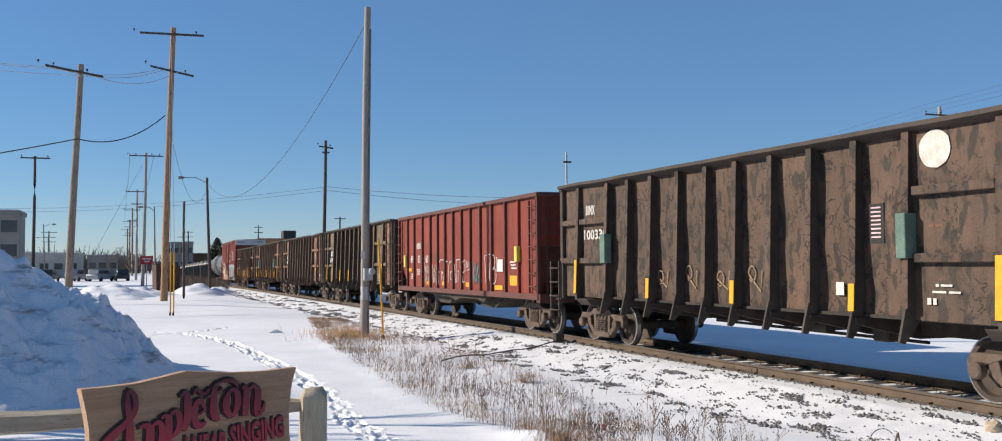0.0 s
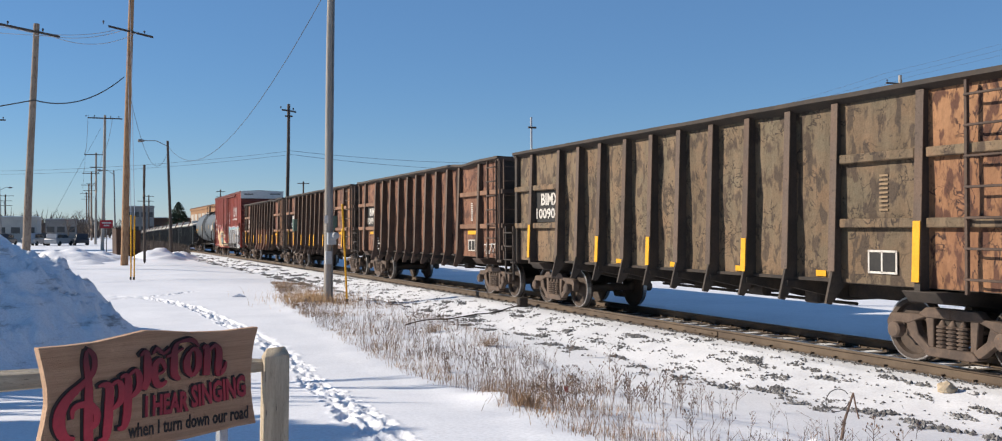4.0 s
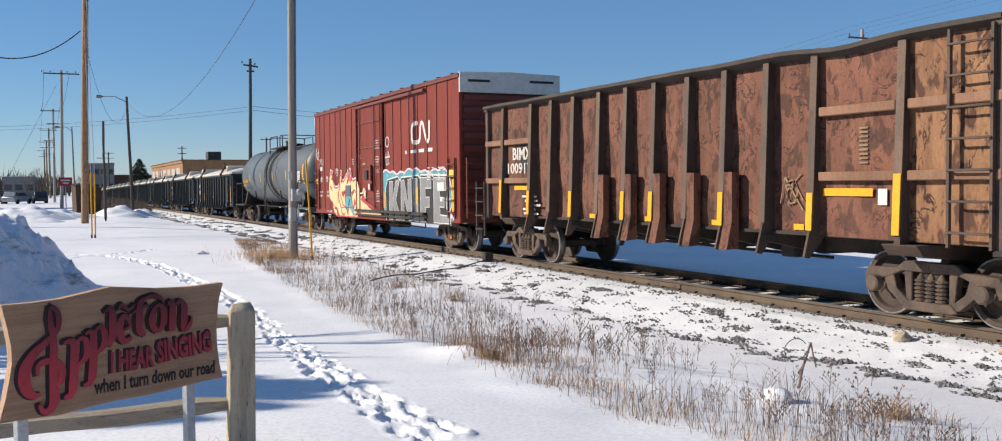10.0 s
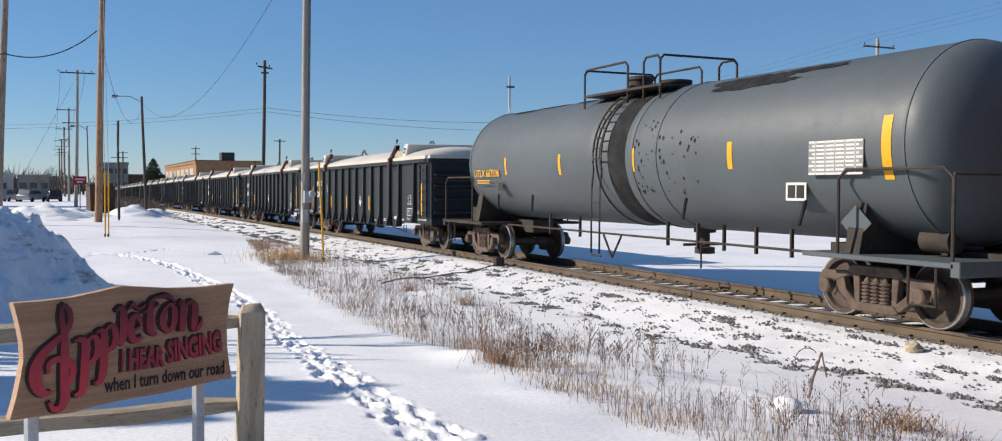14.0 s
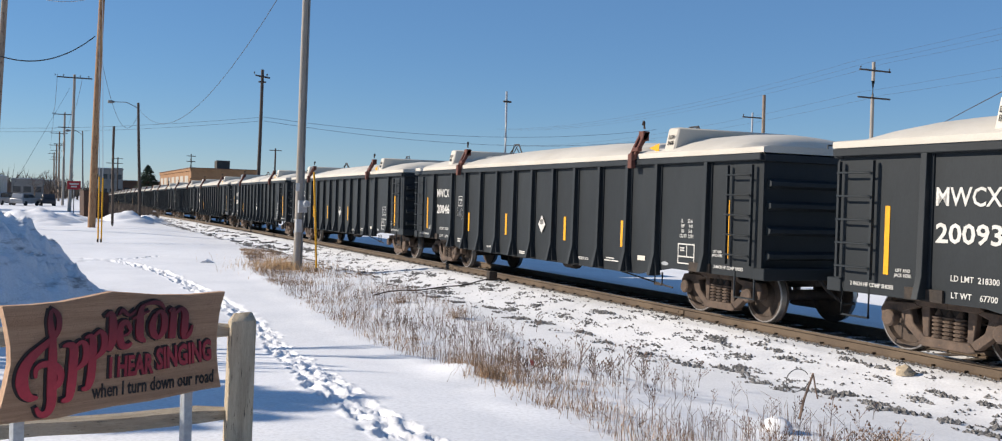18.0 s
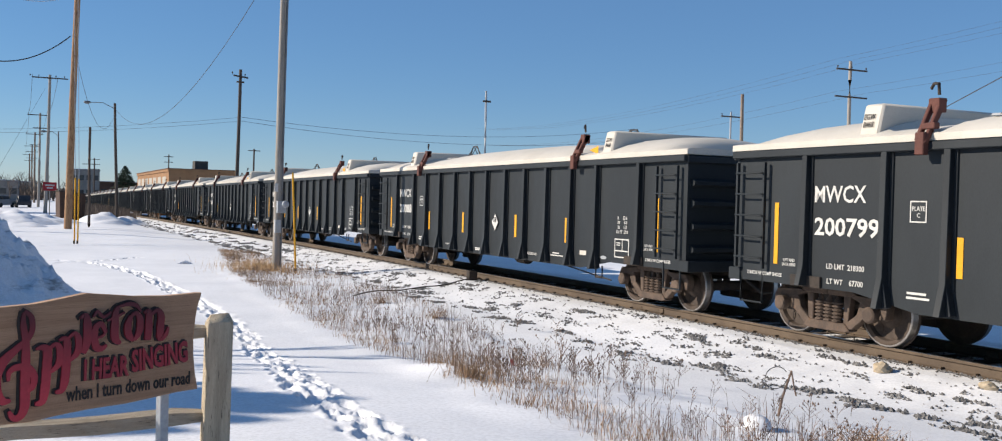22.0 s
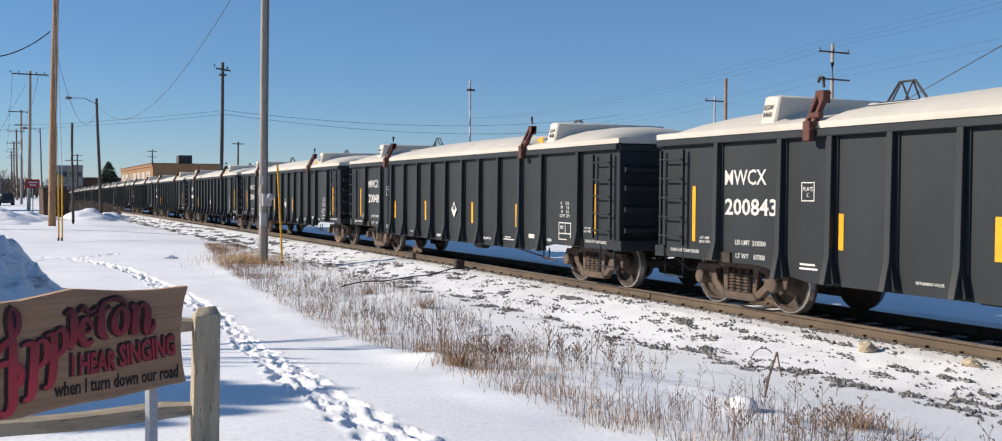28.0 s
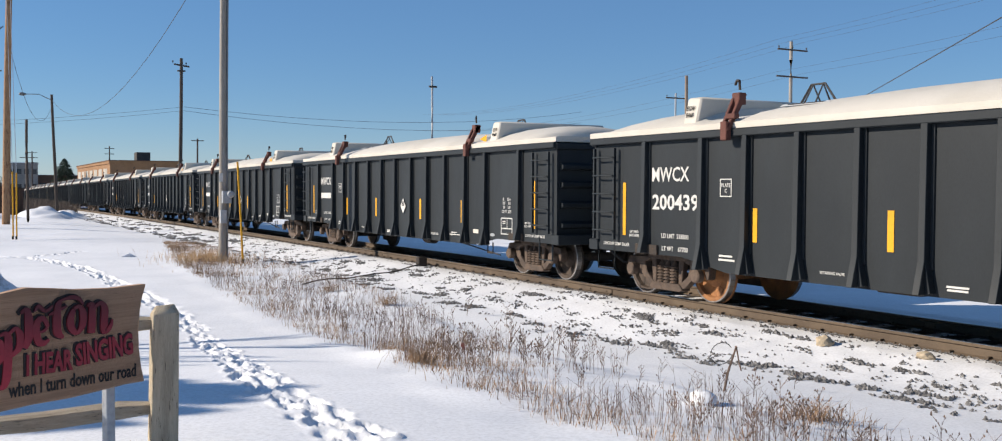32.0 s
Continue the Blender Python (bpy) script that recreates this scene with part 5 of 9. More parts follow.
    tags = [[(5.45, 1.98), (5.6, 2.07), (6.02, 2.06), (6.1, 1.7), (6.13, 1.32), (5.98, 1.31), (5.86, 1.62), (5.74, 1.66), (5.76, 1.35)], [(6.15, 2.0), (6.43, 2.0)],
            [(6.50, 1.30), (6.51, 1.6), (6.55, 1.87), (6.68, 1.98), (6.84, 2.0), (7.05, 1.97), (7.18, 1.86), (7.26, 1.6), (7.29, 1.29)], [(6.82 + 0.13 * math.cos(q), 1.53 + 0.14 * math.sin(q)) for q in [math.tau * k / 10 for k in range(11)]],
            [(7.35, 2.04), (7.6, 2.06), (7.79, 2.05), (7.82, 1.53), (7.6, 1.70), (7.55, 1.32)], [(7.38, 2.0), (7.40, 1.3)], [(7.79, 1.95), (8.1, 1.98), (8.28, 2.05), (8.31, 1.7), (8.12, 1.62), (7.97, 1.64), (7.98, 1.76)], [(8.04, 1.50), (8.06, 1.30), (8.25, 1.36)],
            [(8.43, 1.78), (8.47, 2.0), (8.58, 1.8), (8.62, 2.0)], [(8.68, 1.82), (8.72, 1.98), (8.8, 1.96), (8.78, 1.8), (8.68, 1.82)], [(8.5, 1.70), (8.78, 1.76)],
            [(10.3, 1.3), (10.2, 2.15), (10.7, 2.2), (10.6, 1.4)], [(10.95 + 0.15 * math.cos(q), 1.95 + 0.22 * math.sin(q)) for q in [math.tau * k / 12 for k in range(13)]], [(11.0 + 0.2 * math.cos(q), 1.55 + 0.25 * math.sin(q)) for q in [math.tau * k / 12 for k in range(13)]], [(11.2, 2.1), (11.35, 2.0), (11.25, 1.85)]]
    for t in tags:
        part("graffiti_stroke", scrawl([(at(d), z) for d, z in t], 0.028, x, WHITE_PAINT, "graffiti_stroke"), car)

    def scribble(d0, d1, z0, z1, material, wide, rows=2, teeth=9):
        """Rows of quick sprayed zigzags and loops."""
        for r in range(rows):
            lo, hi = z0 + (z1 - z0) * r / rows, z0 + (z1 - z0) * (r + 0.9) / rows
            pts = []
            for k in range(teeth * 2):
                u = k / (teeth * 2 - 1)
                pts.append((at(d0 + (d1 - d0) * (u + rn.uniform(-0.06, 0.06))), (lo if k % 2 else hi) + rn.uniform(-0.08, 0.08)))
            part("graffiti_tag", scrawl(pts, wide, x, material, "graffiti_tag"), car)
    scribble(3.61, 4.38, 1.2, 1.96, WHITE_PAINT, 0.024)
    scribble(4.68, 5.42, 1.2, 1.88, WHITE_PAINT, 0.022)
    scribble(9.11, 9.88, 1.3, 1.91, TEAL, 0.035, 2, 7)
    scribble(9.15, 9.80, 1.35, 1.85, SILVER, 0.022, 1, 8)
    part("scorch_mark", Geo().prism(blob(at(4.96), 2.15, 0.17, 1.2, 4.0, 0.4), 0, x + 0.018, x + 0.014).mesh("scorch_mark", HOPPER_DARK), car)
    ends(car, half)
    truck(car, at(1.47))
    truck(car, at(13.1))
    return car


hopper_car(38.6)


# -- red boxcar --
def boxcar(u_left):
    length, eave = 15.75, 4.78
    half = length / 2
    at = lambda d: half - d
    car = thing("boxcar", "brick-red plug-door boxcar with large colourful graffiti", "railcar", "cars of the train")
    CARS.append((car, u_left - half))
    seams = [0.02, 0.71, 1.41, 2.30, 3.08, 3.81, 4.57, 5.33, 6.02, 9.30, 10.07, 10.88, 11.64, 12.40, 13.22, 14.02, 14.85, length - 0.02]
    x = -1.50
    for i in range(len(seams) - 1):
        a, b = seams[i], seams[i + 1]
        low = 0.95
        me = panel_mesh("side_panel", BOX_RED, at(b), at(a), low, eave, x + (0.05 if abs(a - 6.02) < 0.01 else 0), 150 + i, 0.008)
        part("side_panel", me, car)
        part("side_panel", me, car, "", pose(0, at(a) + at(b), 0) @ FLIP)
    post = Geo().box((x - 0.022, -0.022, 0.95), (x, 0.022, eave)).mesh("side_post", BOX_SEAM)
    for d in seams:
        part("side_post", post, car, "", pose(0, at(d), 0))
        part("side_post", post, car, "", pose(0, at(d), 0) @ FLIP)
    # sill, deeper in the middle
    for s in (0, 1):
        m = FLIP if s else None
        part("side_sill", Geo().prism([(at(0.0), 1.0), (at(length), 1.0), (at(length), 0.82), (at(11.0), 0.80), (at(10.0), 0.72), (at(5.2), 0.72), (at(4.2), 0.80), (at(0.0), 0.82)], 0, x - 0.02, x + 0.08).mesh("side_sill", BOX_RED), car, "", m)
        part("eave", Geo().box((x - 0.05, -half - 0.03, eave - 0.02), (x + 0.12, half + 0.03, eave + 0.09)).mesh("eave", BOX_SEAM, bevel=0.015), car, "", m)
        # corrugated end
        wall = part("end_wall", Geo().box((-1.49, half - 0.08, 0.82), (1.49, half - 0.02, eave)).mesh("end_wall", BOX_SEAM), car, "", m)
        fold = Geo().prism([(half - 0.04, 0), (half + 0.055, 0.06), (half + 0.055, 0.18), (half - 0.04, 0.24)], 0, -1.40, 1.40).mesh("corrugation", BOX_SEAM)
        for k in range(11):
            part("corrugation", fold, wall, "", pose(0, 0, 1.05 + 0.34 * k))
        for xx in (-1.46, 1.46):
            part("corner_post", Geo().box((xx - 0.05, half - 0.1, 0.82), (xx + 0.05, half + 0.02, eave)).mesh("corner_post", BOX_RED, bevel=0.015), car, "", m)
        part("end_header", Geo().prism([(-1.52, eave - 0.42), (1.52, eave - 0.42), (1.52, eave + 0.12), (0.0, eave + 0.16), (-1.52, eave + 0.12)], 1, half - 0.04, half + 0.07).mesh("end_header", WHITE_PAINT), car, "white end panel below the roof", m)
        for xx, z, wide in ((-0.95, -0.12, 0.75), (0.95, -0.14, 0.65)):
            part("end_lettering", Geo().box((xx - wide / 2, half + 0.07, eave + z), (xx + wide / 2, half + 0.073, eave + z + 0.07)).mesh("end_lettering", MARK_BLACK), car, "small dark lettering", m)
    roof = Geo().prism([(-1.56, eave + 0.06), (-1.56, eave + 0.10), (0.0, eave + 0.17), (1.56, eave + 0.10), (1.56, eave + 0.06), (0.0, eave + 0.12)], 1, -half, half)
    for k in range(15):
        y = -half + 0.5 + k * (length - 1.0) / 14
        roof.prism([(-1.56, eave + 0.10), (-1.56, eave + 0.14), (0.0, eave + 0.21), (1.56, eave + 0.14), (1.56, eave + 0.10), (0.0, eave + 0.17)], 1, y - 0.04, y + 0.04)
    part("roof", roof.mesh("roof", BOX_SEAM), car, "red-brown ribbed roof")
    part("floor", Geo().box((-1.45, -half + 0.1, 0.95), (1.45, half - 0.1, 1.02)).mesh("floor", GRIME), car)
    part("center_sill", Geo().box((-0.25, -half + 0.1, 0.72), (0.25, half - 0.1, 0.96)).mesh("center_sill", GRIME), car)
    # plug door with its rods and rails
    door = part("door", Geo().box((x - 0.05, at(9.08), 1.05), (x - 0.005, at(6.30), eave - 0.12)).mesh("door", BOX_RED, bevel=0.01), car, "brick-red plug door")
    xd = x - 0.05
    for d in (6.22, 6.62, 8.35, 9.0):
        part("door_rod", Geo().tube([(xd - 0.05, at(d), 1.0), (xd - 0.05, at(d), eave - 0.1)], 0.025, 6).mesh("door_rod", BOX_SEAM), door)
    for z in (4.05, 3.18, 2.55, 1.45, 1.2):
        part("door_rail", Geo().box((xd - 0.035, at(9.05), z), (xd, at(6.35), z + 0.05)).mesh("door_rail", BOX_SEAM), door)
    part("door_latch", Geo().box((xd - 0.10, at(8.05), 1.7), (xd, at(7.95), 2.6)).box((xd - 0.12, at(8.25), 1.95), (xd, at(7.75), 2.05)).mesh("door_latch", BOX_SEAM), door)
    part("crank_box", Geo().box((xd - 0.06, at(7.5), 2.1), (xd, at(7.2), 2.42)).mesh("crank_box", MARK_BLACK, bevel=0.02), door)
    part("door_track", Geo().box((x - 0.16, at(13.2), 0.98), (x - 0.02, at(6.1), 1.06)).box((x - 0.12, at(13.2), 0.84), (x - 0.04, at(6.1), 0.90)).mesh("door_track", GRIME), car)
    part("door_track", Geo().box((x - 0.12, at(13.2), eave - 0.16), (x - 0.02, at(6.1), eave - 0.08)).mesh("door_track", BOX_SEAM), car)
    lad = ladder_mesh("ladder", BOX_SEAM, 0.5, 0.95, 2.6, 5)
    for y, mm in ((-half + 0.55, pose(x - 0.04, -half + 0.55, 0)), (half - 0.4, pose(x - 0.04, half - 0.4, 0)), (0, pose(1.54, half - 0.5, 0) @ FLIP)):
        part("ladder", lad, car, "", mm)
    part("end_ladder", lad, car, "", pose(-1.1, -half - 0.12, 0, 0, 0, 90))
    # big graffiti, near the right end: cloud, letters, outlines
    cloud = []
    n = 46
    for k in range(n + 1):
        e = 9.05 + 5.9 * k / n
        cloud.append((at(e), 2.26 + 0.09 * abs(math.sin(k * 0.55)) + 0.05 * math.sin(k * 0.3 + 1) - 0.10 * ease((e - 14.2) / 0.8)))
    cloud += [(at(15.12), 1.9), (at(15.2), 1.6), (at(15.19), 1.31), (at(15.03), 1.12), (at(15.32), 0.92), (at(15.3), 0.86), (at(9.2), 0.86), (at(8.98), 1.5), (at(8.95), 2.0)]
    part("graffiti_cloud", Geo().prism(cloud, 0, x - 0.024, x - 0.027).mesh("graffiti_cloud", TEAL), car, "teal sprayed cloud with pale outline")
    part("graffiti_outline", scrawl(cloud[-2:] + cloud[:n + 6], 0.055, x - 0.027, PINK, "graffiti_outline"), car)
    inner = [(9.4, 0.74), (9.32, 1.75), (9.55, 2.07), (10.6, 2.16), (10.82, 2.02), (10.95, 2.13), (11.9, 2.15), (12.0, 2.06), (12.1, 2.17), (12.5, 2.17), (12.6, 2.07), (12.75, 2.18), (14.85, 2.14), (14.9, 1.62), (14.76, 1.4), (14.82, 1.18), (15.08, 1.1), (15.1, 0.74)]
    part("graffiti_shadow", Geo().prism([(at(e), z) for e, z in inner], 0, x - 0.028, x - 0.031).mesh("graffiti_shadow", MARK_BLACK), car)
    part("graffiti_outline", scrawl([(at(e), z) for e, z in inner], 0.04, x - 0.031, WHITE_PAINT, "graffiti_outline"), car)
    # block letters with slanting cuts
    letters = [
        [(9.78, 2.0), (10.12, 2.02), (10.08, 1.46), (10.42, 2.05), (10.76, 2.05), (10.40, 1.42), (10.84, 0.78), (10.42, 0.78), (10.10, 1.28), (10.08, 0.78), (9.74, 0.78)],
        [(10.92, 2.02), (11.20, 2.05), (11.55, 1.36), (11.58, 2.06), (11.86, 2.08), (11.94, 0.78), (11.64, 0.78), (11.22, 1.5), (11.2, 0.78), (10.9, 0.78)],
        [(12.06, 2.08), (12.42, 2.08), (12.48, 0.78), (12.10, 0.78)],
        [(12.68, 2.09), (13.58, 2.10), (13.60, 1.78), (13.12, 1.78), (13.12, 1.52), (13.44, 1.52), (13.44, 1.22), (13.12, 1.22), (13.14, 0.78), (12.70, 0.78)],
        [(13.80, 2.09), (14.76, 2.06), (14.78, 1.72), (14.28, 1.72), (14.28, 1.52), (14.64, 1.50), (14.64, 1.24), (14.28, 1.24), (14.30, 1.02), (14.98, 1.0), (14.98, 0.78), (13.80, 0.78)]]
    for pts in letters:
        le = part("graffiti_letter", Geo().prism([(at(e), z) for e, z in pts], 0, x - 0.031, x - 0.036).mesh("graffiti_letter", SILVER), car, "silver sprayed block letter")
        part("letter_outline", scrawl([(at(e), z) for e, z in pts + pts[:1]], 0.022, x - 0.0365, WHITE_PAINT, "letter_outline"), le)
        part("letter_shade", scrawl([(at(e) + 0.045, z - 0.03) for e, z in pts[-1:] + pts[:2]], 0.05, x - 0.0315, MARK_BLACK, "letter_shade"), le)
    g = Geo()
    for e, z, r in ((14.95, 1.75, 0.05), (15.05, 1.45, 0.055), (15.15, 0.98, 0.05), (12.5, 2.22, 0.03), (11.2, 2.2, 0.03), (10.2, 2.25, 0.03), (9.5, 2.2, 0.03), (13.6, 2.2, 0.03)):
        g.prism(blob(at(e), z, r, 1, e), 0, x - 0.032, x - 0.034)
    part("graffiti_dots", g.mesh("graffiti_dots", WHITE_PAINT), car)
    # cream and crimson graffiti by the door
    crown = [(2.15, 2.03), (2.26, 2.25), (2.4, 2.52), (2.52, 2.49), (2.69, 2.43), (2.76, 2.24), (2.8, 2.05), (2.93, 1.89), (3.17, 1.84), (3.45, 1.86), (3.64, 1.96), (3.75, 2.19), (3.86, 2.46), (3.97, 2.43), (4.08, 2.28), (4.07, 2.08),
             (4.29, 2.1), (4.57, 2.24), (4.83, 2.44), (4.96, 2.3), (4.93, 2.16), (5.02, 2.07), (5.05, 2.48), (5.12, 2.52), (5.24, 2.45), (5.37, 2.15), (5.58, 2.1), (5.81, 2.14), (6.02, 2.18)]
    flame = crown + [(6.02, 0.75), (3.2, 0.75), (2.85, 0.9), (2.64, 1.22), (2.15, 1.45)]
    flat = lambda pts, lift, name, material, label="": part(name, Geo().prism([(at(d), z) for d, z in pts], 0, x - lift, x - lift - 0.003).mesh(name, material), car, label)
    line = lambda pts, wide, lift, name, material, label="": part(name, scrawl([(at(d), z) for d, z in pts], wide, x - lift, material, name), car, label)
    flat(flame, 0.024, "graffiti_flame", CREAM, "cream sprayed lettering edged in crimson")
    # the same cloud runs on over the door and the track below it
    flat([(6.06, 2.16), (6.3, 2.05), (6.42, 1.9), (6.55, 1.66), (6.62, 1.5), (6.9, 1.55), (7.1, 1.72), (7.3, 1.62), (7.25, 1.4), (7.6, 1.15), (8.3, 1.0), (9.0, 0.95), (9.0, 0.86), (6.06, 0.86)], 0.090, "graffiti_flame", CREAM, "cream sprayed lettering edged in crimson")
    flat([(6.7, 1.4), (7.0, 1.3), (8.6, 0.98), (8.8, 1.04), (7.3, 1.36), (7.0, 1.62)], 0.094, "graffiti_fill", CRIMSON)
    flat([(6.1, 0.87), (6.3, 1.05), (6.5, 0.98), (6.9, 0.87)], 0.094, "graffiti_fill", CRIMSON)
    line([(6.62, 1.62), (6.9, 1.62), (7.12, 1.8), (7.36, 1.66)], 0.05, 0.097, "graffiti_edge", WHITE_PAINT)
    line([(d, z - 0.03) for d, z in crown], 0.055, 0.028, "graffiti_edge", CRIMSON)
    line([(d, z + 0.03) for d, z in crown], 0.045, 0.025, "graffiti_edge", WHITE_PAINT)
    line(flame[-5:][::1] + [crown[0]], 0.05, 0.028, "graffiti_edge", CRIMSON)
    for tip in ([(2.44, 2.43), (2.69, 2.35), (2.72, 2.10), (2.52, 2.16)], [(3.87, 2.35), (4.04, 2.26), (4.03, 2.04), (3.88, 1.98)], [(4.77, 2.33), (4.93, 2.25), (4.87, 2.0), (4.68, 1.94)], [(5.10, 2.43), (5.22, 2.38), (5.36, 2.08), (5.2, 2.0)]):
        flat(tip, 0.031, "graffiti_fill", CRIMSON)
        flat([(tip[0][0] * 0.5 + tip[2][0] * 0.5 + dx, tip[0][1] * 0.6 + tip[2][1] * 0.4 + dz) for dx, dz in ((-0.05, 0.0), (0.02, 0.05), (0.05, -0.06), (-0.02, -0.09))], 0.034, "graffiti_fill", PINK)
    flat([(4.51, 1.71), (4.44, 1.5), (4.58, 1.07), (4.79, 0.82), (4.92, 1.18), (5.04, 1.37), (5.0, 1.1), (5.26, 0.96), (5.57, 0.76), (5.47, 1.11), (5.29, 1.48), (4.61, 1.49)], 0.028, "graffiti_fill", BRIGHT_TEAL, "turquoise sprayed patch")
    part("steel_patch", Geo().box((x - 0.05, at(5.24), 1.5), (x - 0.028, at(4.56), 1.91)).mesh("steel_patch", TANK_GREY), car, "dull grey steel patch")
    for t in ([(4.51, 1.71), (4.44, 1.5), (4.58, 1.07), (4.79, 0.82), (5.04, 1.40), (4.92, 1.18)], [(3.26, 1.08), (3.34, 0.78)], [(3.26, 1.08), (3.65, 0.77)], [(2.62, 1.3), (3.0, 1.06), (3.26, 1.08)], [(3.68, 1.33), (3.99, 0.89), (4.17, 0.77)], [(3.76, 1.58), (4.16, 1.2), (4.58, 1.07)],
              [(3.98, 1.64), (4.2, 1.5), (4.51, 1.71), (3.98, 1.64)], [(5.28, 1.61), (5.67, 1.75), (5.99, 1.57)], [(5.51, 1.04), (5.74, 1.41), (5.94, 1.24), (5.7, 1.2), (5.51, 1.04)], [(5.29, 1.48), (5.47, 1.11), (5.57, 0.76)], [(5.3, 1.5), (5.6, 1.68), (5.3, 1.66)], [(3.75, 2.1), (3.55, 1.5), (3.75, 1.2)]):
        line(t, 0.045, 0.034, "graffiti_edge", CRIMSON)
    flat([(3.98, 1.64), (4.2, 1.52), (4.50, 1.70), (4.2, 1.72)], 0.031, "graffiti_fill", CRIMSON)
    flat([(2.75, 1.02), (3.25, 1.06), (3.62, 0.77), (3.34, 0.80), (3.28, 0.98)], 0.031, "graffiti_fill", CRIMSON)
    flat([(5.55, 1.08), (5.74, 1.38), (5.9, 1.24), (5.7, 1.2)], 0.031, "graffiti_fill", CRIMSON)
    for t in ([(2.35, 1.75), (2.42, 1.92), (2.5, 1.72), (2.6, 1.9), (2.68, 1.7)], [(4.22, 0.80), (4.28, 0.88), (4.34, 0.80), (4.42, 0.88), (4.58, 0.85)], [(5.66, 0.80), (5.72, 0.90), (5.8, 0.80), (5.86, 0.9), (5.95, 0.85)], [(3.95, 1.08), (4.9, 1.10), (5.4, 1.10)]):
        line(t, 0.016, 0.037, "black_tag", MARK_BLACK)
    part("dark_hatch", Geo().box((x - 0.04, at(6.0), 1.64), (x - 0.028, at(5.9), 1.80)).mesh("dark_hatch", MARK_BLACK), car)
    part("stencil", words("lift", WHITE_PAINT), car, "", side(x - 0.026, at(2.2), 0.88))
    part("stencil", words("bld", WHITE_PAINT), car, "", side(x - 0.026, at(0.97), 1.63))
    part("stencil", words("blt", WHITE_PAINT), car, "", side(x - 0.026, at(0.93), 1.47))
    part("stencil", words("b212", WHITE_PAINT), car, "", side(x - 0.026, at(1.93), 1.62))
    part("stencil", words("b739", WHITE_PAINT), car, "", side(x - 0.026, at(1.95), 1.47))
    part("stencil", words("plf", WHITE_PAINT), car, "", side(x - 0.026, at(3.40), 2.47))
    for d, z, w, h in ((3.44, 1.44, 0.08, 0.46), (6.06, 1.33, 0.12, 0.45), (9.2, 1.4, 0.09, 0.5), (12.35, 1.55, 0.12, 0.5)):
        part("reflector", bars([(at(d), z, w, h)], x - 0.034).mesh("reflector", YELLOW), car, "yellow reflective strip")
    part("reflector", bars([(at(15.28), 1.55, 0.15, 0.95)], x - 0.034).mesh("reflector", YELLOW), car, "yellow reflective strip")
    part("yellow_plate", bars([(at(15.25), 2.18, 0.48, 0.2)], x - 0.034).mesh("yellow_plate", PALE_YELLOW), car, "yellow placard")
    part("yellow_plate", bars([(at(0.3), 2.1, 0.3, 0.2)], x - 0.034).mesh("yellow_plate", YELLOW), car, "yellow placard")
    # emblem: one bent white stroke
    stroke = [(12.46, 3.74), (12.1, 3.74), (11.97, 3.69), (11.92, 3.58), (11.92, 3.30), (11.97, 3.20), (12.08, 3.17), (12.44, 3.16), (12.55, 3.18), (12.63, 3.26), (12.66, 3.40), (12.67, 3.58), (12.72, 3.70), (12.80, 3.74), (12.90, 3.69), (13.12, 3.28), (13.22, 3.17), (13.32, 3.15), (13.40, 3.22), (13.43, 3.36), (13.43, 3.76)]
    part("emblem", scrawl([(at(d), z) for d, z in stroke], 0.125, x - 0.012, WHITE_PAINT, "emblem"), car, "white bent-line company emblem")
    part("web_line", bars([(at(11.37), 2.9, 0.14, 0.10), (at(12.05), 2.9, 0.5, 0.10), (at(12.75), 2.9, 0.45, 0.10), (at(13.5), 2.9, 0.36, 0.11)], x - 0.012).mesh("web_line", WHITE_PAINT), car)
    part("car_number", words("c40", WHITE_PAINT), car, "white painted numerals", side(x - 0.024, at(0.97), 2.07))
    part("car_number", words("c59", WHITE_PAINT), car, "white painted numerals", side(x - 0.024, at(1.87), 2.07))
    part("owner_mark", bars([(at(0.98), 2.6, 0.32, 0.16)], x - 0.024).mesh("owner_mark", WHITE_PAINT), car)
    random.seed(21)
    rows = []
    for d0, z0, n, w in ((8.5, 3.75, 4, 0.55), (8.5, 3.2, 4, 0.5), (7.0, 3.0, 2, 0.4), (8.55, 2.05, 5, 0.45), (13.45, 2.72, 5, 0.26), (13.78, 2.72, 5, 0.16), (14.3, 2.72, 5, 0.28), (14.66, 2.72, 5, 0.16), (5.65, 3.2, 3, 0.25), (6.5, 3.3, 2, 0.3), (2.3, 1.12, 2, 0.55)):
        for k in range(n):
            rows.append((at(d0), z0 - 0.35 - 0.085 * k, w * random.uniform(0.6, 1.0), 0.024))
    part("small_lettering", bars(rows, x - 0.053).mesh("small_lettering", WHITE_PAINT), car)
    part("white_tag", scrawl(ring(at(9.55), 3.3, 0.16, 12, 1.2), 0.04, x - 0.024, WHITE_PAINT, "white_tag"), car)
    part("white_tag", scrawl([(at(9.3), 2.8), (at(9.8), 2.82), (at(9.65), 3.0), (at(9.6), 2.55)], 0.04, x - 0.024, WHITE_PAINT, "white_tag"), car)
    part("white_tag", scrawl([(at(9.4), 2.95), (at(9.42), 2.55), (at(9.75), 2.6)], 0.035, x - 0.024, WHITE_PAINT, "white_tag"), car)
    part("white_tag", words("taco", WHITE_PAINT), car, "white sprayed tag", side(xd - 0.006, at(8.6), 2.3))
    part("white_tag", scrawl(ring(at(3.33), 2.43, 0.15, 12, 1.0), 0.03, x - 0.024, WHITE_PAINT, "white_tag"), car)
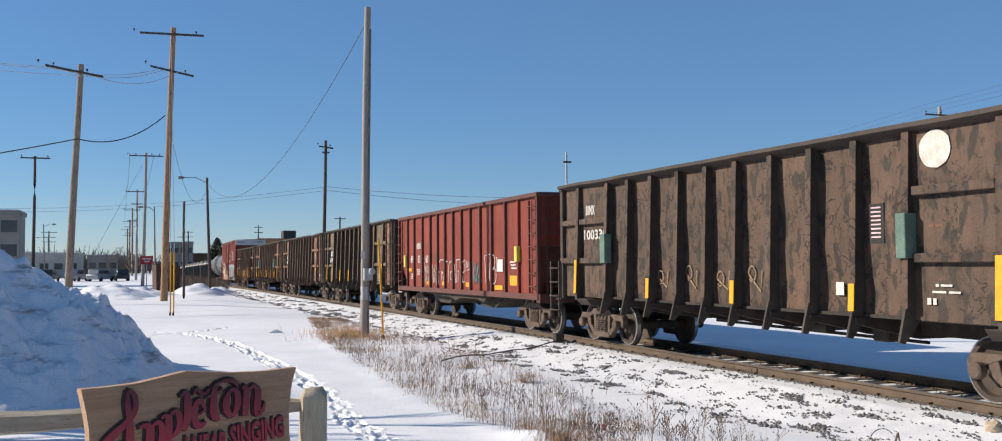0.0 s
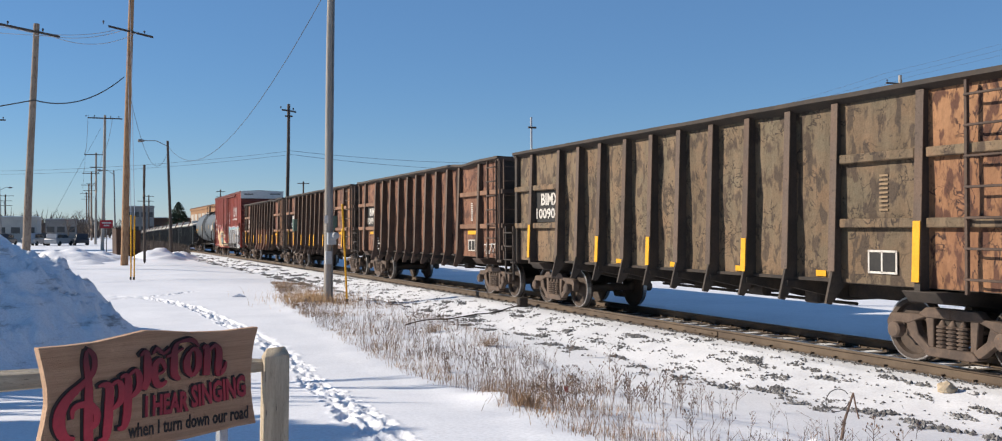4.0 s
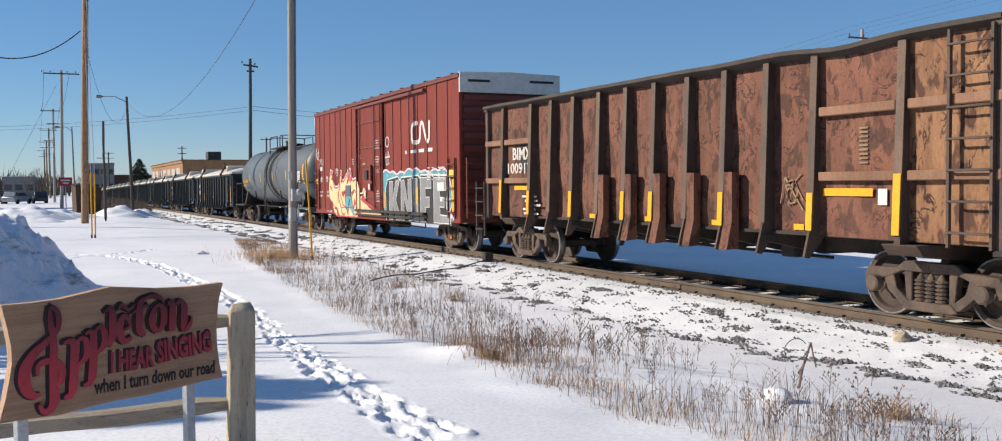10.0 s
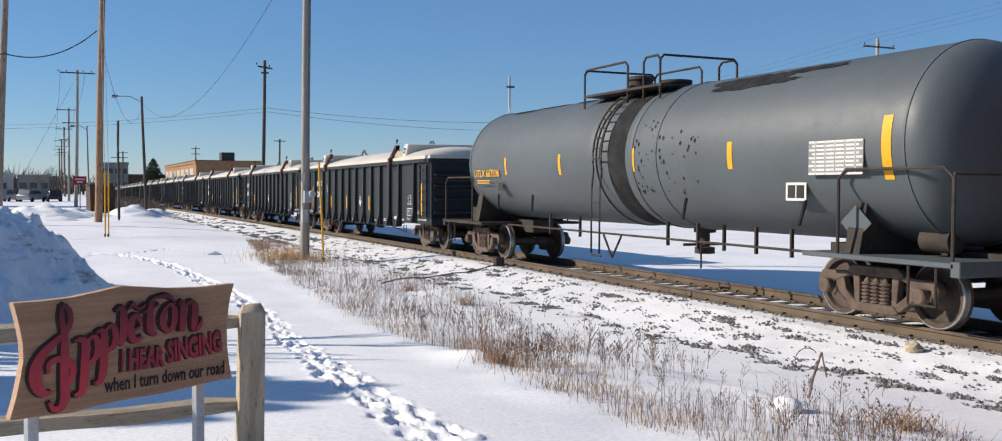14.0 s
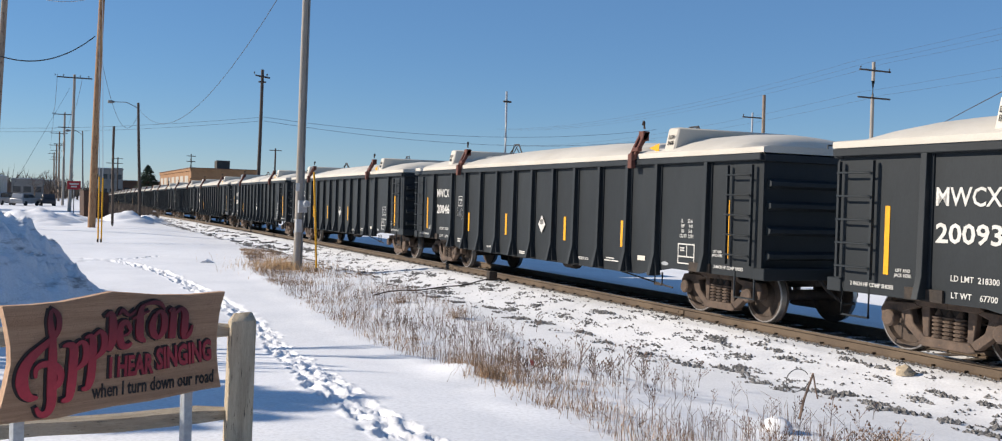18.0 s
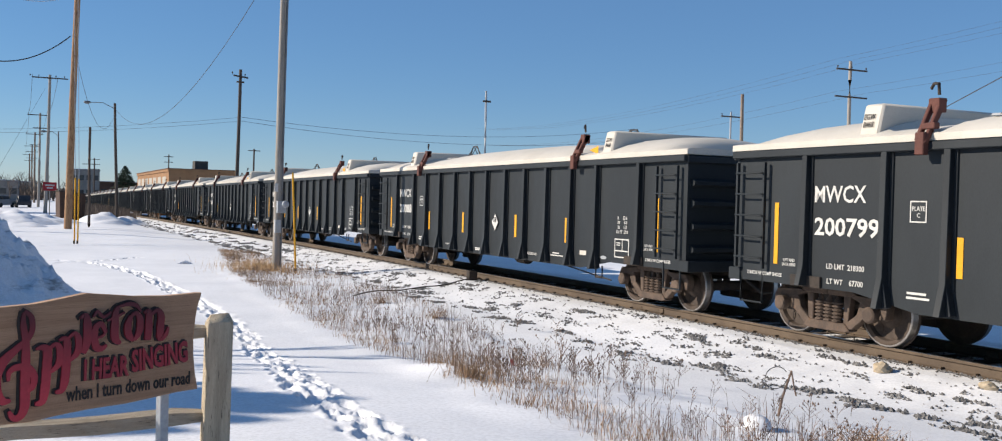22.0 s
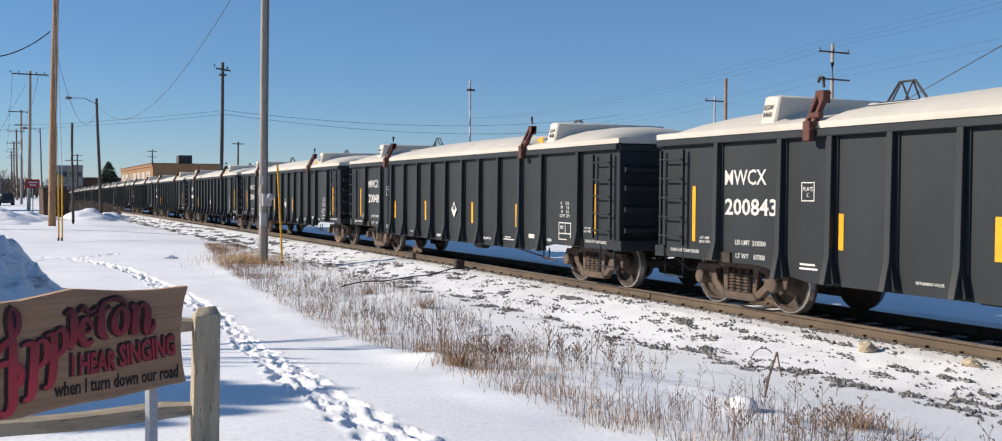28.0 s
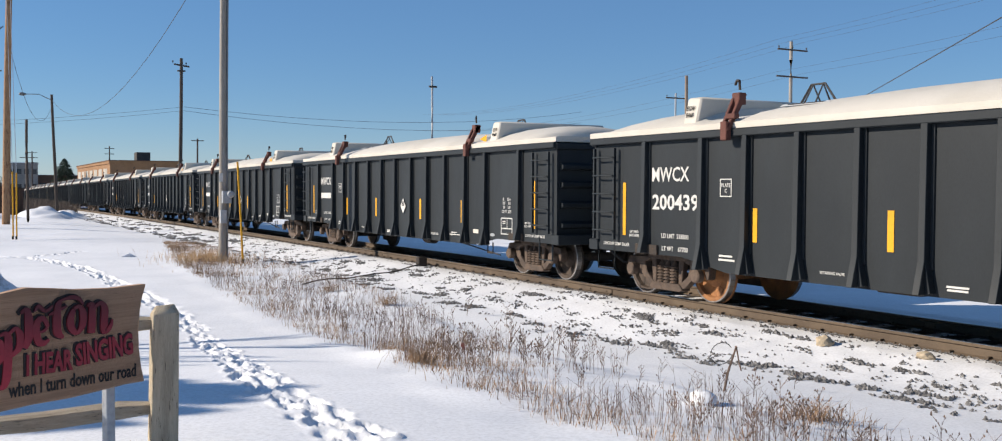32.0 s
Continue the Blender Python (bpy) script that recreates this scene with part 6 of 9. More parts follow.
    part("white_tag", scrawl([(at(0.1), 2.95), (at(0.25), 3.45), (at(0.38), 3.0), (at(0.5), 3.45), (at(0.6), 2.95), (at(0.15), 3.2), (at(0.65), 3.3)], 0.04, x - 0.03, WHITE_PAINT, "white_tag"), car)
    part("white_tag", scrawl([(at(0.75), 2.75), (at(0.85), 3.0), (at(0.95), 2.75), (at(1.05), 3.0), (at(1.2), 2.75), (at(1.3), 2.95)], 0.03, x - 0.024, WHITE_PAINT, "white_tag"), car)
    part("paper_label", bars([(at(14.35), 1.82, 0.5, 0.24), (at(14.4), 1.45, 0.18, 0.1)], x - 0.036).mesh("paper_label", WHITE_PAINT), car, "white paper label")
    part("paper_label", bars([(at(7.6), 1.9, 0.22, 0.3)], xd - 0.004).mesh("paper_label", WHITE_PAINT), car, "white paper label")
    ends(car, half)
    truck(car, at(1.48), spot=False)
    truck(car, at(14.0), spot=True)
    part("brake_rod", Geo().tube([(-0.9, 1.5, 0.6), (-0.9, -3.5, 0.55), (-0.9, -3.5, 0.9)], 0.025).mesh("brake_rod", GRIME), car)
    part("brake_valve", Geo().box((-0.8, -0.5, 0.45), (-0.3, 0.5, 0.75)).mesh("brake_valve", GRIME, bevel=0.03), car)
    return car


boxcar(120.35)


# -- grey tank car --
def tank_car(u_left):
    length = 18.2
    half = length / 2
    at = lambda d: half - d
    car = thing("tank_car", "dull grey tank car with black spill stains", "railcar", "cars of the train")
    CARS.append((car, u_left - half))
    r, zc = 1.43, 2.54
    y0, y1 = at(17.9) , at(1.25)
    prof = []
    for k in range(9):
        a = math.pi / 2 * k / 8
        prof.append((max(r * math.sin(a), 0.002), y0 + 0.72 * (1 - math.cos(a))))
    mid = (y0 + y1) / 2
    prof += [(r, mid - 1.1), (r, mid - 0.75), (r * 0.985, mid - 0.70), (r * 0.985, mid + 0.70), (r, mid + 0.75), (r, mid + 1.1)]
    for k in range(9):
        a = math.pi / 2 * (1 - k / 8)
        prof.append((max(r * math.sin(a), 0.002), y1 - 0.72 * (1 - math.cos(a))))
    part("tank", Geo().lathe(prof, (0, 0, zc), 1, 64).mesh("tank", TANK_GREY, angle=25), car, "grey-painted cylindrical shell")
    for y in (mid - 0.72, mid + 0.72, mid - 1.6, y0 + 0.75, y1 - 0.75):
        w = 0.05 if abs(y - mid) < 1 else 0.02
        part("weld_band", Geo().lathe([(r, y - w), (r + 0.012, y - w), (r + 0.012, y + w), (r, y + w)], (0, 0, zc), 1, 64).mesh("weld_band", TANK_GREY), car)
    # dark stained belt at the manway
    part("stained_belt", Geo().lathe([(r * 0.985 + 0.001, mid - 0.46), (r * 0.985 + 0.004, mid - 0.44), (r * 0.985 + 0.004, mid + 0.2), (r * 0.985 + 0.001, mid + 0.22)], (0, 0, zc), 1, 64).mesh("stained_belt", TAR), car, "black stained belt below the manway")

    def skin(pts, lift=0.004):
        """A thin patch wrapped on the shell: pts of (y, angle up from the near side)."""
        vs = []
        for y, a in pts:
            vs.append((-(r + lift) * math.cos(a), y, zc + (r + lift) * math.sin(a)))
        n = len(vs)
        cy, ca = sum(p[0] for p in pts) / n, sum(p[1] for p in pts) / n
        vs.append((-(r + lift) * math.cos(ca), cy, zc + (r + lift) * math.sin(ca)))
        return Geo().add(vs, [(i, (i + 1) % n, n) for i in range(n)])

    random.seed(5)
    for cy, ca, wy, wa in ((at(13.1), 1.02, 1.1, 0.17), (at(13.9), 0.92, 0.6, 0.06), (at(14.6), 1.12, 0.8, 0.08), (at(12.5), 0.9, 0.35, 0.05), (at(3.6), 1.2, 0.8, 0.07), (at(5.0), 1.28, 0.9, 0.06), (at(6.8), 1.3, 0.6, 0.1)):
        pts = [(cy + wy * (0.75 + 0.35 * random.random()) * math.cos(b), ca + wa * (0.65 + 0.5 * random.random()) * math.sin(b)) for b in [math.tau * k / 24 for k in range(24)]]
        part("spill_stain", skin(pts, 0.010).mesh("spill_stain", TAR), car, "black tarry spill")
    g = Geo()
    for k in range(70):
        y, a = at(10.3 + random.random() ** 1.5 * 2.2), random.uniform(-0.55, 0.5)
        s = random.uniform(0.012, 0.04)
        q = skin([(y - s, a), (y, a + s * 0.8), (y + s, a), (y, a - s * 1.2)], 0.006)
        g.add(q.v, q.f)
    part("spatter", g.mesh("spatter", TAR), car, "small black spatter marks")
    # strips, labels, letters
    def strip(d, a0, a1, w, material, name="reflector", label="yellow reflective strip"):
        n = 8
        vs, fs = [], []
        for k in range(n + 1):
            a = a0 + (a1 - a0) * k / n
            for y in (at(d) - w / 2, at(d) + w / 2):
                vs.append((-(r + 0.007) * math.cos(a), y, zc + (r + 0.007) * math.sin(a)))
        for k in range(n):
            fs.append((2 * k, 2 * k + 1, 2 * k + 3, 2 * k + 2))
        part(name, Geo().add(vs, fs).mesh(name, material), car, label)
    for d, a0, a1, w in ((4.3, -0.22, 0.08, 0.10), (7.24, -0.24, 0.08, 0.12), (10.33, -0.22, 0.10, 0.16), (13.42, -0.22, 0.10, 0.13), (16.85, -0.36, 0.26, 0.17)):
        strip(d, a0, a1, w, YELLOW)
    part("reporting_mark", words("utlx", YELLOW), car, "yellow painted letters", side(-r - 0.006, at(3.1), zc - 0.36) @ Matrix.Diagonal((1.3, 1.1, 1, 1)))
    part("owner_bars", bars([(at(2.9), zc - 0.46 - 0.06 * k, 0.9 - 0.1 * k, 0.025) for k in range(2)], -r - 0.004).mesh("owner_bars", YELLOW), car)
    part("data_panel", bars([(at(15.9), zc - 0.18, 1.1, 0.5)], -r - 0.012).mesh("data_panel", SILVER), car, "grey panel with white printed data")
    part("data_lines", bars([(at(15.9), zc + 0.05 - 0.058 * k, 1.08 - 0.14 * (k % 2), 0.03) for k in range(9)] + [(at(15.5 + 0.2 * k), zc - 0.18, 0.02, 0.46) for k in range(5)], -r - 0.016).mesh("data_lines", WHITE_PAINT), car)
    part("stencil_plate", bars([(at(14.95), zc - 0.68, 0.46, 0.28)], -r * 0.92 - 0.01).mesh("stencil_plate", WHITE_PAINT), car, "white stencil square")
    part("stencil_field", bars([(at(14.85), zc - 0.68, 0.17, 0.2), (at(15.05), zc - 0.68, 0.17, 0.2)], -r * 0.92 - 0.014).mesh("stencil_field", MARK_BLACK), car)
    part("dark_plate", bars([(at(3.9), zc - 0.62, 0.3, 0.2)], -r * 0.96 - 0.01).mesh("dark_plate", MARK_BLACK), car)
    part("placard_holder", Geo().prism([(at(16.4), 1.42), (at(16.1), 1.68), (at(15.8), 1.42), (at(16.1), 1.16)], 0, -1.22, -1.225).mesh("placard_holder", TANK_GREY), car, "grey diamond placard holder")
    # platform, railings, valve housing
    top = zc + r
    part("top_platform", Geo().box((-0.95, at(10.6), top - 0.06), (0.95, at(7.5), top - 0.01)).mesh("top_platform", GRIME), car)
    g = Geo()
    for x in (-0.92, 0.92):
        for a, b in ((at(9.31), at(7.48)), (at(10.52), at(9.92))):
            g.tube([(x, a, top - 0.3), (x, a, top + 0.46), (x, a + 0.10, top + 0.55), (x, b - 0.10, top + 0.55), (x, b, top + 0.46), (x, b, top - 0.3)], 0.026, 6)
    for y in (at(7.48), at(10.52)):
        g.tube([(-0.92, y, top + 0.46), (-0.84, y, top + 0.55), (0.84, y, top + 0.55), (0.92, y, top + 0.46)], 0.025, 6)
    part("safety_railing", g.mesh("safety_railing", GRIME), car, "black pipe safety railing")
    part("valve_dome", Geo().lathe([(0.02, 0.55), (0.28, 0.52), (0.30, 0.45), (0.26, 0.42), (0.26, 0.0), (0.3, -0.1)][::-1], (0.0, at(8.35), top - 0.15), 2, 20).mesh("valve_dome", GRIME), car)
    part("manway", Geo().lathe([(0.3, 0.0), (0.3, 0.2), (0.34, 0.22), (0.34, 0.28), (0.05, 0.3)], (0.0, at(9.7), top - 0.12), 2, 18).box((-0.5, at(10.05), top - 0.05), (0.5, at(9.4), top + 0.06)).mesh("manway", GRIME), car)
    # side ladder, bent round the shell
    g = Geo()
    for y in (mid + 0.28, mid + 0.62):
        pts = [(-(r + 0.10) * math.cos(a), y, zc + (r + 0.10) * math.sin(a)) for a in [1.15 - 0.12 * k for k in range(12)]] + [(-1.55, y, 1.9), (-1.55, y, 0.55)]
        g.tube(pts, 0.022, 5)
    for k in range(11):
        a = 1.1 - 0.14 * k
        p = (-(r + 0.10) * math.cos(a), zc + (r + 0.10) * math.sin(a)) if k < 9 else (-1.55, 1.6 - 0.35 * (k - 9))
        g.tube([(p[0], mid + 0.28, p[1]), (p[0], mid + 0.62, p[1])], 0.018, 5)
    part("side_ladder", g.mesh("side_ladder", GRIME), car, "black curved side ladder")
    part("ladder_brace", Geo().tube([(-1.5, mid + 0.2, 0.95), (-1.5, mid - 0.15, 0.5), (-1.5, mid - 0.5, 0.95)], 0.025, 5).tube([(-1.5, mid + 0.3, 0.5), (-1.5, mid + 0.7, 0.5)], 0.02).mesh("ladder_brace", GRIME), car)
    # bottom fittings, running pipe and end frames
    part("bottom_outlet", Geo().lathe([(0.2, 0.0), (0.2, 0.12), (0.1, 0.14), (0.1, 0.4), (0.22, 0.42), (0.22, 0.55)], (0, mid - 1.2, 0.62), 2, 14).tube([(-0.5, mid - 1.2, 0.8), (0.5, mid - 1.2, 0.8)], 0.03).tube([(-0.3, mid - 1.5, 0.82), (-0.3, mid - 1.5, 0.35)], 0.02).mesh("bottom_outlet", GRIME), car)
    pipe = Geo().tube([(-0.75, at(3.0), 0.92), (-0.75, at(15.5), 0.90)], 0.025, 6)
    for d in (5.5, 7.0, 10.6, 11.6, 12.4, 13.3, 14.2):
        pipe.box((-0.78, at(d) - 0.02, 0.78), (-0.72, at(d) + 0.02, 1.25))
    part("train_pipe", pipe.mesh("train_pipe", GRIME), car)
    for s in (0, 1):
        m = FLIP if s else None
        part("end_platform", Geo().box((-1.5, half - 2.9, 0.91), (1.5, half - 0.15, 0.98)).box((-1.5, half - 0.2, 0.8), (1.5, half - 0.05, 1.0)).mesh("end_platform", TANK_GREY if s else GRIME, bevel=0.01), car, "", m)
        part("stub_sill", Geo().box((-0.3, half - 3.6, 0.72), (0.3, half - 0.05, 1.05)).mesh("stub_sill", GRIME), car, "", m)
        part("saddle", Geo().prism([(-1.15, 1.75), (-1.3, 0.95), (1.3, 0.95), (1.15, 1.75), (0.9, 1.5), (0.0, 1.12), (-0.9, 1.5)], 1, half - 2.25, half - 1.95).mesh("saddle", GRIME), car, "", m)
        g = Geo()
        for x in (-1.46, 1.46):
            g.tube([(x, half - 2.2, 0.95), (x, half - 2.2, 2.05), (x, half - 2.05, 2.18), (x, half - 0.35, 2.18), (x, half - 0.2, 2.05), (x, half - 0.2, 0.95)], 0.025, 6)
            g.tube([(x, half - 0.9, 0.9), (x, half - 0.9, 0.4), (x, half - 0.45, 0.4), (x, half - 0.45, 0.9)], 0.022, 5)
        g.tube([(-1.46, half - 0.2, 2.1), (1.46, half - 0.2, 2.1)], 0.022, 5)
        part("end_handrail", g.mesh("end_handrail", GRIME), car, "", m)
        part("brake_gear", Geo().box((-0.9, half - 1.3, 0.98), (-0.4, half - 0.8, 1.35)).lathe([(0.02, 0), (0.17, 0), (0.17, 0.5), (0.02, 0.52)], (0.6, half - 1.4, 1.2), 1, 14).mesh("brake_gear", GRIME), car, "", m)
    g = Geo()
    for d in (3.6, 5.6, 11.9, 15.0):
        g.tube([(-1.30, at(d), 1.35), (-1.42, at(d + 0.28), 1.72)], 0.03, 5)
    part("sling_hook", g.mesh("sling_hook", TAR), car, "black lifting hooks")
    part("end_ring_stain", scrawl(ring(-0.75, 1.75, 0.35, 14, 1.0, 0.5, 0.8), 0.10, 0, TAR, "end_ring_stain"), car, "", pose(0, -half + 0.62, 0, 0, 0, 90))
    ends(car, half)
    truck(car, at(1.95))
    truck(car, at(16.3))
    return car


tank_car(139.9)


# -- black covered gondola --
M_LEN, M_TOP = 16.30, 2.77
M_RIBS = [1.59, 3.05, 4.04, 5.08, 6.13, 7.14, 8.14, 9.20, 10.21, 11.26, 12.34, 13.36, 14.88]


def cover_mesh(half):
    """An arched fibreglass cover with an upright rim; higher over its middle and ends."""
    ys = [half + 0.06, half + 0.03, half - 0.50, half - 0.58, half - 0.72, half - 1.1, half - 1.7, half - 2.4, half - 2.9, half - 2.95, half - 3.9, half - 3.95, half - 5.0, 2.0, 0.0]
    rise = [0.05, 0.13, 0.14, 0.27, 0.37, 0.43, 0.46, 0.46, 0.43, 0.30, 0.32, 0.40, 0.46, 0.50, 0.51]
    ys, rise = ys + [-y for y in ys[-2::-1]], rise + rise[-2::-1]
    xs = [-1.53, -1.53, -1.44, -1.15, -0.75, -0.35, 0.0, 0.35, 0.75, 1.15, 1.44, 1.53, 1.53]
    vs, fs, n = [], [], len(xs)
    for y, h in zip(ys, rise):
        for i, x in enumerate(xs):
            z = 0.02 if i in (0, n - 1) else 0.11 if i in (1, n - 2) else 0.13 + max(h - 0.13, 0.0) * (1 - (x / 1.5) ** 2) ** 0.8
            vs.append((x, y, M_TOP + min(z, h + 0.1) if i not in (0, n - 1) else M_TOP + z))
    for j in range(len(ys) - 1):
        for i in range(n - 1):
            fs.append((j * n + i, j * n + i + 1, (j + 1) * n + i + 1, (j + 1) * n + i))
    fs += [tuple(range(n)), tuple(range((len(ys) - 1) * n, len(ys) * n))]
    return Geo().add(vs, fs).mesh("cover", COVER_WHITE, angle=40)


def latch_mesh():
    g = Geo()
    g.box((-1.66, -0.07, M_TOP - 0.16), (-1.56, 0.07, M_TOP + 0.12))
    g.prism([(-1.66, M_TOP - 0.02), (-1.58, M_TOP - 0.02), (-1.26, M_TOP + 0.54), (-1.38, M_TOP + 0.54)], 1, -0.085, -0.03)
    g.prism([(-1.66, M_TOP + 0.02), (-1.58, M_TOP + 0.02), (-1.30, M_TOP + 0.54), (-1.40, M_TOP + 0.54)], 1, 0.03, 0.085)
    g.box((-1.42, -0.085, M_TOP + 0.38), (-1.28, 0.085, M_TOP + 0.56))
    g.box((-1.58, -0.16, M_TOP + 0.16), (-1.48, 0.05, M_TOP + 0.24))
    return g.mesh("cover_latch", LATCH_RED, bevel=0.01)


def mwcx_car():
    """The first of the black cars, with all its parts; the others are copies."""
    half = M_LEN / 2
    at = lambda d: half - d
    car = thing("covered_gondola_car", "charcoal gondola with arched cream fibreglass cover", "railcar", "cars of the train")
    shape = [(at(0.0), 2.69), (at(0.0), 0.78), (at(2.5), 0.78), (at(3.6), 0.60), (at(12.7), 0.60), (at(13.8), 0.78), (at(M_LEN), 0.78), (at(M_LEN), 2.69)]
    xs = -1.462
    part("side_wall", Geo().prism(shape, 0, xs, xs + 0.05).mesh("side_wall", BLACK_PAINT), car)
    part("side_wall", Geo().prism(shape, 0, -xs - 0.05, -xs).mesh("side_wall", BLACK_PAINT), car)
    part("center_sill", Geo().box((-0.3, -half + 0.05, 0.66), (0.3, half - 0.05, 0.95)).mesh("center_sill", GRIME), car)
    part("floor", Geo().box((-1.44, -half + 0.05, 0.95), (1.44, half - 0.05, 1.0)).mesh("floor", GRIME), car)
    rib = Geo().prism([(xs, 2.69), (xs - 0.095, 2.69), (xs - 0.115, 1.02), (xs - 0.205, 0.62), (xs, 0.62)], 1, -0.05, 0.05)
    rib.box((xs - 0.025, -0.10, 0.92), (xs, -0.05, 2.67)).prism([(-0.05, 0.62), (-0.05, 1.0), (-0.13, 0.64)], 0, xs - 0.10, xs)
    rib = rib.mesh("rib", BLACK_PAINT, bevel=0.006)
    short = Geo().prism([(xs, 2.69), (xs - 0.095, 2.69), (xs - 0.115, 1.10), (xs - 0.185, 0.80), (xs, 0.80)], 1, -0.05, 0.05).box((xs - 0.025, -0.10, 0.95), (xs, -0.05, 2.67)).mesh("rib", BLACK_PAINT, bevel=0.006)
    for i, d in enumerate(M_RIBS):
        me = short if d < 2.5 or d > 13.9 else rib
        part("rib", me, car, "", pose(0, at(d), 0))
        part("rib", me, car, "", pose(0, at(d), 0) @ FLIP)
    for s in (0, 1):
        m = FLIP if s else None
        part("top_chord", Geo().box((-1.565, -half - 0.02, 2.67), (-1.40, half + 0.02, M_TOP + 0.01)).mesh("top_chord", BLACK_PAINT, bevel=0.012), car, "", m)
        part("end_wall", Geo().box((-1.46, half - 0.06, 0.88), (1.46, half - 0.01, 2.70)).mesh("end_wall", BLACK_PAINT), car, "", m)
        part("end_chord", Geo().box((-1.5, half - 0.1, 2.65), (1.5, half + 0.06, M_TOP)).mesh("end_chord", BLACK_PAINT, bevel=0.01), car, "", m)
        g = Geo()
        for z in (1.15, 1.55, 1.95, 2.3):
            g.prism([(half - 0.02, z - 0.08), (half + 0.09, z - 0.03), (half + 0.09, z + 0.03), (half - 0.02, z + 0.08)], 0, -1.38, 1.38)
        part("end_ribs", g.mesh("end_ribs", BLACK_PAINT), car, "", m)
        part("end_sill", Geo().box((-1.5, half - 0.15, 0.77), (1.5, half + 0.12, 0.96)).mesh("end_sill", BLACK_PAINT, bevel=0.01), car, "", m)
        part("body_bolster", Geo().box((-1.5, at(1.9), 0.78), (1.5, at(1.3), 0.94)).mesh("body_bolster", GRIME), car, "", m)
        part("cover_handle", Geo().tube([(-0.75, half - 0.2, M_TOP + 0.12), (-0.75, half - 0.2, M_TOP + 0.21), (0.0, half - 0.2, M_TOP + 0.21), (0.0, half - 0.2, M_TOP + 0.12)], 0.014, 5).mesh("cover_handle", WIRE), car, "", m)
        # square boxes on the cover, with a letter board and lifting frame
        yb = at(2.68)
        box = Geo().prism([(-1.47, M_TOP + 0.10), (-1.36, M_TOP + 0.57), (1.36, M_TOP + 0.57), (1.47, M_TOP + 0.10)], 1, yb - 0.17, yb + 0.17).mesh("cover_box", COVER_WHITE, bevel=0.03)
        part("cover_box", box, car, "cream square box on the cover", m)
        for e in (-1, 1):
            part("cover_latch", LATCH, car, "rust-red hinged cover latch", pose(0, at(3.70) if not s else -at(3.70), 0) @ (FLIP if e > 0 else Matrix.Identity(4)))
        part("latch_grip", Geo().tube([(-1.36, -0.03, M_TOP + 0.60), (-1.37, -0.03, M_TOP + 0.74), (-1.30, 0.10, M_TOP + 0.76), (-1.28, 0.16, M_TOP + 0.70)], 0.022, 5).mesh("latch_grip", GRIME), car, "", pose(0, at(3.70) if not s else -at(3.70), 0))
        yl = at(3.98)
        part("lifting_frame", Geo().tube([(0.0, yl + 0.36, M_TOP + 0.46), (0.0, yl + 0.14, M_TOP + 0.74), (0.0, yl - 0.14, M_TOP + 0.74), (0.0, yl - 0.36, M_TOP + 0.46)], 0.02, 5).tube([(-0.2, yl + 0.12, M_TOP + 0.4), (0.0, yl + 0.1, M_TOP + 0.74), (0.2, yl + 0.1, M_TOP + 0.4)], 0.016, 5).tube([(-0.2, yl - 0.12, M_TOP + 0.4), (0.0, yl - 0.1, M_TOP + 0.74), (0.2, yl - 0.1, M_TOP + 0.4)], 0.016, 5).mesh("lifting_frame", WIRE), car, "", m)
    part("cover", cover_mesh(half), car, "cream arched fibreglass cover")
    part("emblem", Geo().prism([(0.55, -0.11), (0.42, 0.09), (-0.55, 0.11), (-0.42, -0.09)], 2, 0.0, 0.004).mesh("emblem", WHITE_PAINT), car, "dark stripes in a pale plate", pose(-0.92, at(4.62), M_TOP + 0.352, 13, 0, -90))
    part("emblem_stripe", Geo().prism([(0.38, -0.03), (0.34, 0.05), (-0.40, 0.06), (-0.34, -0.02)], 2, 0.005, 0.008).mesh("emblem_stripe", MARK_BLACK), car, "", pose(-0.92, at(4.62), M_TOP + 0.352, 13, 0, -90))
    part("yellow_sticker", Geo().prism([(at(13.28), M_TOP + 0.13), (at(12.95), M_TOP + 0.22), (at(13.28), M_TOP + 0.30)], 0, -1.46, -1.457).mesh("yellow_sticker", YELLOW), car, "yellow sticker", pose(0.03, 0.02, 0))
    part("box_letters", WORDS_BOX, car, "", side(-1.425, at(M_LEN - 2.66), M_TOP + 0.36) @ pose(0, 0, 0, -13.2) @ Matrix.Diagonal((0.8, 0.9, 1, 1)))
    part("box_letters", WORDS_BOX, car, "", side(-1.425, at(2.66), M_TOP + 0.36) @ pose(0, 0, 0, -13.2) @ Matrix.Diagonal((0.8, 0.9, 1, 1)))
    lad = ladder_mesh("ladder", BLACK_PAINT, 0.62, 0.98, 2.60, 5, 0.016)
    part("ladder", lad, car, "", pose(xs - 0.075, at(0.42), 0))
    part("ladder", lad, car, "", pose(xs - 0.075, at(M_LEN - 0.5), 0))
    part("ladder", lad, car, "", pose(-xs + 0.04, at(0.42), 0) @ FLIP)
    part("stirrup", Geo().tube([(xs, at(0.15), 0.9), (xs, at(0.15), 0.45), (xs, at(0.65), 0.45), (xs, at(0.65), 0.9)], 0.02, 5).mesh("stirrup", BLACK_PAINT), car)
    part("stirrup", Geo().tube([(xs, at(M_LEN - 0.15), 0.9), (xs, at(M_LEN - 0.15), 0.45), (xs, at(M_LEN - 0.65), 0.45), (xs, at(M_LEN - 0.65), 0.9)], 0.02, 5).mesh("stirrup", BLACK_PAINT), car)
    xw = xs - 0.005
    at = lambda d: half - d + 0.03  # the marks stand a little ahead of the ribs
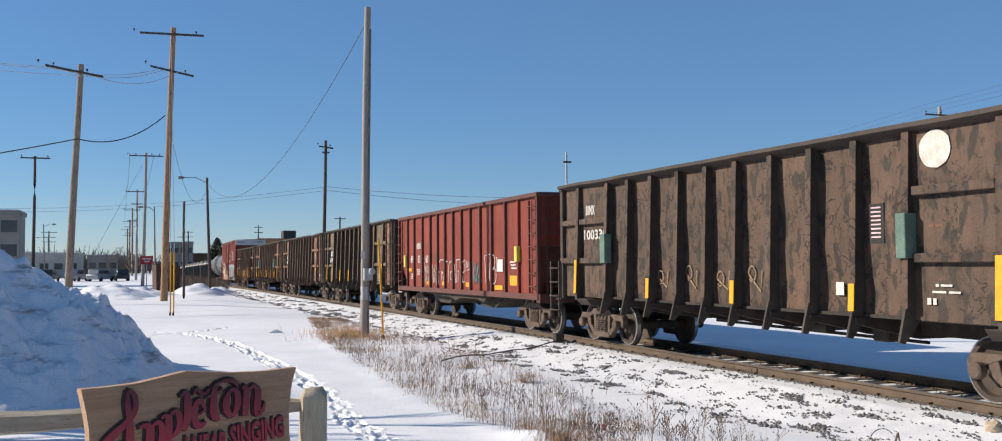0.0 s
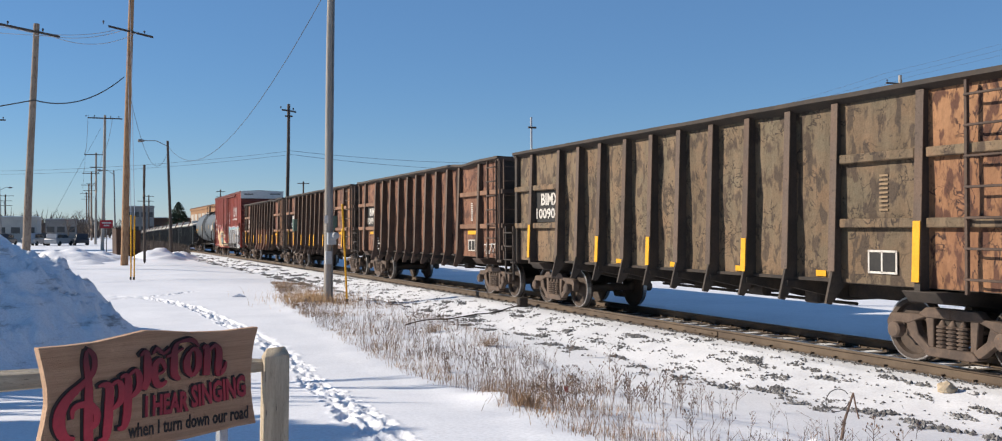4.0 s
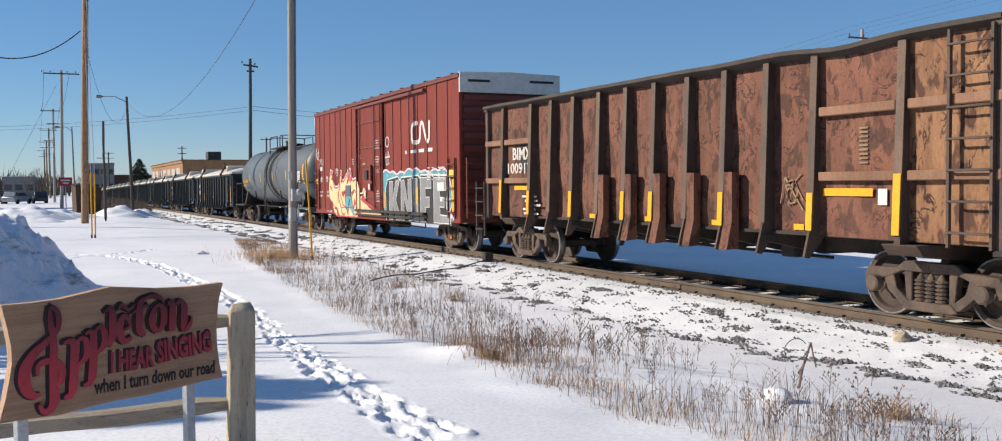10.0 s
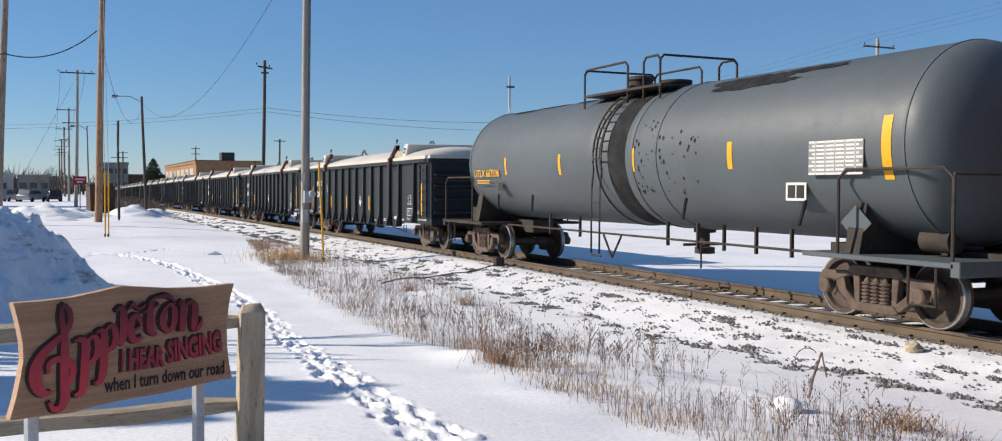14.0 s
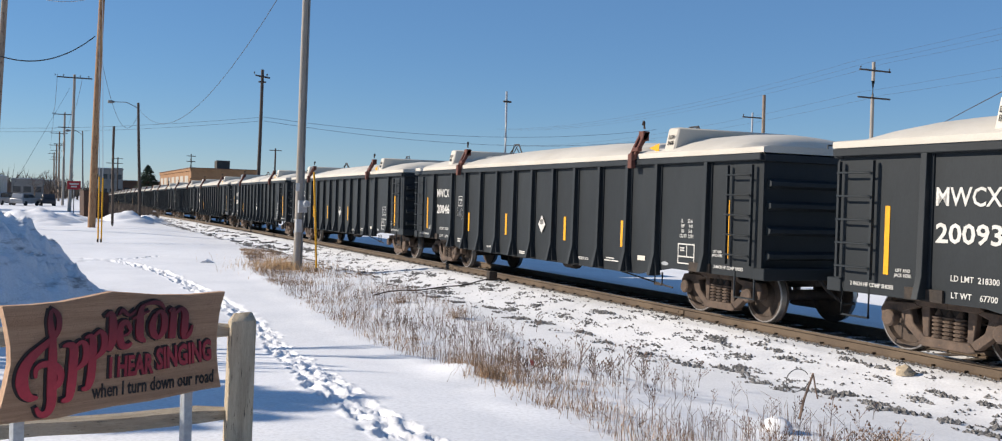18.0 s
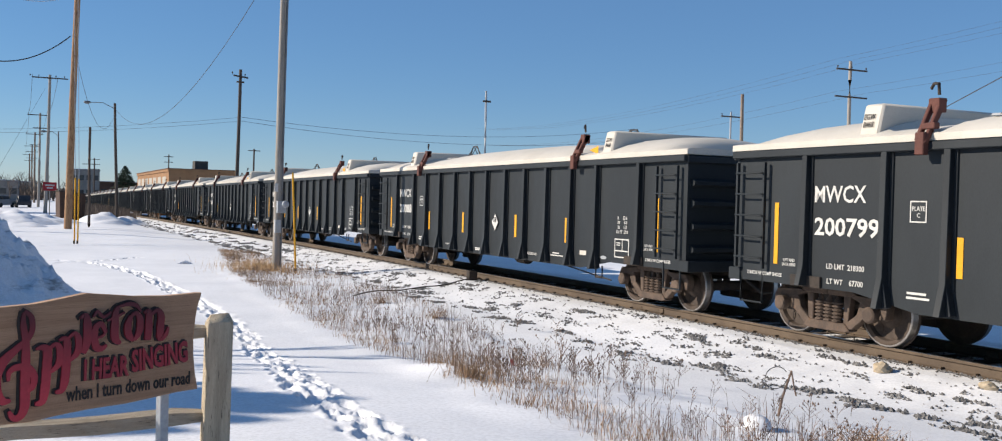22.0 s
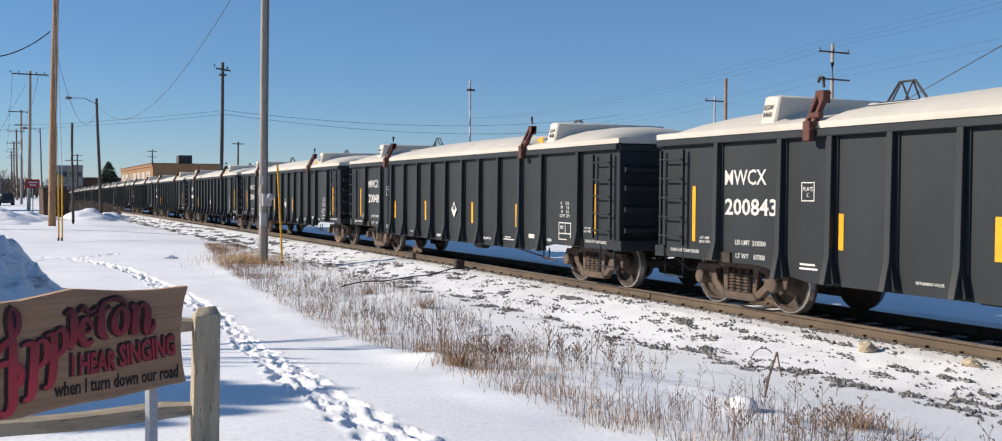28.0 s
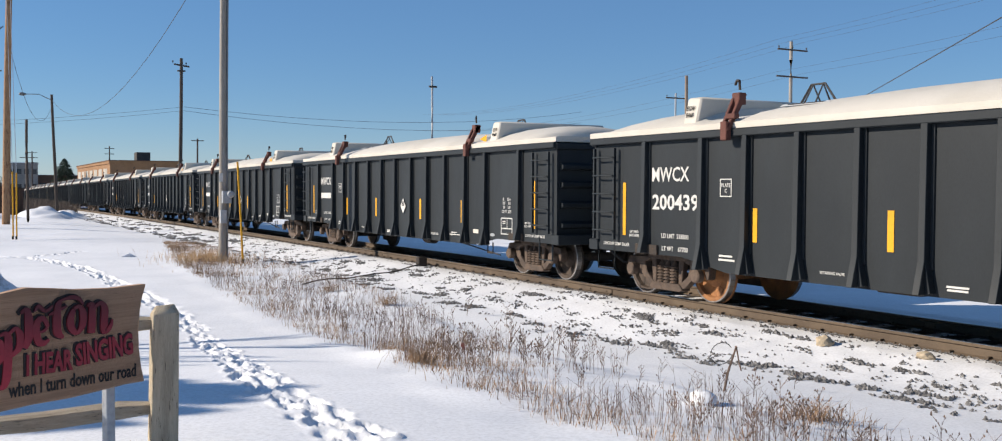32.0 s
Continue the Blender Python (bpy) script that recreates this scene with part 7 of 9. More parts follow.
    for d, z0, z1, w in ((0.97, 1.07, 1.99, 0.085), (4.23, 1.10, 1.60, 0.09), (6.64, 1.10, 1.62, 0.10), (9.73, 1.10, 1.62, 0.10), (12.12, 1.08, 1.60, 0.09), (15.45, 1.06, 2.03, 0.10)):
        part("reflector", bars([(at(d), (z0 + z1) / 2, w, z1 - z0)], xw).mesh("reflector", YELLOW), car, "yellow reflective strip")
    part("placard", Geo().prism([(at(8.65), 1.22), (at(8.475), 1.42), (at(8.65), 1.62), (at(8.825), 1.42)], 0, xw - 0.02, xw - 0.025).mesh("placard", WHITE_PAINT), car, "striped white diamond placard")
    part("placard_stripes", bars([(at(8.58 + 0.035 * k), 1.48, 0.014, 0.12) for k in range(5)], xw - 0.026).mesh("placard_stripes", MARK_BLACK), car)
    part("reporting_mark", words("mwcx", WHITE_PAINT), car, "white painted letters", side(xw, at(0.0), 0.0) @ fitted(WORDS["mwcx"], 1.76, 2.72, 2.0, 2.24))
    part("load_limit", words("ldlmt", WHITE_PAINT), car, "", side(xw, at(2.37), 1.07))
    part("light_weight", words("ltwt", WHITE_PAINT), car, "", side(xw, at(2.37), 0.86))
    part("dimensions", words("dims", WHITE_PAINT), car, "", side(xw, at(14.3), 1.62))
    part("brake_note", words("shoes", WHITE_PAINT), car, "", side(xw, at(0.72), 0.88))
    part("brake_note", words("shoes", WHITE_PAINT), car, "", side(xw, at(15.5), 0.88))
    part("jack_note", words("jack", WHITE_PAINT), car, "", side(xw, at(1.26), 1.12))
    part("jack_note", words("jack", WHITE_PAINT), car, "", side(xw, at(15.2), 1.14))
    part("release_note", words("release", WHITE_PAINT), car, "", side(xw, at(10.6), 0.74))
    part("valve_note", words("retain", WHITE_PAINT), car, "", side(xw, at(5.7), 0.74))
    part("plate_letters", words("plate_c", WHITE_PAINT), car, "", side(xw, at(3.59), 1.91))
    frame_rows = [(at(3.59), 2.03, 0.26, 0.016), (at(3.59), 1.77, 0.26, 0.016), (at(3.468), 1.90, 0.016, 0.26), (at(3.712), 1.90, 0.016, 0.26)]
    part("plate_frame", bars(frame_rows, xw).mesh("plate_frame", WHITE_PAINT), car)
    grid = [(at(14.3), z, 0.5, 0.022) for z in (1.24, 1.02, 0.90)] + [(at(d), 1.07, 0.022, 0.34) for d in (14.06, 14.54)] + [(at(14.32), 1.13, 0.018, 0.2), (at(14.18), 1.17, 0.14, 0.02), (at(14.18), 1.13, 0.12, 0.02)]
    part("stencil_frame", bars(grid, xw).mesh("stencil_frame", WHITE_PAINT), car)
    part("small_lettering", bars([(at(11.7), 0.84, 0.3, 0.022), (at(11.75), 0.79, 0.55, 0.022), (at(3.6), 0.86, 0.3, 0.03), (at(3.62), 0.80, 0.36, 0.03), (at(7.6), 0.74, 0.3, 0.025), (at(7.6), 0.70, 0.28, 0.025)], xw).mesh("small_lettering", WHITE_PAINT), car)
    part("paper_label", bars([(at(12.85), 0.91, 0.26, 0.09)], xw).mesh("paper_label", COVER_WHITE), car, "pale paper label")
    part("oval_plate", Geo().prism(blob(at(13.65), 0.86, 0.035, 3.2, 1, 0.05), 0, xw, xw - 0.004).mesh("oval_plate", GREY_METAL), car)
    at = lambda d: half - d
    part("release_rod", Geo().tube([(-1.2, at(10.8), 0.66), (-1.2, at(13.5), 0.40)], 0.016, 5).mesh("release_rod", GRIME), car)
    part("rod_hanger", Geo().tube([(-1.2, at(12.9), 0.66), (-1.2, at(12.9), 0.42), (-1.2, at(13.15), 0.42), (-1.2, at(13.15), 0.66)], 0.022, 5).mesh("rod_hanger", GRIME), car)
    part("brake_cylinder", Geo().lathe([(0.02, 0), (0.15, 0), (0.15, 0.45), (0.02, 0.46)], (-0.8, at(9.1), 0.58), 1, 12).mesh("brake_cylinder", GRIME), car)
    part("brake_valve", Geo().box((-1.0, at(6.7), 0.52), (-0.6, at(6.0), 0.66)).mesh("brake_valve", GRIME, bevel=0.02), car)
    ends(car, half)
    truck(car, at(1.6))
    truck(car, at(14.70))
    return car


LATCH = latch_mesh()
WORDS_BOX = words("egw", MARK_BLACK)
FIRST = mwcx_car()
CARS.append((FIRST, 157.25 - M_LEN / 2))
BAR_NUMBER = bars([(0, 0, 0.95, 0.17)], 0).mesh("car_number", WHITE_PAINT)
for k in range(1, 20):
    CARS.append((copy_thing(FIRST, Matrix.Identity(4)), 157.55 + 17.62 * k - M_LEN / 2))
# two wheelsets of the eighth black car are orange with fresh rust
for t in CARS[-13][0].children:
    for w in t.children if t.name.startswith("truck") else ():
        if w.name.startswith("wheelset") and w.location.y * t.location.y < 0:
            w.data = ORANGE_WHEELS
            tagged(w, "orange-rusted wheelset")
for k, (car, u) in enumerate(CARS[-20:]):
    y = M_LEN / 2 - 2.15
    if k < 8:
        part("car_number", words("n%d" % (k + 1), WHITE_PAINT), car, "white painted numerals", side(-1.467, M_LEN / 2, 0.0) @ fitted(WORDS["n%d" % (k + 1)], 1.74, 2.93, 1.53, 1.79))
    else:
        part("car_number", BAR_NUMBER, car, "white painted numerals", pose(-1.467, y - 0.05, 1.66))
    if k:
        AXLES += [(o, 1 if o.matrix_basis.translation.y > 0 else -1) for tr in car.children if tr.name.startswith("truck") for o in tr.children if o.name.startswith("wheelset")]
# a thin spray-can scrawl on the second black car
strokes = [(0.22, 0.10), (0.14, 0.17), (0.20, 0.02), (0.10, -0.06), (0.21, -0.10), (0.05, 0.06), (0.03, -0.09), (-0.02, 0.09), (-0.05, -0.10), (-0.01, -0.02), (-0.10, 0.13), (-0.20, 0.09), (-0.08, -0.13), (-0.24, -0.04), (-0.15, -0.17), (-0.27, -0.10)]
part("scrawl", Geo().tube([(-1.4665, M_LEN / 2 - 3.53 + p, 1.57 + q) for p, q in strokes], 0.0045, 4).mesh("scrawl", WHITE_PAINT), CARS[-19][0], "thin pale spray-can scrawl")
tread_parts()

# ---- the sign and the fence ----
def sign_board():
    sign = thing("carved_sign", "carved cedar sign with red lettering on two grey posts", "sign", m=pose(0.31, 5.315, 1.08, 0, 0, 28.36))
    edge = [(-0.613, 0.266), (-0.48, 0.264), (-0.337, 0.268), (-0.2, 0.285), (-0.071, 0.303), (0.07, 0.288), (0.201, 0.272), (0.4, 0.262), (0.606, 0.267), (0.58, 0.19), (0.569, 0.13), (0.558, 0.03), (0.56, -0.072), (0.572, -0.17), (0.591, -0.257),
            (0.47, -0.256), (0.359, -0.262), (0.15, -0.272), (-0.056, -0.269), (-0.2, -0.274), (-0.353, -0.284), (-0.5, -0.274), (-0.635, -0.269), (-0.605, -0.17), (-0.584, -0.076), (-0.570, 0.0), (-0.573, 0.079), (-0.59, 0.17)]
    part("board", Geo().prism(edge, 1, -0.022, 0.022).mesh("board", SIGN_WOOD), sign, "sandblasted cedar board")
    rim = Geo()
    n = len(edge)
    for k in range(n):
        (x0, z0), (x1, z1) = edge[k], edge[(k + 1) % n]
        d = math.hypot(x1 - x0, z1 - z0)
        ox, oz = (z1 - z0) / d * -0.003, (x1 - x0) / d * 0.003
        rim.add([(x0, -0.0215, z0), (x1, -0.0215, z1), (x1, 0.0215, z1), (x0, 0.0215, z0), (x0 + ox, -0.0215, z0 + oz), (x1 + ox, -0.0215, z1 + oz), (x1 + ox, 0.0215, z1 + oz), (x0 + ox, 0.0215, z0 + oz)],
                [(0, 1, 5, 4), (1, 2, 6, 5), (2, 3, 7, 6), (3, 0, 4, 7), (4, 5, 6, 7), (0, 3, 2, 1)])
    part("board_edge", rim.mesh("board_edge", SIGN_EDGE), sign, "pale sawn edge")
    up = pose(0, -0.024, 0, 90, 0, 0)

    def line(key, x0, x1, z0, z1, tilt, red=True):
        back = pose(-0.006, 0.0, 0.004)
        spin = Matrix.Translation(((x0 + x1) / 2, 0, (z0 + z1) / 2)) @ Matrix.Rotation(radians(-tilt), 4, "Y") @ Matrix.Translation((-(x0 + x1) / 2, 0, -(z0 + z1) / 2))
        if red:
            part("letter_edge", words(key + "_b", SIGN_BLACK), sign, "black carved edge", back @ spin @ up @ fitted(WORDS[key + "_b"], x0 - 0.006, x1 + 0.006, z0 - 0.006, z1 + 0.006))
            part("lettering", words(key, SIGN_RED), sign, "raised red lettering", Matrix.Translation((0, -0.006, 0)) @ spin @ up @ fitted(WORDS[key], x0, x1, z0, z1))
        else:
            part("lettering", words(key, SIGN_BLACK), sign, "black script lettering", spin @ up @ fitted(WORDS[key], x0, x1, z0, z1))
    line("s_hear", -0.083, 0.165, -0.128, -0.022, -1)
    line("s_sing", 0.180, 0.519, -0.110, 0.008, 3)
    line("s_road", -0.172, 0.541, -0.222, -0.150, -0.5, False)

    def ribbon(pts, ws, y0, y1, material, name, label, grow=0.0):
        """One raised stroke along pts, its width running through ws."""
        fine, wide = [], []
        for k in range(len(pts) - 1):
            p0, p1, p2, p3 = pts[max(k - 1, 0)], pts[k], pts[k + 1], pts[min(k + 2, len(pts) - 1)]
            for j in range(4):
                u = j / 4
                fine.append(tuple(0.5 * (2 * b + (c - a) * u + (2 * a - 5 * b + 4 * c - d) * u * u + (3 * b - a - 3 * c + d) * u ** 3) for a, b, c, d in zip(p0, p1, p2, p3)))
                wide.append(ws[k] + (ws[k + 1] - ws[k]) * u)
        fine.append(pts[-1])
        wide.append(ws[-1])
        vs, fs, n = [], [], len(fine)
        for k in range(n):
            a, b = fine[max(k - 1, 0)], fine[min(k + 1, n - 1)]
            d = max(math.hypot(b[0] - a[0], b[1] - a[1]), 1e-5)
            tx, tz = (b[0] - a[0]) / d, (b[1] - a[1]) / d
            h = wide[k] / 2 + grow
            e = (-grow if k == 0 else grow if k == n - 1 else 0.0)
            x, z = fine[k][0] + tx * e, fine[k][1] + tz * e
            vs += [(x - tz * h, y0, z + tx * h), (x + tz * h, y0, z - tx * h), (x + tz * h, y1, z - tx * h), (x - tz * h, y1, z + tx * h)]
        for k in range(n - 1):
            fs += [(4 * k + j, 4 * k + (j + 1) % 4, 4 * k + 4 + (j + 1) % 4, 4 * k + 4 + j) for j in range(4)]
        part(name, Geo().add(vs, fs + [(0, 1, 2, 3), (4 * n - 1, 4 * n - 2, 4 * n - 3, 4 * n - 4)]).mesh(name, material), sign, label)

    def on_board(p):
        """From a sketch of the slanting board, 988 units wide, to its face."""
        u = (p[0] - 10) / 988
        top, low = 140 - 102 * u, 682 - 212 * u
        return (-0.612 + 1.22 * 432 * u / (542 - 110 * u), 0.266 - 0.535 * (p[1] - top) / (low - top))
    strokes = [
        # the big initial, drawn like a treble clef
        ([(228, 140), (258, 168), (262, 225), (238, 272), (196, 312), (140, 368), (105, 430), (98, 490), (112, 535), (140, 556), (172, 550)], [12, 26, 26, 28, 32, 44, 54, 58, 50, 34, 10]),
        ([(224, 146), (222, 200), (234, 275), (236, 345), (234, 430), (234, 520), (232, 580), (212, 622), (182, 628), (164, 598)], [12, 26, 32, 40, 44, 46, 44, 34, 26, 14]),
        ([(160, 462), (162, 422), (192, 398), (240, 396), (272, 430), (268, 480), (244, 506)], [12, 24, 30, 34, 36, 30, 12]),
        # p p
        ([(280, 312), (306, 302), (330, 318), (328, 400), (322, 490), (310, 548), (278, 560)], [10, 24, 42, 44, 44, 34, 14]),
        ([(336, 310), (366, 286), (386, 312), (382, 372), (344, 414)], [14, 20, 34, 34, 12]),
        ([(380, 268), (404, 258), (416, 282), (414, 370), (408, 450), (394, 494), (368, 502)], [10, 22, 36, 40, 40, 28, 12]),
        ([(420, 258), (448, 234), (466, 262), (462, 318), (426, 360)], [12, 18, 32, 32, 12]),
        # l e t o n
        ([(470, 166), (496, 152), (504, 200), (502, 272), (486, 322)], [10, 26, 40, 40, 24]),
        ([(584, 226), (566, 190), (542, 200), (534, 246), (544, 292), (568, 298), (588, 280)], [16, 24, 28, 34, 34, 24, 10]),
        ([(544, 252), (566, 244), (582, 228)], [8, 12, 12]),
        ([(528, 158), (546, 134), (574, 156), (604, 132)], [8, 18, 14, 8]),
        ([(640, 106), (626, 132), (622, 190), (624, 250), (648, 272)], [12, 28, 38, 38, 12]),
        ([(588, 172), (622, 156), (664, 132)], [8, 16, 8]),
        ([(692, 146), (678, 190), (682, 232), (704, 256)], [18, 34, 34, 16]),
        ([(692, 144), (714, 134), (730, 162), (728, 214), (706, 256)], [14, 18, 32, 32, 14]),
        ([(640, 106), (684, 94), (714, 100), (732, 126)], [10, 18, 18, 8]),
        ([(748, 132), (766, 126), (768, 186), (764, 252)], [10, 28, 36, 32]),
        ([(772, 146), (802, 118), (820, 142), (818, 196), (818, 242), (842, 224), (852, 190)], [12, 18, 34, 36, 30, 20, 8]),
    ]
    for n_, (pts, ws) in enumerate(strokes):
        k = 0.535 / (542 - 110 * (pts[0][0] - 10) / 988)
        pts = [on_board(p) for p in pts]
        ws = [w * k for w in ws]
        name = "clef" if n_ < 3 else "letter_stroke"
        lift = 0.0004 * n_
        ribbon([(x - 0.008, z + 0.003) for x, z in pts], ws, -0.0235, -0.0275 - lift * 0.2, SIGN_BLACK, name + "_edge", "black carved edge", 0.006)
        ribbon(pts, ws, -0.0290, -0.034 - lift, SIGN_RED, name, "raised red lettering")
    for x in (-0.505, 0.421):
        part("post", Geo().box((x - 0.026, 0.024, -1.15), (x + 0.026, 0.07, -0.05)).mesh("post", GREY_METAL, bevel=0.004), sign, "grey painted square post")


sign_board()


def fence():
    f = thing("split_rail_fence", "weathered grey split-rail fence by the sign", "fence")
    x, y = 1.0, 5.95
    turn = -3
    # square post with a slanted top and cracks
    post = Geo().add([(-0.078, -0.075, -0.25), (0.080, -0.073, -0.25), (0.076, 0.076, -0.25), (-0.080, 0.074, -0.25), (-0.072, -0.07, 0.86), (0.074, -0.07, 0.87), (0.072, 0.072, 0.86), (-0.074, 0.07, 0.85), (-0.05, -0.02, 0.905), (0.055, -0.015, 0.915), (0.05, 0.03, 0.91), (-0.05, 0.03, 0.90)],
                     [(0, 1, 5, 4), (1, 2, 6, 5), (2, 3, 7, 6), (3, 0, 4, 7), (4, 5, 9, 8), (5, 6, 10, 9), (6, 7, 11, 10), (7, 4, 8, 11), (8, 9, 10, 11), (3, 2, 1, 0)])
    part("post", post.mesh("post", FENCE_WOOD, bevel=0.006), f, "cracked grey square post", pose(x, y, 0.28, 0, 1.0, turn))
    for z, sag in ((0.80, 0.02), (0.30, 0.03)):
        pts, fs = [], []
        n = 14
        for k in range(n + 1):
            u = k / n
            cx, cy = x - 0.02 - 2.9 * u, y + 0.02 + 0.12 * u
            cz = 0.28 + z - sag * math.sin(math.pi * u) + 0.012 * noise.noise((u * 6, z, 0))
            w, h = 0.05 + 0.012 * noise.noise((u * 5, z, 3)), 0.06 + 0.012 * noise.noise((u * 4, z, 6))
            if k == 0 or k == n:
                w, h = 0.03, 0.035
            pts += [(cx, cy - w, cz - h * 0.6), (cx, cy + w, cz - h), (cx, cy + w * 0.7, cz + h), (cx, cy - w * 0.8, cz + h * 0.7)]
        for k in range(n):
            fs += [(4 * k + j, 4 * k + (j + 1) % 4, 4 * k + 4 + (j + 1) % 4, 4 * k + 4 + j) for j in range(4)]
        fs += [(0, 1, 2, 3), (4 * n, 4 * n + 1, 4 * n + 2, 4 * n + 3)]
        part("rail", Geo().add(pts, fs).mesh("rail", RAIL_WOOD, smooth=False), f, "split grey rail")


fence()


# ---- the ploughed snow bank ----
def heap(name, cx, cy, rx, ry, h, label, seed, material, step=0.12, power=1.25, rough=0.16, cut=None, category="snow bank"):
    nx_, ny_ = max(int(2 * rx / step), 8), max(int(2 * ry / step), 8)
    vs, fs = [], []
    for j in range(ny_ + 1):
        for i in range(nx_ + 1):
            x, y = cx - rx + 2 * rx * i / nx_, cy - ry + 2 * ry * j / ny_
            r = math.hypot((x - cx) / rx, (y - cy) / ry)
            r *= 1 + 0.10 * noise.noise((x * 0.35, y * 0.35, seed))
            z = h * max(1 - (r * r + 0.02) ** (power / 2), -0.12)
            k = min(max(z, 0) / 0.5, 1)
            z += k * (rough * noise.noise((x * 0.9, y * 0.9, seed)) + rough * 0.5 * noise.noise((x * 2.6, y * 2.6, seed + 2)) + rough * 0.25 * noise.noise((x * 7, y * 7, seed + 4)))
            if rough > 0.3:
                # frozen clods in bands that run down the slope, with smooth snow between them
                q = (x * 0.55 - y * 0.15, y * 1.25 + x * 0.3)
                band = ease((noise.noise((q[0], q[1], seed + 7)) + 0.06) / 0.16)
                clod = 0.22 * abs(noise.noise((x * 3.1, y * 3.6, seed + 1))) + 0.19 * abs(noise.noise((x * 6.4, y * 7.0, seed + 3))) + 0.07 * abs(noise.noise((x * 13, y * 13, seed + 5)))
                z += k * (band * (clod - 0.03) + 0.10 * (0.3 - abs(noise.noise((x * 1.3, y * 1.1, seed + 9)))))
            vs.append((x, y, snow_z(x, y) + z - 0.02))
    for j in range(ny_):
        for i in range(nx_):
            a = j * (nx_ + 1) + i
            if max(vs[q][2] - snow_z(vs[q][0], vs[q][1]) for q in (a, a + 1, a + nx_ + 1, a + nx_ + 2)) > -0.15:
                fs.append((a, a + 1, a + nx_ + 2, a + nx_ + 1))
    used = sorted({q for f in fs for q in f})
    at = {q: k for k, q in enumerate(used)}
    me = bpy.data.meshes.new(name)
    me.from_pydata([vs[q] for q in used], [], [tuple(at[q] for q in f) for f in fs])
    me.materials.append(material)
    me.shade_smooth()
    return solid(name, me, label, category)


heap("snow_bank", -4.7, 22.6, 6.1, 5.9, 4.2, "tall ploughed snow bank with bands of frozen clods", 3.0, DIRTY_SNOW, 0.06, 1.0, 0.31)
for k, (x, y, rx, ry, h) in enumerate(((-1.4, 76, 3.2, 3.5, 0.95), (0.9, 80, 2.6, 3, 0.6), (5.2, 84, 2.2, 5, 0.75), (7.2, 88, 1.9, 4, 0.65), (-0.6, 70, 1.6, 2, 0.4), (-4.5, 78, 2.5, 4, 0.7))):
    heap("snow_mound", x, y, rx, ry, h, "low ploughed snow mound at the road's edge", 8.0 + k, DIRTY_SNOW if k % 2 else SNOW, 0.3, 1.3, 0.3)
chunk = Geo().prism([(-0.30, -0.02), (0.02, 0.12), (0.34, -0.03), (0.04, 0.03)], 1, -0.12, 0.12).mesh("snow_ridge", SNOW)
solid("snow_ridge", chunk, "small sharp ridge of crusted snow", "snow", m=pose(4.54, 33.6, snow_z(4.54, 33.6) - 0.01, 0, 0, -12))


# ---- poles, lamps and wires ----
def round_pole(r0, r1, h, lean, seed, foot=0.5):
    pts = [(lean[0] * u + 0.02 * math.sin(u * 5 + seed), lean[1] * u, -foot + (h + foot) * u) for u in [k / 10 for k in range(11)]]
    return Geo().tube(pts, r0, 14, r1)


def crossarm(p, wire_end, z, x0, x1, tilt, pegs, material=None, size=0.06, turn=0.0):
    """A crossarm with its insulators, on a pole p."""
    ym = -0.14
    arm = part("crossarm", Geo().add([(x0, ym - size, z - size + tilt * x0), (x1, ym - size, z - size + tilt * x1), (x1, ym + size, z - size + tilt * x1), (x0, ym + size, z - size + tilt * x0), (x0, ym - size, z + size + tilt * x0), (x1, ym - size, z + size + tilt * x1), (x1, ym + size, z + size + tilt * x1), (x0, ym + size, z + size + tilt * x0)],
                                     [(3, 2, 1, 0), (4, 5, 6, 7), (0, 1, 5, 4), (1, 2, 6, 5), (2, 3, 7, 6), (3, 0, 4, 7)]).mesh("crossarm", material or ARM_DARK), p)
    for x in pegs:
        part("insulator", Geo().lathe([(0.02, 0.0), (0.02, 0.08), (0.06, 0.10), (0.05, 0.14), (0.065, 0.17), (0.03, 0.22)], (x, ym, z + size + tilt * x), 2, 8).mesh("insulator", ARM_DARK), arm)
    return arm


def utility_pole(x, y, h, r0, r1, material, label, lean=(0, 0), arms=(), seed=0.0, z0=None):
    z0 = level_z(x, y) if z0 is None else z0
    p = thing("utility_pole", label, "pole", "line of utility poles", pose(x, y, z0))
    part("shaft", round_pole(r0, r1, h, lean, seed, 0.5 - fall(x, y)).mesh("shaft", material), p)
    for z, a, b, tilt, pegs in arms:
        crossarm(p, None, z, a + lean[0] * z / h, b + lean[0] * z / h, tilt, pegs)
    return p


# bare service pole beside the track, with its meter boxes
pa = utility_pole(6.73, 30.1, 10.3, 0.125, 0.10, POLE_GREY, "grey weathered service pole with conduit and meter boxes", (0.16, 0), seed=1.0)
part("conduit", Geo().tube([(0.15, -0.08, 0.1), (0.16, -0.08, 4.0), (0.22, -0.08, 9.6)], 0.03, 8).mesh("conduit", LAMP_METAL), pa, "grey metal conduit")
part("meter_box", Geo().box((-0.02, -0.30, 1.75), (0.24, -0.12, 2.12)).lathe([(0.02, -0.46), (0.10, -0.44), (0.11, -0.30), (0.11, -0.28)], (0.20, 0.0, 2.02), 1, 14).mesh("meter_box", GREY_METAL, bevel=0.01), pa, "pale grey electric meter box")
part("switch_box", Geo().box((-0.08, -0.28, 1.15), (0.10, -0.12, 1.55)).mesh("switch_box", GREY_METAL, bevel=0.01), pa, "grey switch box")
part("notice", Geo().box((-0.09, -0.145, 2.4), (0.02, -0.13, 2.65)).mesh("notice", WHITE_PAINT), pa, "small white notice")

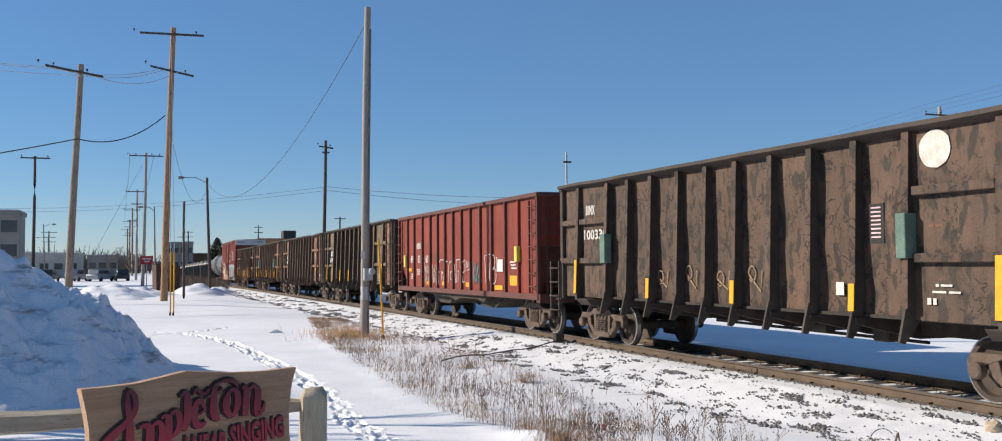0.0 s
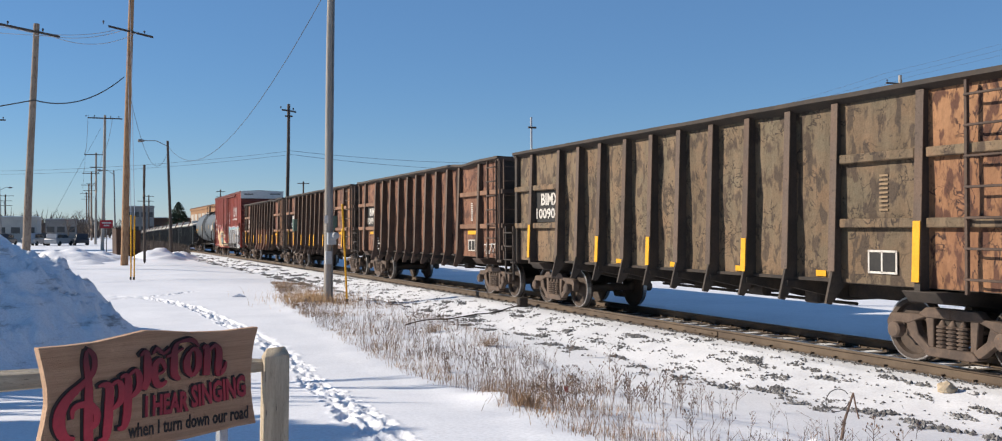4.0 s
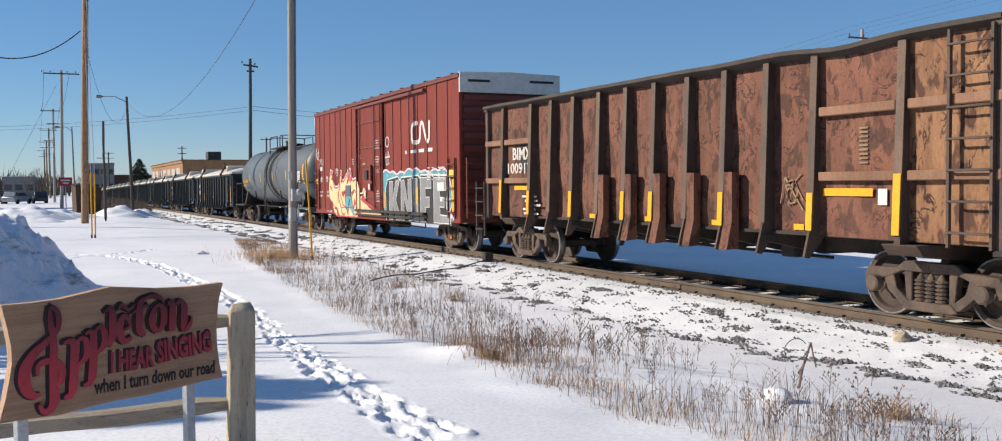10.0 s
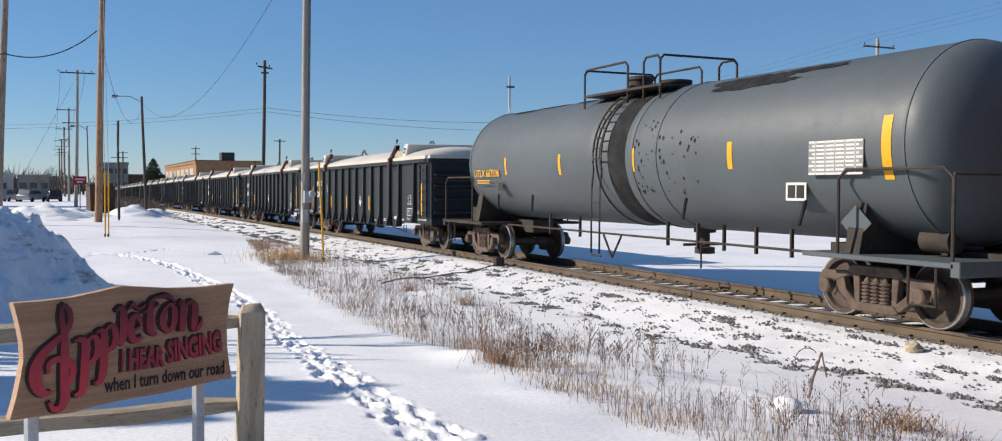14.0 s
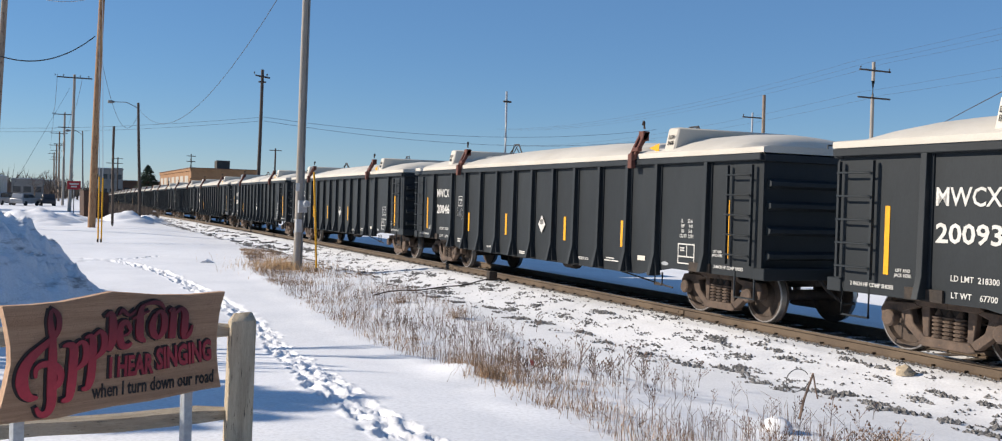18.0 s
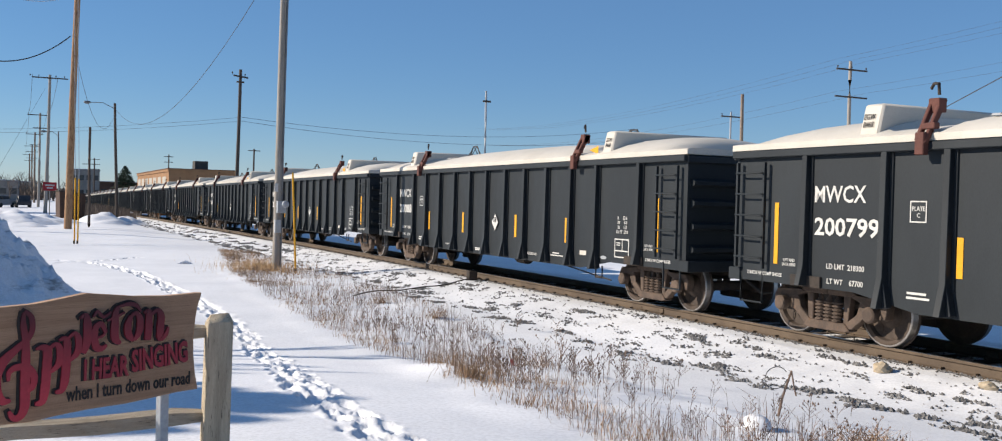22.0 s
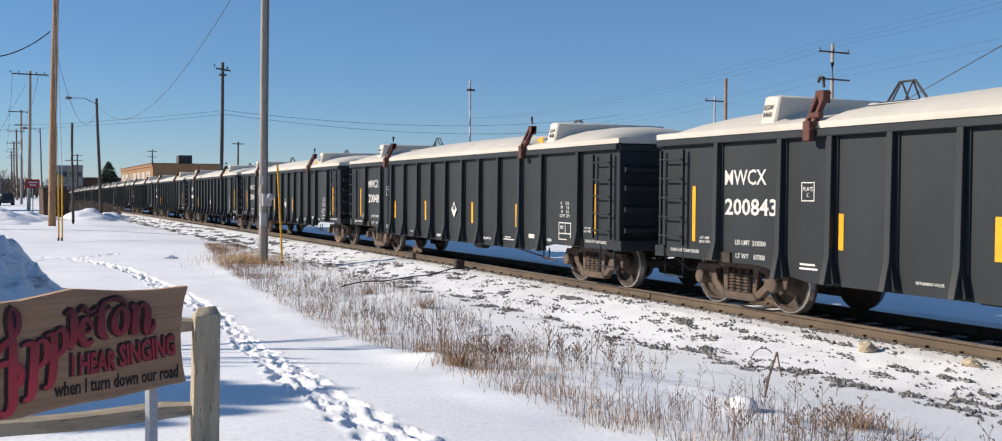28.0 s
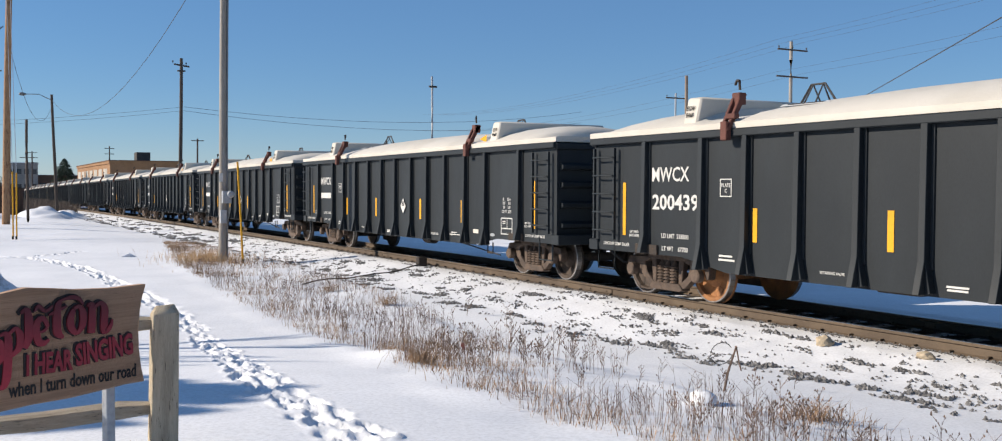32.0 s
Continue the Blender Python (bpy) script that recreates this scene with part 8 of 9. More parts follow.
# poles of the line beside the road
utility_pole(1.95, 66.0, 17.5, 0.235, 0.16, POLE_ORANGE, "tall orange-brown pole with two dark crossarms", (0.45, 0),
             [(17.05, -2.0, 1.9, 0.02, (-1.9, 1.85)), (14.75, -1.3, 1.35, -0.19, (-1.2, 1.2))], 2.0)
utility_pole(-3.4, 62.0, 14.0, 0.23, 0.16, POLE_WOOD, "pale brown pole with a dark crossarm", (0.55, 0), [(13.6, -1.85, 1.25, -0.16, (-1.7, -0.9, 0.9))], 3.0)
utility_pole(-8.4, 100.0, 12.4, 0.17, 0.11, POLE_DARK, "dark slender pole with a short crossarm", (0.0, 0), [(12.2, -1.2, 1.3, 0.0, (-1.1, 1.1))], 4.0)
utility_pole(1.2, 112.0, 14.3, 0.19, 0.13, POLE_GREY, "grey pole with a wide crossarm", (0.25, 0), [(13.95, -1.7, 1.7, 0.0, (-1.6, -0.8, 0.8, 1.6))], 5.0)
utility_pole(0.75, 160.0, 13.8, 0.2, 0.14, POLE_GREY, "distant grey pole with a wide crossarm", (0.1, 0), [(13.5, -1.7, 1.3, 0.0, (-1.5, 1.1)), (11.6, -0.9, 0.9, 0.0, ())], 6.0)
utility_pole(0.25, 215.0, 13.9, 0.22, 0.15, POLE_WOOD, "distant brown pole with a crossarm", (0.0, 0), [(13.5, -1.7, 1.5, 0.0, (-1.5, 1.3)), (11.4, -1.0, 1.0, 0.0, ())], 7.0)
utility_pole(-0.3, 275.0, 14.0, 0.24, 0.17, POLE_WOOD, "distant brown pole with crossarms", (0.0, 0), [(13.6, -1.8, 1.8, 0.0, ()), (12.2, -1.4, 1.4, 0.0, ()), (10.6, -1.2, 1.2, 0.0, ())], 8.0)
utility_pole(-0.9, 340.0, 14.0, 0.26, 0.2, POLE_WOOD, "distant brown pole with crossarms", (-0.2, 0), [(13.6, -1.8, 1.8, 0.0, ()), (11.8, -1.4, 1.4, 0.0, ())], 9.0)
# poles beyond the track
utility_pole(14.66, 80.0, 12.3, 0.16, 0.12, POLE_DARK, "dark pole with a short crossarm beyond the track", (0.15, 0), [(11.75, -0.55, 0.6, -0.12, (-0.5, 0.5)), (11.3, -0.3, 0.3, 0.0, ())], 10.0)
utility_pole(27.25, 60.0, 9.7, 0.10, 0.07, GREY_METAL, "slim pale steel pole beyond the track", (0.03, 0), [(9.0, -0.28, 0.28, 0.0, ())], 11.0)
utility_pole(48.75, 60.0, 11.0, 0.16, 0.12, POLE_WOOD, "brown pole top beyond the track", (0.0, 0), [], 12.0)
utility_pole(59.6, 60.0, 14.4, 0.18, 0.13, POLE_GREY, "grey pole with two crossarms beyond the track", (0.0, 0), [(13.7, -1.6, 1.65, 0.0, (-1.5, 0.0, 1.55)), (11.5, -1.7, 1.7, 0.0, ())], 13.0)
utility_pole(62.0, 78.0, 11.8, 0.12, 0.09, GREY_METAL, "slim pole with a crossarm beyond the track", (0.0, 0), [(11.3, -1.3, 1.3, 0.0, (-1.2, 1.2))], 14.0)
utility_pole(30.0, 150.0, 9.5, 0.16, 0.12, POLE_DARK, "distant dark pole behind the building", (0.0, 0), [(9.2, -0.9, 0.9, 0.0, ())], 15.0)
utility_pole(22.5, 190.0, 9.6, 0.16, 0.12, POLE_DARK, "distant dark pole beyond the train", (0.0, 0), [(9.2, -0.8, 0.8, 0.0, ()), (8.2, -0.8, 0.8, 0.0, ())], 16.0)
utility_pole(13.5, 260.0, 10.5, 0.2, 0.15, POLE_DARK, "distant dark pole with lattice crossarms", (0.0, 0), [(10.2, -1.2, 1.2, 0.0, ()), (9.0, -1.2, 1.2, 0.0, ()), (7.8, -1.2, 1.2, 0.0, ())], 17.0)
utility_pole(9.0, 190.0, 7.6, 0.15, 0.12, POLE_DARK, "distant dark pole by the low building", (0.0, 0), [(7.3, -1.1, 1.1, 0.0, ())], 18.0)
utility_pole(-18.5, 260.0, 10.5, 0.2, 0.15, POLE_DARK, "distant dark pole with three crossarms", (0.0, 0), [(10.2, -1.8, 1.8, 0.0, ()), (9.0, -1.5, 1.5, 0.0, ()), (7.9, -1.5, 1.5, 0.0, ())], 19.0)
utility_pole(3.35, 70.0, 6.6, 0.09, 0.08, POLE_DARK, "short dark post beside the tall pole", (0.0, 0), [], 20.0)


def street_lamp(x, y, h, reach, label, material, r=0.11):
    p = thing("street_lamp", label, "street lamp", "street lamps", pose(x, y, level_z(x, y)))
    part("shaft", round_pole(r, r * 0.7, h, (-0.3 * h / 10, 0), x).mesh("shaft", material), p)
    top = (-0.3 * h / 10, 0, h - 0.5)
    part("bracket", Geo().tube([top, (top[0] - reach * 0.5, 0, h - 0.02), (top[0] - reach, 0, h - 0.05)], 0.035, 6).mesh("bracket", LAMP_METAL), p)
    part("lamp_head", Geo().lathe([(0.02, 0.0), (0.12, 0.05), (0.15, 0.3), (0.08, 0.55), (0.02, 0.6)], (0, 0, 0), 0, 10).mesh("lamp_head", LAMP_METAL), p, "grey cobra-head lamp", pose(top[0] - reach - 0.55, 0, h - 0.06))


street_lamp(6.74, 93.0, 10.2, 2.0, "dark wooden street lamp with a curved arm", POLE_DARK, 0.15)
street_lamp(2.9, 128.0, 9.4, 1.3, "slim steel street lamp", LAMP_METAL)
street_lamp(-13.0, 175.0, 9.0, -1.8, "distant steel street lamp", LAMP_METAL)
street_lamp(-17.0, 240.0, 8.5, 1.8, "distant steel street lamp", LAMP_METAL)


def cable(name, a, b, sag, r, material, label, n=18):
    pts = []
    for k in range(n + 1):
        u = k / n
        p = Vector(a).lerp(Vector(b), u)
        p.z -= sag * 4 * u * (1 - u)
        pts.append(p)
    return solid(name, Geo().tube(pts, r, 5).mesh(name, material), label, "wire", "overhead wires")


LINE = "thin overhead line between the poles"
# between the tall pole and its neighbour, and off beyond the street
for dx, dz, s in ((-1.6, 13.35, 0.4), (-0.9, 13.25, 0.5), (0.9, 12.95, 0.6)):
    cable("overhead_wire", (-2.9 + dx, 61.9, dz), (2.3 + dx * 0.55, 65.8, 14.3), s, 0.018, SHINY_WIRE, "bright overhead line between two poles")
    cable("overhead_wire", (-2.9 + dx, 61.9, dz), (-40, 55, dz + 2.0 - dx * 0.3), 0.8, 0.018, SHINY_WIRE, "bright overhead line leaving the pole")
cable("service_cable", (-2.95, 61.8, 9.24), (1.95, 65.7, 11.4), 0.75, 0.035, WIRE, "thick dark service cable sagging between poles")
cable("service_cable", (-2.95, 61.8, 9.24), (-18, 55, 5.2), 0.15, 0.035, WIRE, "thick dark service cable leaving the pole")
cable("guy_wire", (2.3, 65.9, 10.3), (6.45, 92.8, 8.9), 2.7, 0.013, WIRE, "slack dark line from pole to lamp")
cable("guy_wire", (6.95, 30.0, 9.7), (6.45, 92.8, 9.3), 3.1, 0.012, WIRE, "slack dark line from the service pole to the lamp")
for z in (8.2, 7.9):
    cable("overhead_wire", (15.0, 80.0, z), (60.0, 92.0, z + 2.2 - (8.2 - z) * 3), 1.2, 0.014, WIRE, LINE)
    cable("overhead_wire", (15.0, 80.0, z), (-40.0, 120.0, z + 1.8), 2.0, 0.010, WIRE, LINE)
for k, (z, dx) in enumerate(((14.1, -1.5), (14.1, 0.0), (14.1, 1.55), (11.5, -1.4), (11.5, 1.4))):
    cable("overhead_wire", (59.6 + dx, 60.0, z), (46.0 + dx, -20.0, z + 4.0), 1.2, 0.007, WIRE, LINE)
    cable("overhead_wire", (59.6 + dx, 60.0, z), (68.0 + dx, 150.0, z), 1.5, 0.008, WIRE, LINE)
cable("overhead_wire", (59.55, 59.9, 6.07), (18.6, 5.5, 8.2), 0.0, 0.022, WIRE, "dark line rising beyond the train")
for z in (13.4, 13.2):
    for a, b, ya, yb in ((1.2, 0.75, 112, 160), (0.75, 0.25, 160, 215), (0.25, -0.3, 215, 275), (-0.3, -0.9, 275, 340)):
        cable("overhead_wire", (a - 1.4 + (13.4 - z) * 12, ya, z + 0.5), (b - 1.4 + (13.4 - z) * 12, yb, z + 0.2), 1.0, 0.02, WIRE, LINE, 8)
cable("guy_wire", (1.0, 112, 12.5), (-4.0, 96, 1.2), 0.0, 0.012, WIRE, "straight guy wire to the ground", 4)

# yellow marker stakes
def stake(x, y, h, r, lean, label):
    s = thing("marker_stake", label, "marker post", "marker stakes", pose(x, y, snow_z(x, y)))
    part("pipe", Geo().tube([(0, 0, -0.3), (lean * 0.5, 0, h * 0.5), (lean, 0, h)], r, 8).mesh("pipe", YELLOW if r < 0.05 else PALE_YELLOW), s)
    part("base", Geo().tube([(-0.01, 0, -0.3), (-0.01, 0, 0.14)], r * 1.3, 8).mesh("base", GRIME), s)


stake(7.14, 29.1, 3.0, 0.030, -0.16, "slim leaning yellow marker stake")
stake(1.68, 46.9, 2.9, 0.032, 0.0, "yellow plastic guard on a guy wire")
stake(1.81, 46.8, 2.85, 0.032, 0.02, "yellow plastic guard on a guy wire")
cable("guy_wire", (1.68, 46.9, 2.45), (2.15, 65.75, 13.0), 0.0, 0.014, SHINY_WIRE, "straight guy wire up to the tall pole", 4)
cable("guy_wire", (1.83, 46.8, 2.4), (2.28, 65.75, 16.4), 0.0, 0.014, SHINY_WIRE, "straight guy wire up to the tall pole", 4)


# ---- dry grass and weeds beside the track ----
GRASS_TUFTS = ((5.75, 5.45, 260, 0.16), (4.1, 9.2, 240, 0.22), (7.0, 17.5, 150, 0.25), (0.86, 5.9, 70, 0.08), (1.15, 5.85, 40, 0.06), (6.9, 20.5, 160, 0.22))


def grass():
    rnd = random.Random(31)
    vs, fs = [], []

    def blade(x, y, h, lean, w):
        a = rnd.uniform(0, math.tau)
        dx, dy = math.cos(a) * lean * h, math.sin(a) * lean * h
        z = snow_z(x, y) - 0.02
        k = len(vs)
        b = rnd.uniform(0, math.pi)
        cx, cy = math.cos(b) * w, math.sin(b) * w
        vs.extend([(x - cx, y - cy, z), (x + cx, y + cy, z), (x + dx * 0.35 + cx * 0.7, y + dy * 0.35 + cy * 0.7, z + h * 0.55), (x + dx * 0.35 - cx * 0.7, y + dy * 0.35 - cy * 0.7, z + h * 0.55), (x + dx, y + dy, z + h)])
        fs.extend([(k, k + 1, k + 2, k + 3), (k + 3, k + 2, k + 4)])

    count = 0
    while count < 13000:
        y = 3.2 + 40 * rnd.random() ** 1.2
        a, b = edge_at(GRASS_LEFT, y), edge_at(GRASS_RIGHT, y)
        u = rnd.random() ** 1.35
        x = a + (b - a) * u + rnd.gauss(0, 0.08)
        thick = 1.2 * noise.noise((x * 0.7, y * 0.45, 5.0)) + 0.75 * noise.noise((x * 2.1, y * 1.7, 8.0))
        fringe = 0.30 * math.exp(-((u - 0.18) / 0.2) ** 2)
        if thick + fringe + rnd.uniform(-0.25, 0.25) < 0.14 + 0.25 * u - 0.22 * ease((y - 9) / 8):
            continue
        blade(x, y, rnd.uniform(0.04, 0.15) * (1 if rnd.random() < 0.86 else 2.0), rnd.uniform(0.1, 0.9), rnd.uniform(0.0012, 0.0026) * (1 + y * 0.045))
        count += 1
    me = bpy.data.meshes.new("dry_grass")
    for cx, cy, n, h in GRASS_TUFTS:
        for k in range(n):
            a, r = rnd.uniform(0, math.tau), abs(rnd.gauss(0, 0.14))
            blade(cx + math.cos(a) * r * 1.4, cy + math.sin(a) * r, h * rnd.uniform(0.5, 1.4), rnd.uniform(0.3, 1.3), rnd.uniform(0.002, 0.004))
    me.from_pydata(vs, [], fs)
    me.materials.append(STRAW)
    solid("dry_grass", me, "strip of tan dry grass poking through the snow", "grass", kind="stuff")
    # a thick pale tuft round the service pole
    vs.clear()
    fs.clear()
    for k in range(1700):
        a, r = rnd.uniform(0, math.tau), abs(rnd.gauss(0, 0.5)) * 1.5
        x, y = 6.4 + math.cos(a) * r, 30.4 + math.sin(a) * r * 2.2
        blade(x, y, rnd.uniform(0.12, 0.42), rnd.uniform(0.2, 0.9), rnd.uniform(0.003, 0.006))
    me = bpy.data.meshes.new("grass_tuft")
    me.from_pydata(vs, [], fs)
    me.materials.append(TUFT_STRAW)
    solid("grass_tuft", me, "thick tuft of orange-tan grass round the service pole", "grass", kind="stuff")


def weed_mesh(rnd, h, branches):
    """One dead weed: a stem, forked side twigs and small seed heads."""
    g = Geo()
    lean = (rnd.uniform(-0.15, 0.15) * h, rnd.uniform(-0.15, 0.15) * h)
    g.tube([(0, 0, -0.03), (lean[0] * 0.4, lean[1] * 0.4, h * 0.5), (lean[0], lean[1], h)], 0.004, 3, 0.0016)
    for k in range(branches):
        u = rnd.uniform(0.25, 0.95)
        a = rnd.uniform(0, math.tau)
        ln = h * rnd.uniform(0.18, 0.42) * (1.2 - u * 0.6)
        p = Vector((lean[0] * u, lean[1] * u, h * u))
        q = p + Vector((math.cos(a) * ln * 0.6, math.sin(a) * ln * 0.6, ln * 0.8))
        g.tube([p, q], 0.0024, 3, 0.0012)
        for j in range(2):
            a2 = a + rnd.uniform(-0.9, 0.9)
            m = p.lerp(q, rnd.uniform(0.4, 0.8))
            e = m + Vector((math.cos(a2) * ln * 0.35, math.sin(a2) * ln * 0.35, ln * 0.4))
            g.tube([m, e], 0.0016, 3, 0.001)
            s = rnd.uniform(0.005, 0.011)
            g.add([e + Vector((s, 0, 0)), e + Vector((-s * 0.6, s * 0.8, 0)), e + Vector((-s * 0.6, -s * 0.8, 0)), e + Vector((0, 0, s * 2.4)), e + Vector((0, 0, -s))], [(0, 1, 3), (1, 2, 3), (2, 0, 3), (1, 0, 4), (2, 1, 4), (0, 2, 4)])
    return g.mesh("dead_weed", WEED, smooth=False)


grass()
rnd = random.Random(77)
WEEDS = [weed_mesh(rnd, rnd.uniform(0.22, 0.5), rnd.randint(5, 12)) for k in range(14)]
stalks = Geo()
placed = 0
while placed < 285:
    y = 3.3 + 25 * rnd.random() ** 1.3
    a, b = edge_at(GRASS_LEFT, y), edge_at(GRASS_RIGHT, y)
    x = a + (b - a) * (0.08 + 0.85 * rnd.random())
    if noise.noise((x * 0.5, y * 0.4, 2.0)) + rnd.uniform(-0.35, 0.35) < -0.05:
        continue
    k = (0.5 + 0.5 * rnd.random()) * (0.75 if y < 8 else 1.0)
    solid("dead_weed", rnd.choice(WEEDS), "brown dead weed with dry seed heads", "weed", "weeds in the grass strip", m=pose(x, y, snow_z(x, y), 0, 0, rnd.uniform(0, 360)) @ Matrix.Diagonal((k, k, k, 1)))
    placed += 1
for k in range(5600):
    y = 3.3 + 34 * rnd.random() ** 1.2
    a, b = edge_at(GRASS_LEFT, y), edge_at(GRASS_RIGHT, y)
    x = a + (b - a) * rnd.random() ** 1.2
    if noise.noise((x * 0.7, y * 0.45, 4.0)) + rnd.uniform(-0.2, 0.2) < -0.02 + 0.35 * ease((y - 21) / 8):
        continue
    h = rnd.uniform(0.08, 0.30) * (0.75 if y < 8 else 1.0)
    z = snow_z(x, y)
    lx, ly = rnd.gauss(0, 0.1) * h, rnd.gauss(0, 0.1) * h
    stalks.tube([(x, y, z - 0.03), (x + lx, y + ly, z + h)], 0.0019 * (1 + y * 0.04), 3, 0.0011)
    if rnd.random() < 0.5:
        q = rnd.uniform(0.5, 0.9)
        stalks.tube([(x + lx * q, y + ly * q, z + h * q), (x + lx * q + rnd.gauss(0, 0.06), y + ly * q + rnd.gauss(0, 0.06), z + h * q + 0.1)], 0.002, 3, 0.001)
solid("dry_stalks", stalks.mesh("dry_stalks", WEED, smooth=False), "upright brown dry stalks in the grass strip", "weeds", kind="stuff")

for x, y, k in ((5.3, 5.25, 0.8), (5.7, 5.35, 0.9), (5.5, 5.55, 0.7), (6.2, 6.6, 0.9), (7.3, 7.2, 0.6), (6.6, 10.6, 0.9), (7.5, 13.6, 0.8), (7.75, 15.5, 0.9), (6.75, 9.3, 0.7)):
    solid("dead_weed", rnd.choice(WEEDS), "bushy brown weed standing apart in the snow", "weed", "weeds in the grass strip", m=pose(x, y, snow_z(x, y), 0, 0, rnd.uniform(0, 360)) @ Matrix.Diagonal((k * 1.4, k * 1.4, k, 1)))

# a wire loop on a stick, a stone, a red scrap and loose clods
loop = thing("wire_loop", "bent wire loop tied to a weathered stick", "wire", m=pose(6.2, 6.9, snow_z(6.2, 6.9)))
part("stick", Geo().tube([(-0.06, 0.05, -0.1), (-0.02, 0.02, 0.18), (0.06, 0.0, 0.42)], 0.014, 6, 0.009).tube([(0.06, 0.0, 0.42), (0.11, 0.02, 0.28), (0.15, 0.03, 0.18)], 0.008, 5).mesh("stick", WEED), loop)
part("loop", Geo().tube([(0.06 - 0.15 + 0.13 * math.cos(a), 0.03, 0.36 + 0.10 * math.sin(a)) for a in [math.tau * k / 18 + 0.5 for k in range(17)]], 0.004, 5).mesh("loop", WIRE), loop)


def boulder(x, y, r, material, label, name="stone", flat=0.7, seed=0.0):
    bm = bmesh.new()
    bmesh.ops.create_icosphere(bm, subdivisions=2, radius=1)
    for v in bm.verts:
        d = 1 + 0.35 * noise.noise(v.co * 1.3 + Vector((seed, 0, 0)))
        v.co = Vector((v.co.x * r * 1.3 * d, v.co.y * r * d, v.co.z * r * flat * d))
    me = bpy.data.meshes.new(name)
    bm.to_mesh(me)
    bm.free()
    me.materials.append(material)
    if material == SNOW:
        me.shade_smooth()
    return solid(name, me, label, "stone", m=pose(x, y, snow_z(x, y) + r * flat * 0.5, 0, 0, seed * 50))


boulder(10.0, 9.35, 0.115, STONE, "tan block of stone lying beside the rails", seed=1.0)
boulder(10.15, 7.9, 0.09, STONE, "small tan stone beside the rails", seed=2.0)
boulder(5.2, 6.1, 0.11, SNOW, "hard lump of crusted snow", "snow_lump", seed=5.0)
solid("red_scrap", Geo().add([(0, 0, 0), (0.05, 0.02, 0.01), (0.04, 0.04, 0.09), (-0.02, 0.03, 0.08), (0.01, -0.02, 0.06)], [(0, 1, 2, 3), (0, 4, 1), (1, 4, 2)]).mesh("red_scrap", CRIMSON), "crumpled scrap of red plastic", "litter", m=pose(5.6, 11.3, snow_z(5.6, 11.3)))
pts = []
for k in range(15):
    u = k / 14
    x, y = 6.6 + 4.0 * u, 21.5 + 2.2 * u + 0.4 * math.sin(u * 5)
    pts.append((x, y, snow_z(x, y) + 0.045 + 0.05 * math.sin(u * 9) ** 2))
solid("ground_cable", Geo().tube(pts, 0.016, 6).mesh("ground_cable", GRIME), "dark cable lying on the snow to the rails", "cable")
solid("junction_box", Geo().box((-0.12, -0.1, -0.1), (0.12, 0.1, 0.2)).mesh("junction_box", GRIME, bevel=0.02), "small dark rail junction box", "box", m=pose(10.45, 23.6, -0.13))


# ---- beyond: road, bins, signs, vehicles, buildings and trees ----
strip = []
for k in range(41):
    x = -60 + 62.5 * k / 40
    strip.append((x, 90.0, 99.0))
vs, fs = [], []
for x, a, b in strip:
    for y in (a, (a + b) / 2, b):
        vs.append((x, y, snow_z(x, y) + 0.10))
for k in range(40):
    for j in range(2):
        a = 3 * k + j
        fs.append((a, a + 3, a + 4, a + 1))
solid("road", Geo().add(vs, fs).mesh("road", ASPHALT), "wet asphalt road with slushy patches", "road", kind="structure")

bin_ = thing("waste_bin", "rusty brown steel waste bin beside the pole", "dumpster", m=pose(2.8, 88.0, snow_z(2.8, 88), 0, 0, 8))
part("body", Geo().prism([(-0.92, -0.3), (0.92, -0.3), (0.98, 2.1), (-0.98, 2.3)], 1, -1.0, 1.0).mesh("body", DUMPSTER, bevel=0.03), bin_)
part("lid", Geo().prism([(-1.03, 2.3), (1.03, 2.08), (1.03, 2.16), (-1.03, 2.40)], 1, -1.05, 1.05).mesh("lid", GRIME), bin_)
for x in (-0.7, 0.0, 0.7):
    part("rib", Geo().box((x - 0.05, -1.06, 0.05), (x + 0.05, -1.0, 2.1)).mesh("rib", DUMPSTER), bin_)

rs = thing("road_sign", "red rectangular road sign on a thin post", "sign", m=pose(1.35, 95.0, snow_z(1.35, 95)))
part("post", Geo().tube([(0, 0, -0.3), (0, 0, 3.0)], 0.04, 6).mesh("post", LAMP_METAL), rs)
part("plate", Geo().box((-0.55, -0.07, 2.35), (0.55, -0.045, 3.1)).mesh("plate", SIGN_FACE, bevel=0.01), rs, "red sign plate")
part("plate_bars", Geo().box((-0.38, -0.076, 2.78), (0.38, -0.07, 2.9)).box((-0.24, -0.076, 2.54), (0.24, -0.07, 2.66)).mesh("plate_bars", WHITE_PAINT), rs)


